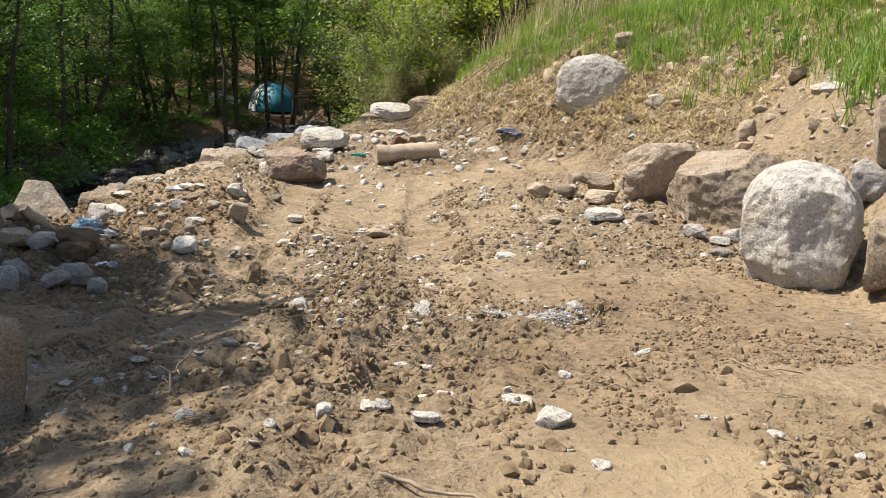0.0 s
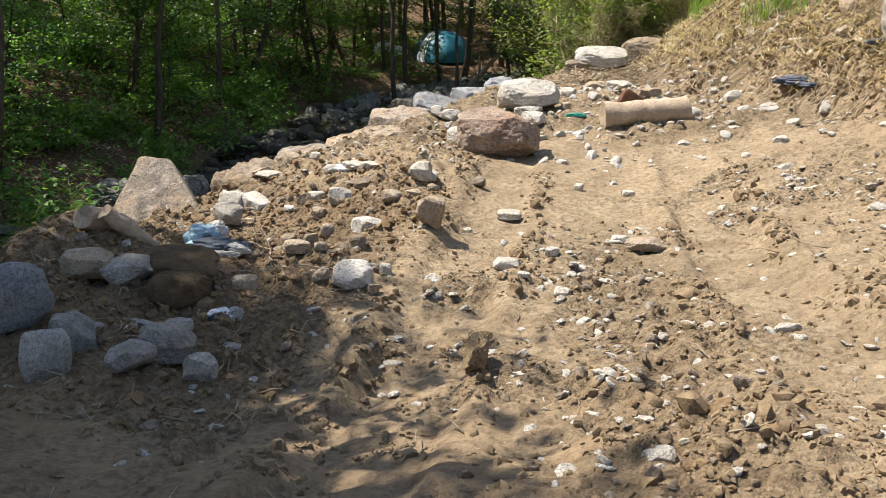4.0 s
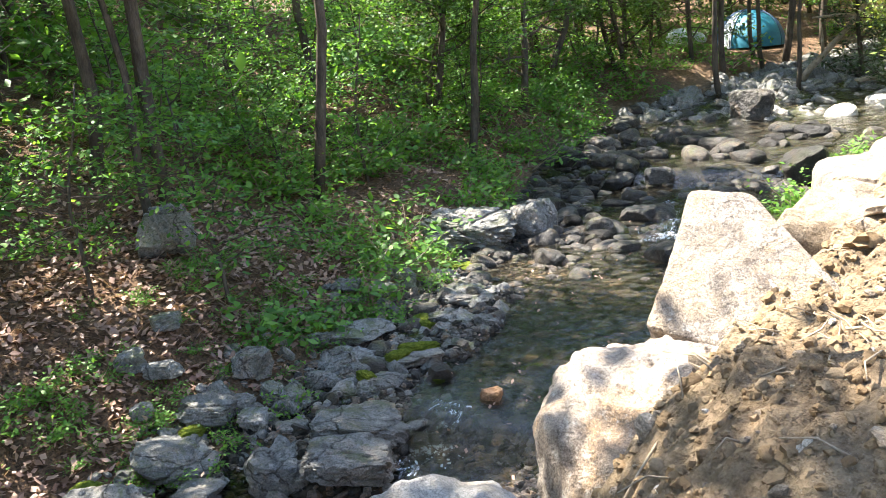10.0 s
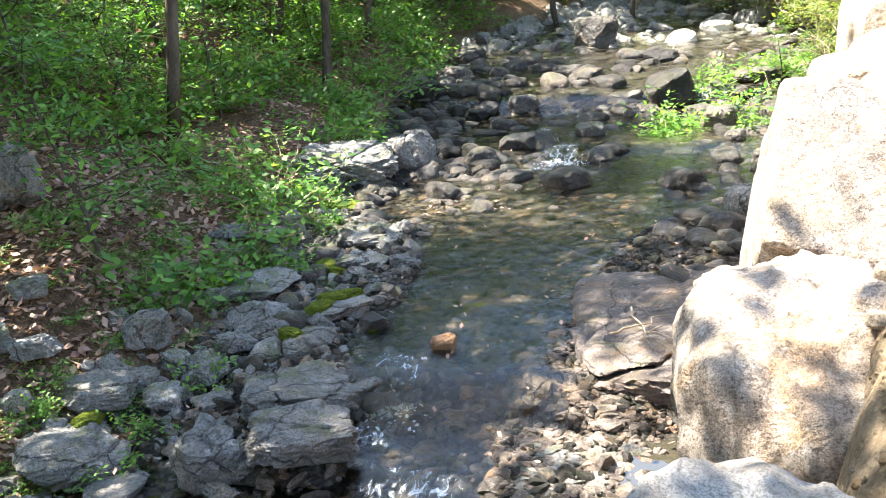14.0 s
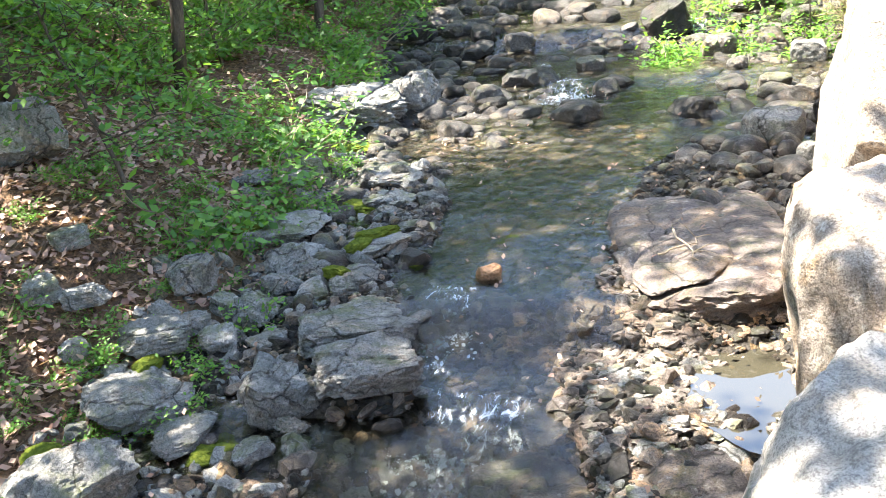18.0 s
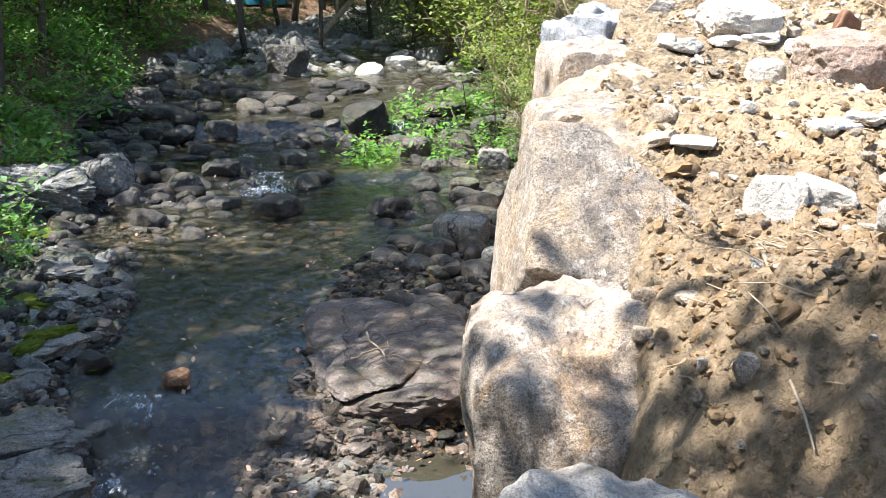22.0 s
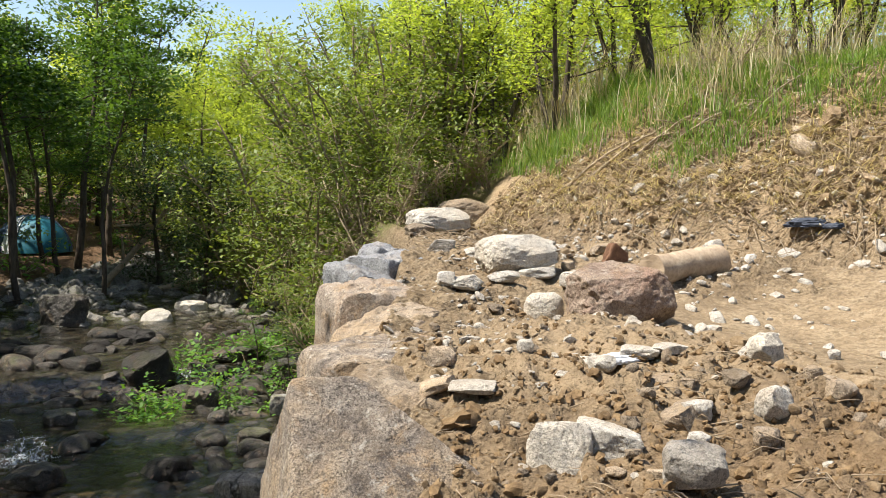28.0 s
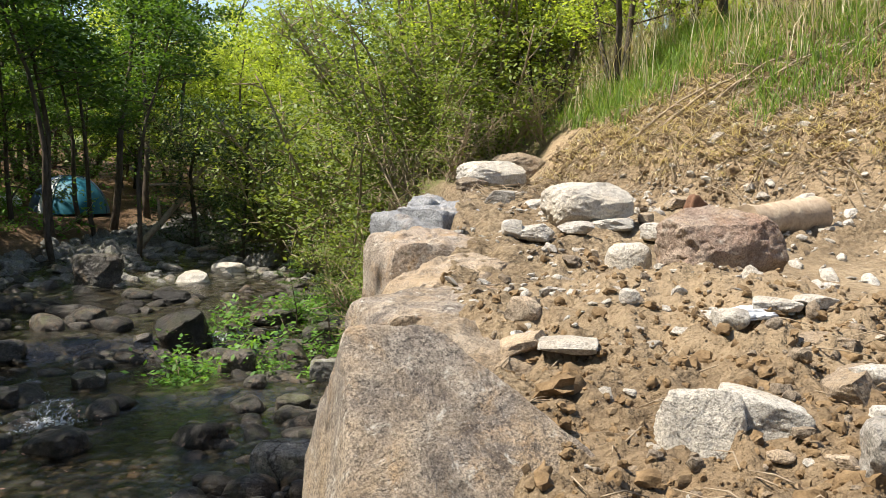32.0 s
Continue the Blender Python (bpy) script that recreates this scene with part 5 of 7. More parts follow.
# far wooded hillsides, too far to count
rng = np.random.RandomState(51)
n = 2600
a, d = rng.uniform(-1.9, 1.9, n), rng.uniform(62, 330, n) ** 1.0
x, y = -4 + d * np.sin(a), 12 + d * np.cos(a)
z = land(x, y, False)
cen = np.stack([x, y, z + rng.uniform(1, 5, n)], 1)
sp = rng.uniform(1.6, 3.2, n)
lv, lf = leaf_cloud(rng, cen, 30, 2.0, 1.5, 0.9, 0.7)
tagged(new("far_woods", mesh_from("far_woods", lv, lf, M_LEAF_OLIVE, False)), "hazy spring woods on the far hillside", "woods", kind="stuff")


# ---- loose stones and boulders of the bank ----
boulder(-2.73, 17.2, 0.90, 0.72, 0.50, 0, 0, 0, M_WHITE, "big whitish boulder on the heap", 150, 4, box=0.1, cuts=2)
boulder(-2.78, 14.9, 1.02, 0.69, 0.66, -1, 0, 0, M_RED, "large rust-stained boulder beside the track", 340, 4)
boulder(-6.18, 30.44, 0.78, 0.59, 0.55, 10, 0, 0, M_WHITE, "pale stone on the clay heap", 611, 4)
boulder(-5.28, 31.42, 0.80, 0.60, 0.45, 9, 0, 0, M_WHITE, "pale flat stone on the heap", 347, 4)
boulder(-2.28, 18.29, 0.27, 0.20, 0.22, -7, 0, 0, M_WHITE, "tan rough stone half sunk in churned soil", 364, 2, name="stone", group="loose stones on the bank")
boulder(-1.15, 11.75, 0.16, 0.12, 0.10, -3, 0, 0, M_WHITE, "pale chipped stone on the track", 24, 2, name="stone", group="loose stones on the bank")
boulder(-2.0, 21.9, 1.05, 0.75, 0.52, 4, 0, 0, M_WHITE, "long whitish flat boulder at the bank edge", 150, 4, box=0.12, cuts=2, sink=0.15)
boulder(-1.2, 22.9, 1.0, 0.7, 0.66, -3, 0, 0, M_TAN, "rounded tan boulder at the bank edge", 364, 4, box=0.1, cuts=2, sink=0.25)
boulder(-2.44, 21.54, 0.48, 0.36, 0.25, -2, 0, 0, M_TAN, "tan rough stone half sunk in churned soil", 593, group="loose stones on the bank")
boulder(-1.91, 19.42, 0.42, 0.31, 0.16, 4, 0, 0, M_TAN, "tan rough stone half sunk in churned soil", 464, name="stone", group="loose stones on the bank")
boulder(-1.04, 18.23, 0.37, 0.28, 0.13, -15, 0, 0, M_TAN, "tan rough stone half sunk in churned soil", 186, name="stone", group="loose stones on the bank")
boulder(2.17, 15.60, 1.28, 0.65, 1.14, -11, 0, 0, M_GREY, "big round flat-faced grey boulder on the cut slope", 364, 4, box=0.08, cuts=1, sink=0.34)
boulder(2.67, 11.67, 0.99, 0.74, 0.87, -7, 0, 0, M_TAN, "angular tan boulder at the foot of the slope", 257, 4, box=0.5, cuts=8)
boulder(2.76, 8.87, 1.07, 0.80, 0.84, -12, 0, 0, M_TAN, "large split tan boulder with a pale side", 111, 4)
boulder(2.87, 6.89, 0.88, 0.62, 1.06, -20, 0, 0, M_WHITE, "huge whitish boulder with a rounded foot", 800, 4, box=0.08, cuts=2)
boulder(3.33, 6.24, 0.44, 0.33, 0.57, -22, 0, 0, M_TAN, "tan boulder beside a huge whitish one", 881)
boulder(3.82, 7.58, 0.47, 0.36, 0.66, -30, 0, 0, M_TAN, "tan boulder high on the slope", 444)
boulder(3.54, 7.38, 0.31, 0.23, 0.36, -18, 0, 0, M_GREY, "grey stone wedged behind a boulder", 94, name="stone")
boulder(1.17, 12.27, 0.34, 0.25, 0.21, -10, 0, 0, M_TAN, "tan rough stone half sunk in churned soil", 526, name="stone", group="loose stones on the bank")
boulder(1.49, 12.14, 0.30, 0.23, 0.22, -5, 0, 0, M_TAN, "tan rough stone half sunk in churned soil", 152, 2, name="stone", group="loose stones on the bank")
boulder(1.75, 12.95, 0.33, 0.24, 0.22, -11, 0, 0, M_TAN, "tan rough stone half sunk in churned soil", 720, name="stone", group="loose stones on the bank")
boulder(1.98, 12.13, 0.38, 0.28, 0.28, -9, 0, 0, M_TAN, "tan rough stone half sunk in churned soil", 320, name="stone", group="loose stones on the bank")
boulder(1.87, 11.15, 0.42, 0.31, 0.16, -6, 0, 0, M_TAN, "tan rough stone half sunk in churned soil", 314, name="stone", group="loose stones on the bank")
boulder(1.48, 9.80, 0.18, 0.14, 0.12, -13, 0, 0, M_TAN, "tan rough stone half sunk in churned soil", 81, 2, name="stone", group="loose stones on the bank")
boulder(1.64, 8.93, 0.39, 0.29, 0.13, -8, 0, 0, M_WHITE, "tan rough stone half sunk in churned soil", 739, name="stone", group="loose stones on the bank")
boulder(1.99, 8.75, 0.22, 0.16, 0.10, -9, 0, 0, M_TAN, "tan rough stone half sunk in churned soil", 496, 2, name="stone", group="loose stones on the bank")
boulder(1.14, 9.34, 0.25, 0.18, 0.10, -12, 0, 0, M_TAN, "tan rough stone half sunk in churned soil", 50, 2, name="stone", group="loose stones on the bank")
boulder(2.36, 8.09, 0.22, 0.17, 0.11, -22, 0, 0, M_GREY, "tan rough stone half sunk in churned soil", 616, 2, name="stone", group="loose stones on the bank")
boulder(2.54, 7.92, 0.19, 0.15, 0.07, -16, 0, 0, M_GREY, "tan rough stone half sunk in churned soil", 416, 2, name="stone", group="loose stones on the bank")
boulder(2.68, 8.01, 0.18, 0.14, 0.14, -25, 0, 0, M_GREY, "tan rough stone half sunk in churned soil", 759, 2, name="stone", group="loose stones on the bank")
boulder(2.46, 7.56, 0.21, 0.16, 0.07, -16, 0, 0, M_GREY, "tan rough stone half sunk in churned soil", 847, 2, name="stone", group="loose stones on the bank")
boulder(0.68, 7.92, 0.22, 0.16, 0.07, -8, 0, 0, M_WHITE, "tan rough stone half sunk in churned soil", 667, 2, name="stone", group="loose stones on the bank")
boulder(2.93, 13.91, 0.26, 0.19, 0.23, -14, 0, 0, M_WHITE, "tan rough stone half sunk in churned soil", 58, 2, name="stone", group="loose stones on the bank")
boulder(3.64, 11.43, 0.25, 0.18, 0.30, -10, 0, 0, M_TAN, "tan rough stone half sunk in churned soil", 654, 2, name="stone", group="loose stones on the bank")
boulder(4.28, 10.47, 0.28, 0.21, 0.16, -30, 0, 0, M_WHITE, "tan rough stone half sunk in churned soil", 506, 2, name="stone", group="loose stones on the bank")
boulder(2.59, 13.95, 0.21, 0.15, 0.18, -14, 0, 0, M_TAN, "tan rough stone half sunk in churned soil", 213, 2, name="stone", group="loose stones on the bank")
boulder(2.83, 11.51, 0.22, 0.16, 0.18, -20, 0, 0, M_TAN, "tan rough stone half sunk in churned soil", 750, 2, name="stone", group="loose stones on the bank")
boulder(4.36, 12.02, 0.25, 0.19, 0.20, -19, 0, 0, M_TAN, "tan rough stone half sunk in churned soil", 136, 2, name="stone", group="loose stones on the bank")
boulder(3.84, 9.62, 0.15, 0.11, 0.16, -20, 0, 0, M_TAN, "tan rough stone half sunk in churned soil", 807, 2, name="stone", group="loose stones on the bank")
boulder(-0.94, 11.52, 0.34, 0.25, 0.11, -2, 0, 0, M_TAN, "tan rough stone half sunk in churned soil", 815, name="stone", group="loose stones on the bank")
boulder(2.79, 16.64, 0.40, 0.31, 0.28, -6, 0, 0, M_TAN, "tan rough stone half sunk in churned soil", 712, name="stone", group="loose stones on the bank")
boulder(-5.81, 11.23, 0.13, 0.09, 0.14, -21, 0, 0, M_TAN, "tan rough stone half sunk in churned soil", 864, 2, name="stone", group="loose stones on the bank")
boulder(-5.89, 11.00, 0.10, 0.07, 0.07, -25, 0, 0, M_TAN, "tan rough stone half sunk in churned soil", 888, 2, name="stone", group="loose stones on the bank")
boulder(-5.68, 11.04, 0.14, 0.11, 0.05, -20, 0, 0, M_TAN, "tan rough stone half sunk in churned soil", 374, 2, name="stone", group="loose stones on the bank")
boulder(-5.82, 10.22, 0.09, 0.07, 0.11, -19, 0, 0, M_TAN, "tan rough stone half sunk in churned soil", 531, 2, name="stone", group="loose stones on the bank")
boulder(-5.86, 10.47, 0.04, 0.03, 0.06, -17, 0, 0, M_GREY, "tan rough stone half sunk in churned soil", 489, 2, name="stone", group="loose stones on the bank")
boulder(-0.45, 16.93, 0.28, 0.21, 0.14, -37, 0, 0, M_WHITE, "tan rough stone half sunk in churned soil", 81, name="stone", group="loose stones on the bank")
boulder(-2.66, 18.57, 0.37, 0.27, 0.18, -19, 0, 0, M_WHITE, "tan rough stone half sunk in churned soil", 748, name="stone", group="loose stones on the bank")
boulder(-1.52, 19.12, 0.43, 0.32, 0.15, -27, 0, 0, M_WHITE, "tan rough stone half sunk in churned soil", 632, name="stone", group="loose stones on the bank")
boulder(-3.02, 18.87, 0.37, 0.28, 0.19, -15, 0, 0, M_GREY, "tan rough stone half sunk in churned soil", 595, name="stone", group="loose stones on the bank")

boulder(-4.65, 8.00, 0.40, 0.30, 0.39, 46, 0, 0, M_TAN, "big rust-faced tan boulder on shaded soil", 760, 3, 0.3, 7, name="boulder", group="loose stones on the bank")
boulder(-4.05, 8.07, 0.27, 0.20, 0.29, 42, 0, 0, M_GREY, "rounded pale grey boulder on shaded soil", 758, 2, 0.3, 7, name="boulder", group="loose stones on the bank")
boulder(-4.09, 8.38, 0.26, 0.19, 0.30, 35, 0, 0, M_GREY, "upright pale grey boulder behind a rounder one", 543, 2, 0.5, 7, name="boulder", group="loose stones on the bank")
boulder(-4.46, 9.07, 0.32, 0.29, 0.21, 24, 0, 0, M_TAN, "dark soil-coated boulder in the berm", 477, 3, 0.35, 7, name="boulder", group="loose stones on the bank")
boulder(-4.23, 9.18, 0.35, 0.31, 0.19, 33, 0, 0, M_GREY, "grey buried boulder under loose soil", 256, 3, 0.35, 7, name="boulder", group="loose stones on the bank")
boulder(-3.47, 8.33, 0.33, 0.24, 0.21, 26, 0, 0, M_GREY, "pale-topped grey boulder bedded in mud", 161, 3, 0.45, 7, name="boulder", group="loose stones on the bank")
boulder(-3.20, 8.20, 0.19, 0.14, 0.16, 13, 0, 0, M_GREY, "blocky pale stone bedded in mud", 481, 2, 0.7, 7, name="stone", group="loose stones on the bank")
boulder(-3.55, 8.10, 0.27, 0.20, 0.15, 33, 0, 0, M_GREY, "low grey boulder bedded in mud", 390, 2, 0.35, 7, name="boulder", group="loose stones on the bank")
boulder(-3.56, 8.63, 0.16, 0.12, 0.07, 24, 0, 0, M_GREY, "flat pale stone on shaded mud", 588, 2, 0.7, 7, name="stone", group="loose stones on the bank")
boulder(-3.92, 8.77, 0.17, 0.06, 0.14, 23, 25, 0, M_GREY, "flat leaning grey flake in the soil", 749, 2, 0.8, 7, name="stone", group="loose stones on the bank")
boulder(-3.52, 9.42, 0.17, 0.13, 0.13, 14, 0, 0, M_TAN, "grey blunt stone bedded in shaded mud", 287, 2, 0.35, 7, name="stone", group="loose stones on the bank")
boulder(-3.43, 9.07, 0.13, 0.10, 0.09, 13, 0, 0, M_GREY, "grey blunt stone bedded in shaded mud", 889, 2, 0.35, 7, name="stone", group="loose stones on the bank")
boulder(-2.86, 9.72, 0.28, 0.21, 0.20, 13, 0, 0, M_WHITE, "pale rounded stone at the edge of the track", 164, 2, 0.25, 7, name="boulder", group="loose stones on the bank")
boulder(-3.07, 9.66, 0.12, 0.09, 0.11, 16, 0, 0, M_TAN, "tan rough stone half sunk in churned soil", 74, 2, 0.35, 7, name="stone", group="loose stones on the bank")
boulder(-2.72, 10.01, 0.09, 0.07, 0.10, 0, 0, 0, M_WHITE, "pale angular stone on the loose soil", 633, 2, 0.35, 7, name="stone", group="loose stones on the bank")
boulder(-2.69, 9.64, 0.08, 0.06, 0.08, 6, 0, 0, M_TAN, "tan rough stone half sunk in churned soil", 136, 2, 0.35, 7, name="stone", group="loose stones on the bank")
boulder(-3.28, 8.69, 0.08, 0.06, 0.06, 10, 0, 0, M_GREY, "grey blunt stone bedded in shaded mud", 893, 2, 0.35, 7, name="stone", group="loose stones on the bank")
boulder(-3.20, 8.58, 0.09, 0.06, 0.03, 9, 0, 0, M_GREY, "grey blunt stone bedded in shaded mud", 793, 2, 0.35, 7, name="stone", group="loose stones on the bank")
boulder(-4.50, 8.43, 0.29, 0.22, 0.05, 33, 0, 0, M_GREY, "low grey slab bedded in mud", 170, 2, 0.35, 7, name="stone", group="loose stones on the bank")
boulder(-4.07, 12.08, 0.32, 0.24, 0.17, 22, 0, 0, M_TAN, "pale stone on the slope of the clay heap", 297, 3, 0.3, 7, name="stone", group="loose stones on the bank")
boulder(-3.70, 11.83, 0.22, 0.17, 0.21, 10, 0, 0, M_WHITE, "pale stone on the slope of the clay heap", 204, 2, 0.3, 7, name="stone", group="loose stones on the bank")
boulder(-3.26, 11.26, 0.30, 0.22, 0.17, 11, 0, 0, M_WHITE, "pale stone on the slope of the clay heap", 695, 2, 0.3, 7, name="stone", group="loose stones on the bank")
boulder(-3.14, 12.61, 0.23, 0.18, 0.20, 9, 0, 0, M_WHITE, "pale stone on the slope of the clay heap", 187, 2, 0.3, 7, name="stone", group="loose stones on the bank")
boulder(-2.71, 11.17, 0.24, 0.18, 0.28, 12, 0, 10, M_TAN, "leaning tan stone at the edge of the track", 708, 2, 0.5, 7, name="boulder", group="loose stones on the bank")
boulder(-3.87, 11.70, 0.14, 0.11, 0.11, 10, 0, 0, M_TAN, "tan rough stone half sunk in churned soil", 393, 2, 0.35, 7, name="stone", group="loose stones on the bank")
boulder(-3.23, 11.88, 0.19, 0.14, 0.13, 6, 0, 0, M_TAN, "tan rough stone half sunk in churned soil", 370, 2, 0.35, 7, name="stone", group="loose stones on the bank")
boulder(-3.10, 12.15, 0.17, 0.13, 0.09, 6, 0, 0, M_TAN, "tan rough stone half sunk in churned soil", 150, 2, 0.35, 7, name="stone", group="loose stones on the bank")
boulder(-2.96, 12.39, 0.12, 0.09, 0.09, 2, 0, 0, M_TAN, "tan rough stone half sunk in churned soil", 340, 2, 0.35, 7, name="stone", group="loose stones on the bank")
boulder(-3.62, 12.24, 0.18, 0.13, 0.10, 8, 0, 0, M_TAN, "tan rough stone half sunk in churned soil", 618, 2, 0.35, 7, name="stone", group="loose stones on the bank")
boulder(-2.66, 13.08, 0.17, 0.13, 0.12, 5, 0, 0, M_TAN, "tan rough stone half sunk in churned soil", 611, 2, 0.35, 7, name="stone", group="loose stones on the bank")
boulder(-2.17, 17.05, 0.15, 0.11, 0.12, 3, 0, 0, M_TAN, "tan rough stone half sunk in churned soil", 347, 2, 0.35, 7, name="stone", group="loose stones on the bank")
boulder(-3.72, 10.65, 0.11, 0.08, 0.11, 9, 0, 0, M_TAN, "small round brown stone in damp soil", 364, 2, 0.2, 3, name="stone", group="loose stones on the bank")
boulder(-3.57, 10.75, 0.12, 0.09, 0.14, 19, 0, 0, M_TAN, "small round brown stone in damp soil", 493, 2, 0.2, 3, name="stone", group="loose stones on the bank")
boulder(-3.52, 11.00, 0.12, 0.09, 0.13, 16, 0, 0, M_TAN, "small round brown stone in damp soil", 190, 2, 0.2, 3, name="stone", group="loose stones on the bank")
boulder(-3.48, 10.24, 0.21, 0.15, 0.10, 14, 0, 0, M_TAN, "small round brown stone in damp soil", 722, 2, 0.2, 3, name="stone", group="loose stones on the bank")
boulder(-3.23, 10.53, 0.11, 0.09, 0.11, 6, 0, 0, M_TAN, "small round brown stone in damp soil", 263, 2, 0.2, 3, name="stone", group="loose stones on the bank")
boulder(-3.10, 10.53, 0.14, 0.10, 0.13, 17, 0, 0, M_TAN, "small round brown stone in damp soil", 24, 2, 0.2, 3, name="stone", group="loose stones on the bank")
boulder(-3.79, 10.12, 0.11, 0.08, 0.08, 26, 0, 0, M_TAN, "small round brown stone in damp soil", 367, 2, 0.2, 3, name="stone", group="loose stones on the bank")
boulder(-2.83, 9.75, 0.07, 0.05, 0.07, 14, 0, 0, M_TAN, "small round brown stone in damp soil", 19, 2, 0.2, 3, name="stone", group="loose stones on the bank")
boulder(-3.30, 10.26, 0.10, 0.07, 0.07, 13, 0, 0, M_TAN, "small round brown stone in damp soil", 429, 2, 0.2, 3, name="stone", group="loose stones on the bank")
boulder(-2.21, 12.35, 0.24, 0.18, 0.10, -2, 0, 0, M_WHITE, "pale chipped stone on the track", 593, 2, 0.6, 7, name="stone", group="loose stones on the bank")
boulder(-1.96, 10.74, 0.22, 0.17, 0.09, 3, 0, 0, M_WHITE, "pale chipped stone on the track", 464, 2, 0.6, 7, name="stone", group="loose stones on the bank")
boulder(-1.68, 11.24, 0.13, 0.10, 0.07, -13, 0, 0, M_WHITE, "pale chipped stone on the track", 186, 2, 0.6, 7, name="stone", group="loose stones on the bank")
boulder(-1.74, 10.06, 0.09, 0.06, 0.04, -4, 0, 0, M_WHITE, "pale chipped stone on the track", 202, 2, 0.6, 7, name="stone", group="loose stones on the bank")
boulder(-1.45, 9.83, 0.12, 0.09, 0.07, -16, 0, 0, M_WHITE, "pale chipped stone on the track", 252, 2, 0.6, 7, name="stone", group="loose stones on the bank")
boulder(-1.15, 13.57, 0.14, 0.11, 0.06, -1, 0, 0, M_WHITE, "pale chipped stone on the track", 474, 2, 0.6, 7, name="stone", group="loose stones on the bank")
boulder(-1.67, 13.61, 0.10, 0.07, 0.09, -6, 0, 0, M_WHITE, "pale chipped stone on the track", 364, 2, 0.6, 7, name="stone", group="loose stones on the bank")
boulder(-1.20, 11.70, 0.15, 0.11, 0.07, -3, 0, 0, M_WHITE, "pale chipped stone on the track", 257, 2, 0.6, 7, name="stone", group="loose stones on the bank")
boulder(-4.87, 11.94, 0.33, 0.16, 0.30, -24, -12, 0, M_WHITE, "pale grey slab stone standing in the clay", 111, 3, 0.85, 3, name="boulder", group="loose stones on the bank")
boulder(-4.63, 11.96, 0.34, 0.21, 0.19, -29, 0, 14, M_WHITE, "pale grey slab stone leaning in the clay", 800, 3, 0.85, 3, name="boulder", group="loose stones on the bank")
boulder(-4.56, 11.30, 0.27, 0.20, 0.22, -31, 0, 0, M_GREY, "grey rounded boulder half buried in the berm", 881, 2, 0.35, 7, name="boulder", group="loose stones on the bank")
boulder(-4.02, 12.05, 0.17, 0.13, 0.11, -40, 0, 0, M_WHITE, "pale angular stone on the loose soil", 444, 2, 0.7, 7, name="stone", group="loose stones on the bank")
boulder(-3.89, 12.82, 0.24, 0.18, 0.07, -26, 0, 0, M_WHITE, "flat pale stone on the clay heap", 94, 2, 0.7, 7, name="stone", group="loose stones on the bank")
boulder(-3.72, 12.74, 0.21, 0.16, 0.06, -40, 0, 0, M_WHITE, "flat pale stone on the clay heap", 526, 2, 0.7, 7, name="stone", group="loose stones on the bank")
boulder(-3.87, 12.54, 0.34, 0.25, 0.08, -33, 0, 0, M_TAN, "flat tan stone resting on clay", 152, 3, 0.7, 7, name="boulder", group="loose stones on the bank")
boulder(-4.16, 12.79, 0.18, 0.14, 0.10, -33, 0, 0, M_WHITE, "pale angular stone on the loose soil", 720, 2, 0.35, 7, name="stone", group="loose stones on the bank")
boulder(-4.36, 12.88, 0.12, 0.09, 0.05, -28, 0, 0, M_WHITE, "pale angular stone on the loose soil", 320, 2, 0.35, 7, name="stone", group="loose stones on the bank")
boulder(-4.16, 12.97, 0.16, 0.12, 0.05, -27, 0, 0, M_WHITE, "pale angular stone on the loose soil", 314, 2, 0.35, 7, name="stone", group="loose stones on the bank")
boulder(-3.09, 12.74, 0.23, 0.17, 0.12, -45, 0, 0, M_WHITE, "pale angular stone on the loose soil", 81, 2, 0.35, 7, name="stone", group="loose stones on the bank")
boulder(-4.47, 13.20, 0.11, 0.08, 0.09, -24, 0, 0, M_WHITE, "pale angular stone on the loose soil", 739, 2, 0.35, 7, name="stone", group="loose stones on the bank")
boulder(-2.69, 16.79, 0.43, 0.32, 0.13, -23, 0, 0, M_WHITE, "pale angular stone on the loose soil", 496, 3, 0.35, 7, name="stone", group="loose stones on the bank")
boulder(-3.20, 16.48, 0.34, 0.25, 0.12, -29, 0, 0, M_WHITE, "pale angular stone on the loose soil", 50, 3, 0.35, 7, name="stone", group="loose stones on the bank")
boulder(-2.50, 16.23, 0.34, 0.26, 0.17, -35, 0, 0, M_WHITE, "pale angular stone on the loose soil", 616, 3, 0.35, 7, name="stone", group="loose stones on the bank")
boulder(-3.88, 16.31, 0.19, 0.14, 0.15, -20, 0, 0, M_WHITE, "pale angular stone on the loose soil", 416, 2, 0.35, 7, name="stone", group="loose stones on the bank")
boulder(-3.68, 16.27, 0.32, 0.24, 0.16, -29, 0, 0, M_WHITE, "pale angular stone on the loose soil", 759, 3, 0.35, 7, name="stone", group="loose stones on the bank")
boulder(-4.15, 14.79, 0.09, 0.07, 0.08, -21, 0, 0, M_WHITE, "pale angular stone on the loose soil", 847, 2, 0.35, 7, name="stone", group="loose stones on the bank")
boulder(-4.19, 11.79, 0.12, 0.09, 0.05, -41, 0, 0, M_WHITE, "pale angular stone on the loose soil", 667, 2, 0.35, 7, name="stone", group="loose stones on the bank")
boulder(-3.32, 15.31, 0.36, 0.27, 0.28, -28, 0, 0, M_WHITE, "rounded white stone on the clay heap", 58, 3, 0.15, 2, name="boulder", group="loose stones on the bank")
boulder(-5.06, 13.13, 0.25, 0.19, 0.09, -13, 0, -12, M_TAN, "broken tan slab piece over a hollow", 654, 2, 0.8, 7, name="stone", group="loose stones on the bank")
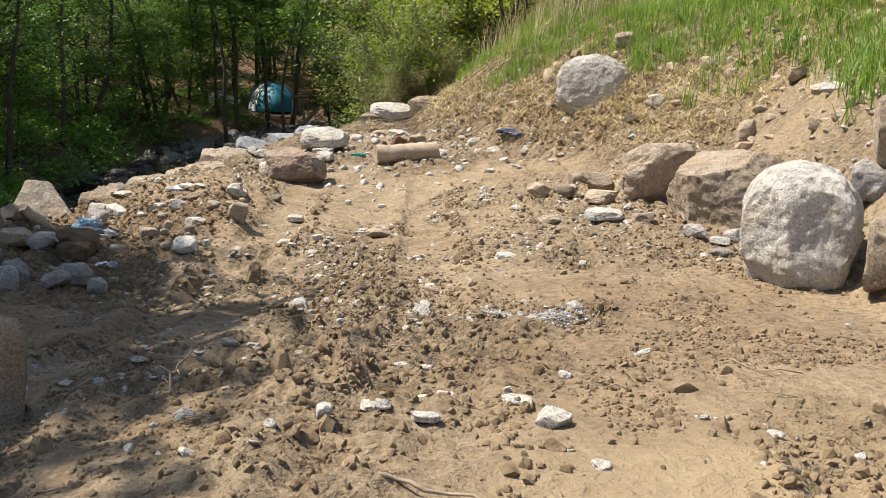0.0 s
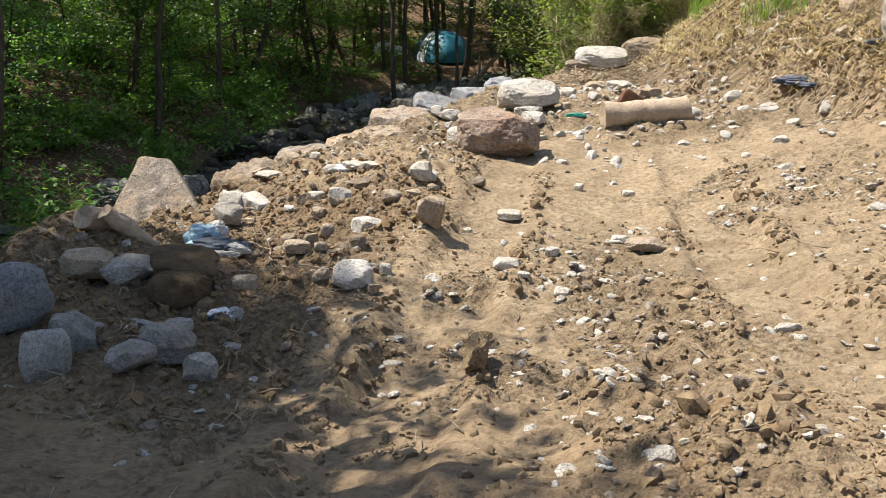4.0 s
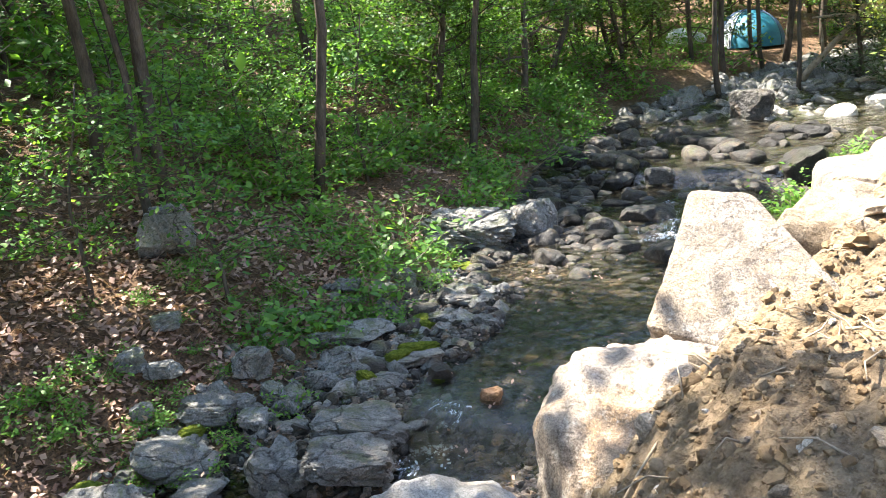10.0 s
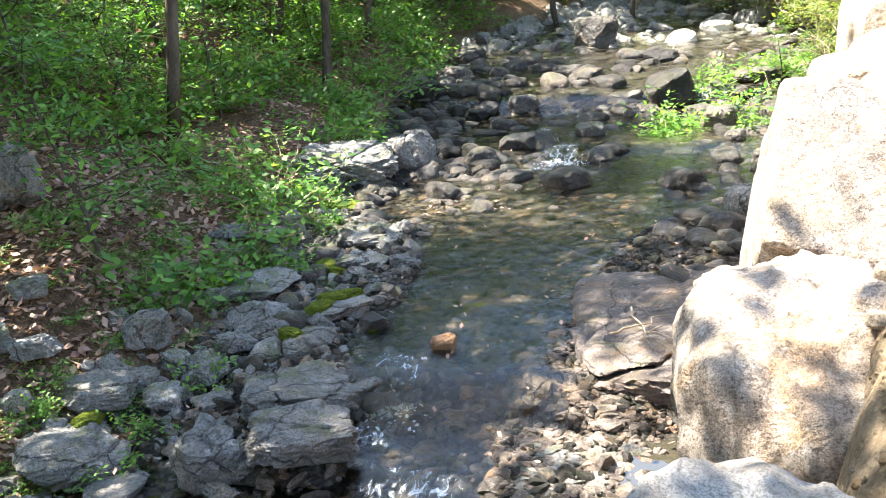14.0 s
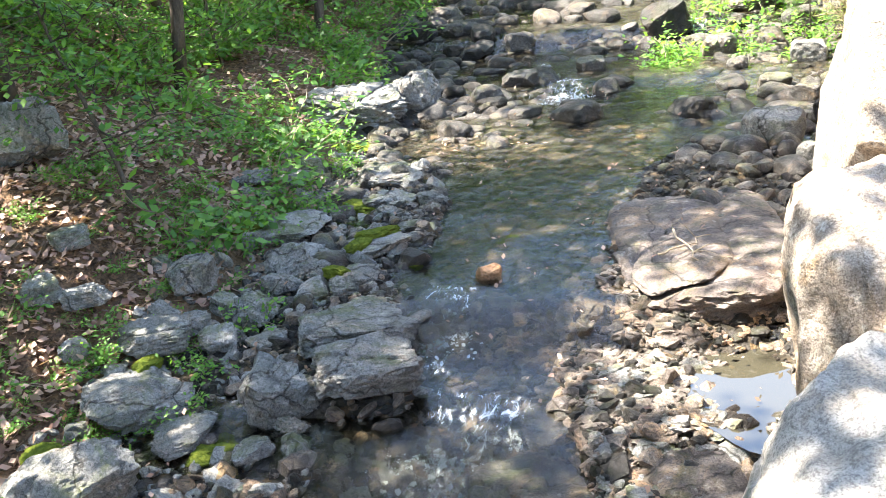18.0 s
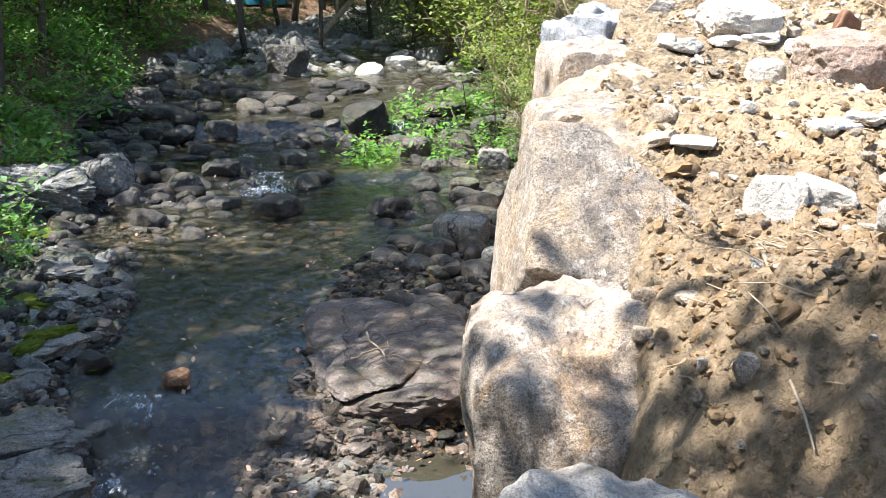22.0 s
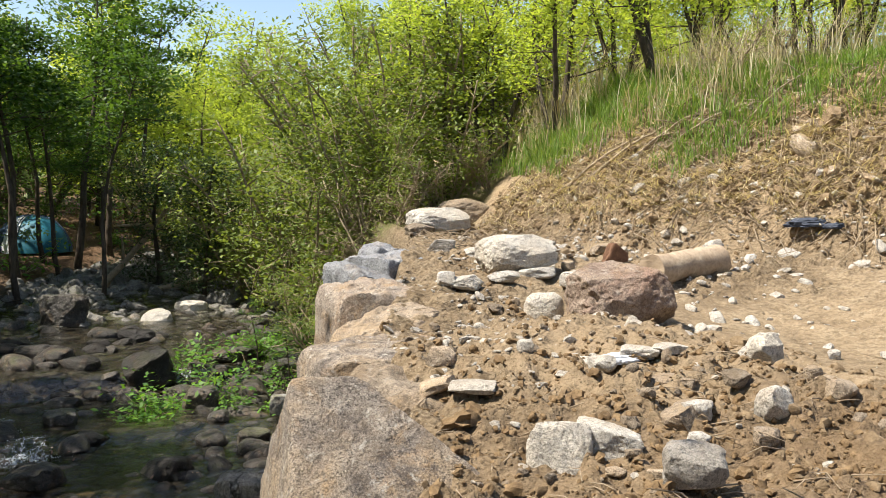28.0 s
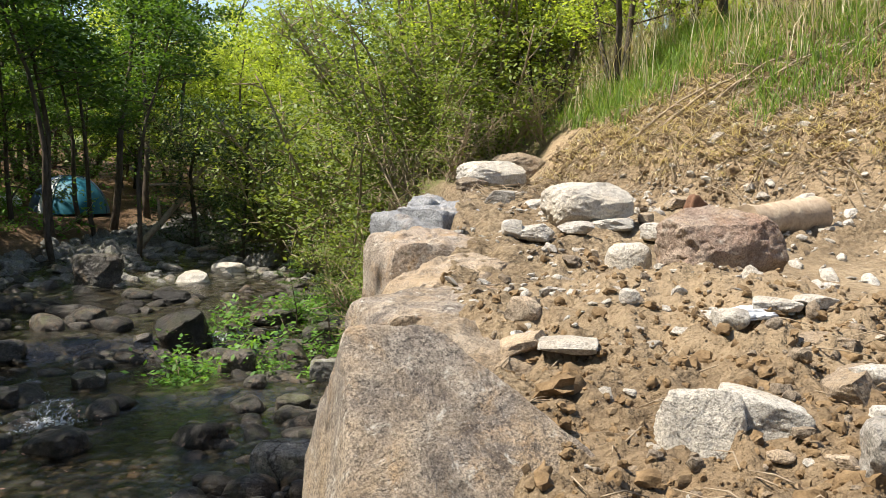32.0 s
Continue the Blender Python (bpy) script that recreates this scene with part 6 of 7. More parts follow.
boulder(-4.92, 12.96, 0.29, 0.22, 0.07, -30, 0, 0, M_WHITE, "broken pale slab piece over a hollow", 506, 2, 0.8, 7, name="stone", group="loose stones on the bank")
boulder(-4.91, 13.55, 0.20, 0.15, 0.14, -23, 0, 0, M_TAN, "tan rough stone half sunk in churned soil", 213, 2, 0.35, 7, name="stone", group="loose stones on the bank")
boulder(-3.83, 12.39, 0.06, 0.05, 0.05, -42, 0, 0, M_TAN, "tan rough stone half sunk in churned soil", 750, 2, 0.35, 7, name="stone", group="loose stones on the bank")
boulder(-4.59, 11.74, 0.08, 0.06, 0.04, -32, 0, 0, M_TAN, "tan rough stone half sunk in churned soil", 136, 2, 0.35, 7, name="stone", group="loose stones on the bank")
boulder(-4.69, 11.73, 0.10, 0.07, 0.05, -30, 0, 0, M_TAN, "tan rough stone half sunk in churned soil", 807, 2, 0.35, 7, name="stone", group="loose stones on the bank")
boulder(-4.52, 11.63, 0.12, 0.09, 0.05, -36, 0, 0, M_TAN, "tan rough stone half sunk in churned soil", 173, 2, 0.35, 7, name="stone", group="loose stones on the bank")
boulder(-5.11, 11.85, 0.06, 0.05, 0.04, -27, 0, 0, M_TAN, "tan rough stone half sunk in churned soil", 153, 2, 0.35, 7, name="stone", group="loose stones on the bank")
boulder(-1.75, 3.92, 0.30, 0.22, 0.62, 28, 0, 0, M_TAN, "tan boulder with a flat rusty face at the track side", 431, 2, 0.7, 7, name="boulder", group="loose stones on the bank")
boulder(0.83, 3.66, 0.15, 0.11, 0.08, -16, 0, 0, M_WHITE, "pale chipped stone on damp soil", 465, 2, 0.55, 7, name="stone", group="loose stones on the bank")
boulder(0.29, 3.63, 0.13, 0.09, 0.04, 6, 0, 0, M_WHITE, "pale chipped stone on damp soil", 636, 2, 0.55, 7, name="stone", group="loose stones on the bank")
boulder(0.03, 3.83, 0.10, 0.08, 0.04, 10, 0, 0, M_WHITE, "pale chipped stone on damp soil", 535, 2, 0.55, 7, name="stone", group="loose stones on the bank")
boulder(0.09, 3.75, 0.08, 0.06, 0.05, 3, 0, 0, M_WHITE, "pale chipped stone on damp soil", 500, 2, 0.55, 7, name="stone", group="loose stones on the bank")
boulder(0.10, 4.44, 0.09, 0.07, 0.05, 5, 0, 0, M_WHITE, "pale chipped stone on damp soil", 326, 2, 0.55, 7, name="stone", group="loose stones on the bank")
boulder(0.68, 3.87, 0.15, 0.11, 0.02, -9, 0, 0, M_WHITE, "pale chipped stone on damp soil", 299, 2, 0.55, 7, name="stone", group="loose stones on the bank")
boulder(0.93, 4.35, 0.07, 0.05, 0.04, -12, 0, 0, M_WHITE, "pale chipped stone on damp soil", 151, 2, 0.55, 7, name="stone", group="loose stones on the bank")
boulder(0.35, 4.08, 0.09, 0.07, 0.02, -8, 0, 0, M_WHITE, "pale chipped stone on damp soil", 842, 2, 0.55, 7, name="stone", group="loose stones on the bank")
boulder(0.25, 3.98, 0.08, 0.06, 0.04, 8, 0, 0, M_WHITE, "pale chipped stone on damp soil", 184, 2, 0.55, 7, name="stone", group="loose stones on the bank")
boulder(-0.12, 3.52, 0.07, 0.06, 0.07, 11, 0, 0, M_WHITE, "pale chipped stone on damp soil", 512, 2, 0.55, 7, name="stone", group="loose stones on the bank")
boulder(0.64, 4.06, 0.04, 0.03, 0.03, -2, 0, 0, M_WHITE, "pale chipped stone on damp soil", 185, 2, 0.55, 7, name="stone", group="loose stones on the bank")
boulder(0.22, 4.49, 0.09, 0.07, 0.05, -6, 0, 0, M_WHITE, "pale chipped stone on damp soil", 279, 2, 0.55, 7, name="stone", group="loose stones on the bank")


# ---- stones of the stream ----
boulder(-8.17, 30.39, 1.11, 0.83, 1.00, 3, 0, 0, M_STREAM, "dark wet rounded stream stone", 431, 4, cuts=4, group="stream stones")
boulder(-10.34, 26.35, 0.73, 0.55, 0.25, 6, 0, 0, M_STREAM, "dark wet rounded stream stone", 567, cuts=4, group="stream stones")
boulder(-9.21, 24.94, 0.58, 0.44, 0.41, 11, 0, 0, M_STREAM, "dark wet rounded stream stone", 653, cuts=4, group="stream stones")
boulder(-10.08, 24.61, 0.47, 0.35, 0.25, 6, 0, 0, M_STREAM, "dark wet rounded stream stone", 29, cuts=4, group="stream stones")
boulder(-9.59, 23.26, 0.62, 0.47, 0.24, 4, 0, 0, M_STREAM, "dark wet rounded stream stone", 601, cuts=4, group="stream stones")
boulder(-8.92, 22.18, 0.67, 0.50, 0.41, 6, 0, 0, M_STREAM, "dark wet rounded stream stone", 666, cuts=4, group="stream stones")
boulder(-7.80, 22.90, 0.50, 0.37, 0.42, -3, 0, 0, M_STREAM, "dark wet rounded stream stone", 778, cuts=4, group="stream stones")
boulder(-6.63, 28.36, 0.80, 0.60, 0.45, 1, 0, 0, M_STREAM, "dark wet rounded stream stone", 647, 4, cuts=4, group="stream stones")
boulder(-6.36, 25.03, 0.87, 0.65, 0.76, 1, 0, -15, M_STREAM, "dark tilted stone beside the small fall", 483, 4, cuts=4, group="stream stones")
boulder(-4.80, 25.93, 1.04, 0.78, 0.37, 0, 0, 0, M_STREAM, "broad flat dark stone in the stream", 170, 4, cuts=4, group="stream stones")
boulder(-4.77, 24.74, 0.63, 0.47, 0.25, -15, 0, 0, M_STREAM, "dark wet rounded stream stone", 137, cuts=4, group="stream stones")
boulder(-5.71, 23.39, 0.65, 0.49, 0.48, -12, 0, 0, M_STREAM, "dark wet rounded stream stone", 186, cuts=4, group="stream stones")
boulder(-3.94, 25.29, 0.51, 0.38, 0.29, -11, 0, 0, M_STREAM, "round grey stone at the wall foot", 562, cuts=4, group="stream stones")
boulder(-5.61, 18.13, 0.72, 0.54, 0.55, -16, 0, 0, M_OUTCROP, "grey-tan boulder at the foot of the wall", 477, box=0.12, cuts=4, group="stream stones")
boulder(-5.44, 16.93, 0.24, 0.18, 0.32, -13, 0, 0, M_OUTCROP, "rounded grey stone at the foot of the wall", 679, 2, box=0.12, cuts=4, name="stone", group="stream stones")
boulder(-5.14, 21.04, 0.48, 0.36, 0.32, -7, 0, 0, M_STREAM, "dark wet rounded stream stone", 605, cuts=4, group="stream stones")
boulder(-4.43, 22.39, 0.57, 0.43, 0.46, -15, 0, 0, M_OUTCROP, "dark wet rounded stream stone", 736, cuts=4, group="stream stones")
boulder(-10.38, 21.33, 0.54, 0.41, 0.63, 19, 0, 0, M_OUTCROP, "upright lichen-grey stone in the stream", 1, cuts=4, group="stream stones")
boulder(-11.13, 23.41, 0.43, 0.32, 0.32, 12, 0, 0, M_STREAM, "dark wet rounded stream stone", 286, cuts=4, name="stone", group="stream stones")
boulder(-7.37, 28.11, 0.57, 0.43, 0.37, 6, 0, 0, M_STREAM, "dark wet rounded stream stone", 888, cuts=4, group="stream stones")
boulder(-7.87, 28.02, 0.69, 0.52, 0.25, -4, 0, 0, M_STREAM, "dark wet rounded stream stone", 852, cuts=4, group="stream stones")
boulder(-9.03, 28.64, 0.58, 0.43, 0.28, 6, 0, 0, M_STREAM, "pale-topped stone in the stream", 37, cuts=4, group="stream stones")
boulder(-3.49, 24.91, 0.28, 0.21, 0.28, -11, 0, 0, M_STREAM, "dark wet rounded stream stone", 309, 2, cuts=4, name="stone", group="stream stones")
boulder(-6.34, 18.37, 0.35, 0.26, 0.21, -11, 0, 0, M_STREAM, "dark wet rounded stream stone", 559, cuts=4, name="stone", group="stream stones")
boulder(-4.91, 20.00, 0.40, 0.30, 0.39, -10, 0, 0, M_STREAM, "dark wet rounded stream stone", 595, cuts=4, name="stone", group="stream stones")
boulder(-4.83, 19.02, 0.34, 0.25, 0.33, -15, 0, 0, M_STREAM, "dark wet rounded stream stone", 361, cuts=4, name="stone", group="stream stones")
boulder(-6.29, 25.19, 0.44, 0.33, 0.26, 2, 0, 0, M_STREAM, "dark wet rounded stream stone", 430, cuts=4, name="stone", group="stream stones")
boulder(-7.12, 25.10, 0.33, 0.25, 0.33, -2, 0, 0, M_STREAM, "dark wet rounded stream stone", 578, cuts=4, name="stone", group="stream stones")
boulder(-8.15, 25.41, 0.66, 0.49, 0.30, 5, 0, 0, M_STREAM, "dark wet rounded stream stone", 379, cuts=4, group="stream stones")
boulder(-10.45, 23.78, 0.49, 0.37, 0.16, 11, 0, 0, M_STREAM, "dark wet rounded stream stone", 161, cuts=4, group="stream stones")
boulder(-9.30, 20.59, 0.20, 0.15, 0.24, 11, 0, 0, M_STREAM, "dark wet rounded stream stone", 578, 2, cuts=4, name="stone", group="stream stones")
boulder(-7.96, 20.23, 0.55, 0.42, 0.26, 3, 0, 0, M_STREAM, "flat wet stone breaking the water", 204, cuts=4, group="stream stones")
boulder(-7.51, 19.62, 0.46, 0.34, 0.17, 9, 0, 0, M_STREAM, "flat wet stone breaking the water", 624, cuts=4, group="stream stones")
boulder(-11.28, 20.05, 1.70, 1.27, 0.60, 12, 0, 0, M_OUTCROP, "blocky grey outcrop below the ferns", 841, 4, box=0.5, cuts=6, cracks=5, rough=0.13, name="outcrop", group="rock outcrop by the stream")
boulder(-10.34, 20.99, 0.52, 0.39, 0.71, 20, 0, 0, M_OUTCROP, "upright grey stone at the bank", 1, box=0.5, cuts=6, cracks=5, rough=0.13, name="outcrop", group="rock outcrop by the stream")
boulder(-13.18, 15.41, 0.76, 0.57, 0.74, 44, 0, 0, M_OUTCROP, "mossy boulder leaning on a tree", 611, 4, box=0.3, cuts=5, cracks=5, rough=0.13, name="outcrop", group="rock outcrop by the stream")
boulder(-8.48, 14.61, 0.24, 0.18, 0.25, 7, 0, 0, M_RUST, "orange stained stone under running water", 159, 2, box=0.5, cuts=6, cracks=5, rough=0.13, name="stone", group="rock outcrop by the stream")

boulder(-11.31, 20.01, 1.87, 1.50, 0.45, 18, 0, 0, M_OUTCROP, "broad pale outcrop slab below the ferns", 383, 3, 0.45, 6, name="outcrop", group="rock outcrop by the stream", cracks=3, rough=0.11)
boulder(-11.38, 16.50, 0.54, 0.43, 0.12, 22, 0, 0, M_OUTCROP, "pale flat stone at the water", 191, 3, 0.45, 6, name="outcrop", group="rock outcrop by the stream", cracks=3, rough=0.11)
boulder(-11.09, 17.05, 0.50, 0.40, 0.16, 29, 0, 0, M_OUTCROP, "cracked pale bedrock block with moss", 7, 3, 0.45, 6, name="outcrop", group="rock outcrop by the stream", cracks=3, rough=0.11)
boulder(-9.95, 17.25, 0.78, 0.62, 0.16, 14, 0, 0, M_OUTCROP, "white flat stone at the water's edge", 475, 3, 0.45, 6, name="outcrop", group="rock outcrop by the stream", cracks=3, rough=0.11)
boulder(-9.89, 16.56, 0.51, 0.41, 0.21, 24, 0, 0, M_OUTCROP, "pale tapering stone beside moss", 83, 3, 0.45, 6, name="outcrop", group="rock outcrop by the stream", cracks=3, rough=0.11)
boulder(-10.69, 15.75, 0.88, 0.71, 0.19, 21, 0, 0, M_OUTCROP, "light outcrop with yellow moss", 632, 3, 0.45, 6, name="outcrop", group="rock outcrop by the stream", cracks=3, rough=0.11)
boulder(-11.00, 14.15, 0.46, 0.37, 0.37, 34, 0, 0, M_OUTCROP, "fractured grey bedrock block at the water's edge", 746, 3, 0.45, 6, name="outcrop", group="rock outcrop by the stream", cracks=3, rough=0.11)
boulder(-11.98, 13.99, 0.35, 0.28, 0.18, 36, 0, 0, M_OUTCROP, "fractured grey bedrock block at the water's edge", 721, 3, 0.45, 6, name="outcrop", group="rock outcrop by the stream", cracks=3, rough=0.11)
boulder(-11.97, 13.42, 0.33, 0.27, 0.23, 47, 0, 0, M_OUTCROP, "fractured grey bedrock block at the water's edge", 743, 3, 0.45, 6, name="outcrop", group="rock outcrop by the stream", cracks=3, rough=0.11)
boulder(-11.67, 13.57, 0.42, 0.34, 0.20, 37, 0, 0, M_OUTCROP, "fractured grey bedrock block at the water's edge", 173, 3, 0.45, 6, name="outcrop", group="rock outcrop by the stream", cracks=3, rough=0.11)
boulder(-11.56, 13.10, 0.24, 0.19, 0.17, 35, 0, 0, M_OUTCROP, "fractured grey bedrock block at the water's edge", 114, 2, 0.45, 6, name="outcrop", group="rock outcrop by the stream", cracks=3, rough=0.11)
boulder(-9.65, 14.49, 0.47, 0.38, 0.20, 15, 0, 0, M_OUTCROP, "rounded mossy bedrock above the small fall", 893, 3, 0.45, 6, name="outcrop", group="rock outcrop by the stream", cracks=3, rough=0.11)
boulder(-9.66, 15.24, 0.69, 0.55, 0.14, 26, 0, 0, M_OUTCROP, "low wet bedrock with moss", 605, 3, 0.45, 6, name="outcrop", group="rock outcrop by the stream", cracks=3, rough=0.11)
boulder(-9.45, 13.76, 0.99, 0.79, 0.31, 14, 0, 0, M_OUTCROP, "big fractured block beside the small fall", 705, 3, 0.45, 6, name="outcrop", group="rock outcrop by the stream", cracks=3, rough=0.11)
boulder(-9.19, 13.11, 0.82, 0.65, 0.37, 19, 0, 0, M_OUTCROP, "big cracked lower block beside the pool", 765, 3, 0.45, 6, name="outcrop", group="rock outcrop by the stream", cracks=3, rough=0.11)
boulder(-9.87, 12.88, 0.50, 0.40, 0.43, 34, 0, 0, M_OUTCROP, "cracked pale bedrock block with moss", 299, 3, 0.45, 6, name="outcrop", group="rock outcrop by the stream", cracks=3, rough=0.11)
boulder(-11.07, 13.44, 0.66, 0.53, 0.25, 30, 0, 0, M_OUTCROP, "cracked pale bedrock block with moss", 230, 3, 0.45, 6, name="outcrop", group="rock outcrop by the stream", cracks=3, rough=0.11)
boulder(-10.96, 12.86, 0.82, 0.66, 0.36, 40, 0, 0, M_OUTCROP, "pale cracked bedrock block in a sun patch", 432, 3, 0.45, 6, name="outcrop", group="rock outcrop by the stream", cracks=3, rough=0.11)
boulder(-10.96, 11.88, 0.84, 0.67, 0.50, 49, 0, 0, M_OUTCROP, "rugged grey bedrock with moss", 792, 3, 0.45, 6, name="outcrop", group="rock outcrop by the stream", cracks=3, rough=0.11)
boulder(-10.87, 13.73, 0.33, 0.27, 0.20, 28, 0, 0, M_OUTCROP, "fractured grey bedrock block at the water's edge", 215, 3, 0.45, 6, name="outcrop", group="rock outcrop by the stream", cracks=3, rough=0.11)
boulder(-10.57, 13.54, 0.32, 0.26, 0.20, 29, 0, 0, M_OUTCROP, "fractured grey bedrock block at the water's edge", 350, 3, 0.45, 6, name="outcrop", group="rock outcrop by the stream", cracks=3, rough=0.11)
boulder(-10.21, 13.70, 0.37, 0.30, 0.10, 32, 0, 0, M_OUTCROP, "fractured grey bedrock block at the water's edge", 205, 3, 0.45, 6, name="outcrop", group="rock outcrop by the stream", cracks=3, rough=0.11)
boulder(-10.47, 12.60, 0.53, 0.42, 0.14, 38, 0, 0, M_OUTCROP, "fractured grey bedrock block at the water's edge", 6, 3, 0.45, 6, name="outcrop", group="rock outcrop by the stream", cracks=3, rough=0.11)
boulder(-10.41, 20.77, 0.63, 0.51, 0.69, 20, 0, 0, M_OUTCROP, "upright lichen-grey stone in the stream", 57, 3, 0.45, 6, name="outcrop", group="rock outcrop by the stream", cracks=3, rough=0.11)
boulder(-9.91, 12.45, 0.32, 0.25, 0.20, 37, 0, 0, M_OUTCROP, "cracked pale bedrock block with moss", 867, 3, 0.45, 6, name="outcrop", group="rock outcrop by the stream", cracks=3, rough=0.11)
boulder(-11.47, 11.64, 0.42, 0.33, 0.24, 48, 0, 0, M_OUTCROP, "fractured grey bedrock block at the water's edge", 25, 3, 0.45, 6, name="outcrop", group="rock outcrop by the stream", cracks=3, rough=0.11)

# ---- stream rock and falling water ----
boulder(-6.65, 15.1, 1.65, 2.7, 0.52, 8, 0, 0, M_BED, "broad cracked flat bedrock beside the pool", 61, 5, 0.35, 2, 0.05, z=-2.95, name="outcrop", group="rock outcrop by the stream", cracks=3)
boulder(-7.55, 13.1, 1.0, 1.3, 0.42, -12, 0, 0, M_STREAM, "low dark wet bedrock between the falls", 62, 5, 0.4, 3, 0.1, z=-3.33, name="outcrop", group="rock outcrop by the stream", cracks=6)
boulder(-7.9, 12.1, 0.8, 1.0, 0.4, 25, 0, 0, M_STREAM, "dark wet bedrock step under the fall", 63, 5, 0.4, 3, 0.1, z=-3.45, name="outcrop", group="rock outcrop by the stream", cracks=5)
boulder(-6.9, 12.0, 0.7, 0.9, 0.3, 15, 0, 0, M_BED, "low pale bedrock by the wall foot", 64, 5, 0.4, 3, 0.1, z=-3.22, name="outcrop", group="rock outcrop by the stream", cracks=4)
rng = np.random.RandomState(33)
for k in range(18):
    x, y = rng.uniform(-11.2, -9.3), rng.uniform(11.2, 17.6)
    w = rng.uniform(0.22, 0.5)
    boulder(x, y, w, w * rng.uniform(0.6, 1.1), w * rng.uniform(0.4, 0.75), rng.uniform(-40, 40), rng.normal(0, 8), rng.normal(0, 8), M_OUTCROP, "cracked grey bedrock block at the water's edge", 200 + k, 3, 0.45, 5, 0.16, 0.35, name="outcrop", group="rock outcrop by the stream", cracks=3)

pa = np.linspace(0, 2 * np.pi, 40, endpoint=False)
pr = 1 + 0.22 * fbm(np.cos(pa) * 1.4, np.sin(pa) * 1.4, 0, 5, 3)
PZ = -2.885
boulder(-4.78, 8.52, 0.27, 0.16, 0.25, 30, 0, -12, M_TAN, "angular sunlit tan stone behind a blue-grey boulder", 708, 3, 0.6, 7, sink=0.05, name="stone", group="loose stones on the bank")
boulder(-4.52, 8.32, 0.66, 0.36, 0.40, 52, 0, -14, M_BLUE, "long blue-grey boulder lying on the soil bank", 760, 4, 0.15, 2, group="loose stones on the bank")
pv = [(-6.42, 13.3, PZ)] + [(-6.42 + 0.55 * r * math.cos(a), 13.3 + 0.95 * r * math.sin(a), PZ) for a, r in zip(pa, pr)]
pool = new("puddle", mesh_from("puddle", pv, [[0, 1 + k, 1 + (k + 1) % 40] for k in range(40)], M_STILL))
tagged(pool, "still puddle mirroring the sky at the wall foot", "puddle", kind="structure")


def fall(x, y, z0, z1, w, run, turn, label, seed):
    """A small cascade: a bulging, broken sheet of white water in strands, with splashes at its foot."""
    rr = np.random.RandomState(seed)
    ob = thing("waterfall", label, "waterfall", (x, y, 0))
    ob.matrix_basis = pose(x, y, 0, 0, 0, turn)
    n, m = 22, 14

    def sheet(y0, y1, za, zb, wide, power, lift):
        v, f = [], []
        for i in range(m + 1):
            t = i / m
            for k in range(n + 1):
                u = k / n - 0.5
                edge = 1 + 0.25 * float(vnoise(t * 4 + seed, k * 0.3, 0, 3))
                v.append((u * wide * edge, y0 + (y1 - y0) * t + 0.03 * float(vnoise(u * 9, t * 5, seed, 4)), za + (zb - za) * t ** power + lift * float(vnoise(u * 12, t * 9, seed, 6))))
        for i in range(m):
            for k in range(n):
                q = i * (n + 1) + k
                f.append([q, q + 1, q + n + 2, q + n + 1])
        return v, f
    part("water_sheet", mesh_from("water_sheet", *sheet(0.06, -run, z0 + 0.015, z1 + 0.02, w, 1.7, 0.02), M_STREAK), ob)
    part("foam", mesh_from("foam", *sheet(-run + 0.05, -run - 0.55, z1 + 0.02, z1 + 0.012, w * 1.25, 1.0, 0.015), M_STREAK), ob)
    drops = [(np.array([rr.normal(0, w * 0.42), -run - abs(rr.normal(0, 0.16)), z1 + abs(rr.normal(0, 0.02))])) for _ in range(160)]
    sp = scatter("splash", CRUMBS, drops, rr.gamma(2, 0.009, 160) + 0.006, M_FOAM, seed, (0.3, 0.7))
    sp.parent = ob
    tagged(sp, kind="stuff")
    return ob


fall(-8.75, 14.25, -2.66, -2.92, 0.42, 0.35, -10, "small white cascade between grey bedrock blocks", 1)
fall(-8.35, 12.95, -2.92, -3.2, 0.75, 0.42, -12, "broken white cascade below the bedrock step", 2)
fall(-8.15, 21.75, -2.44, -2.60, 0.55, 0.45, -5, "white riffle between dark cobbles", 3)
fall(-5.9, 25.05, -2.12, -2.46, 0.30, 0.22, 0, "narrow white fall between two dark stones", 4)
fall(-8.6, 23.0, -2.40, -2.52, 0.22, 0.35, 10, "small white riffle between cobbles", 5)

# ---- moss cushions on the stream rock ----
def rock_top(x, y):
    """The height of whatever stone or ground lies under the sky at this spot."""
    top = float(land(x, y))
    for ob in bpy.data.objects:
        if ob.name.startswith("outcrop") and math.hypot(ob.matrix_basis.translation.x - x, ob.matrix_basis.translation.y - y) < 1.3:
            hit, place, _, _ = ob.ray_cast(ob.matrix_basis.inverted() @ Vector((x, y, 1.0)), ob.matrix_basis.inverted().to_3x3() @ Vector((0, 0, -1)))
            if hit:
                top = max(top, (ob.matrix_basis @ place).z)
    return top


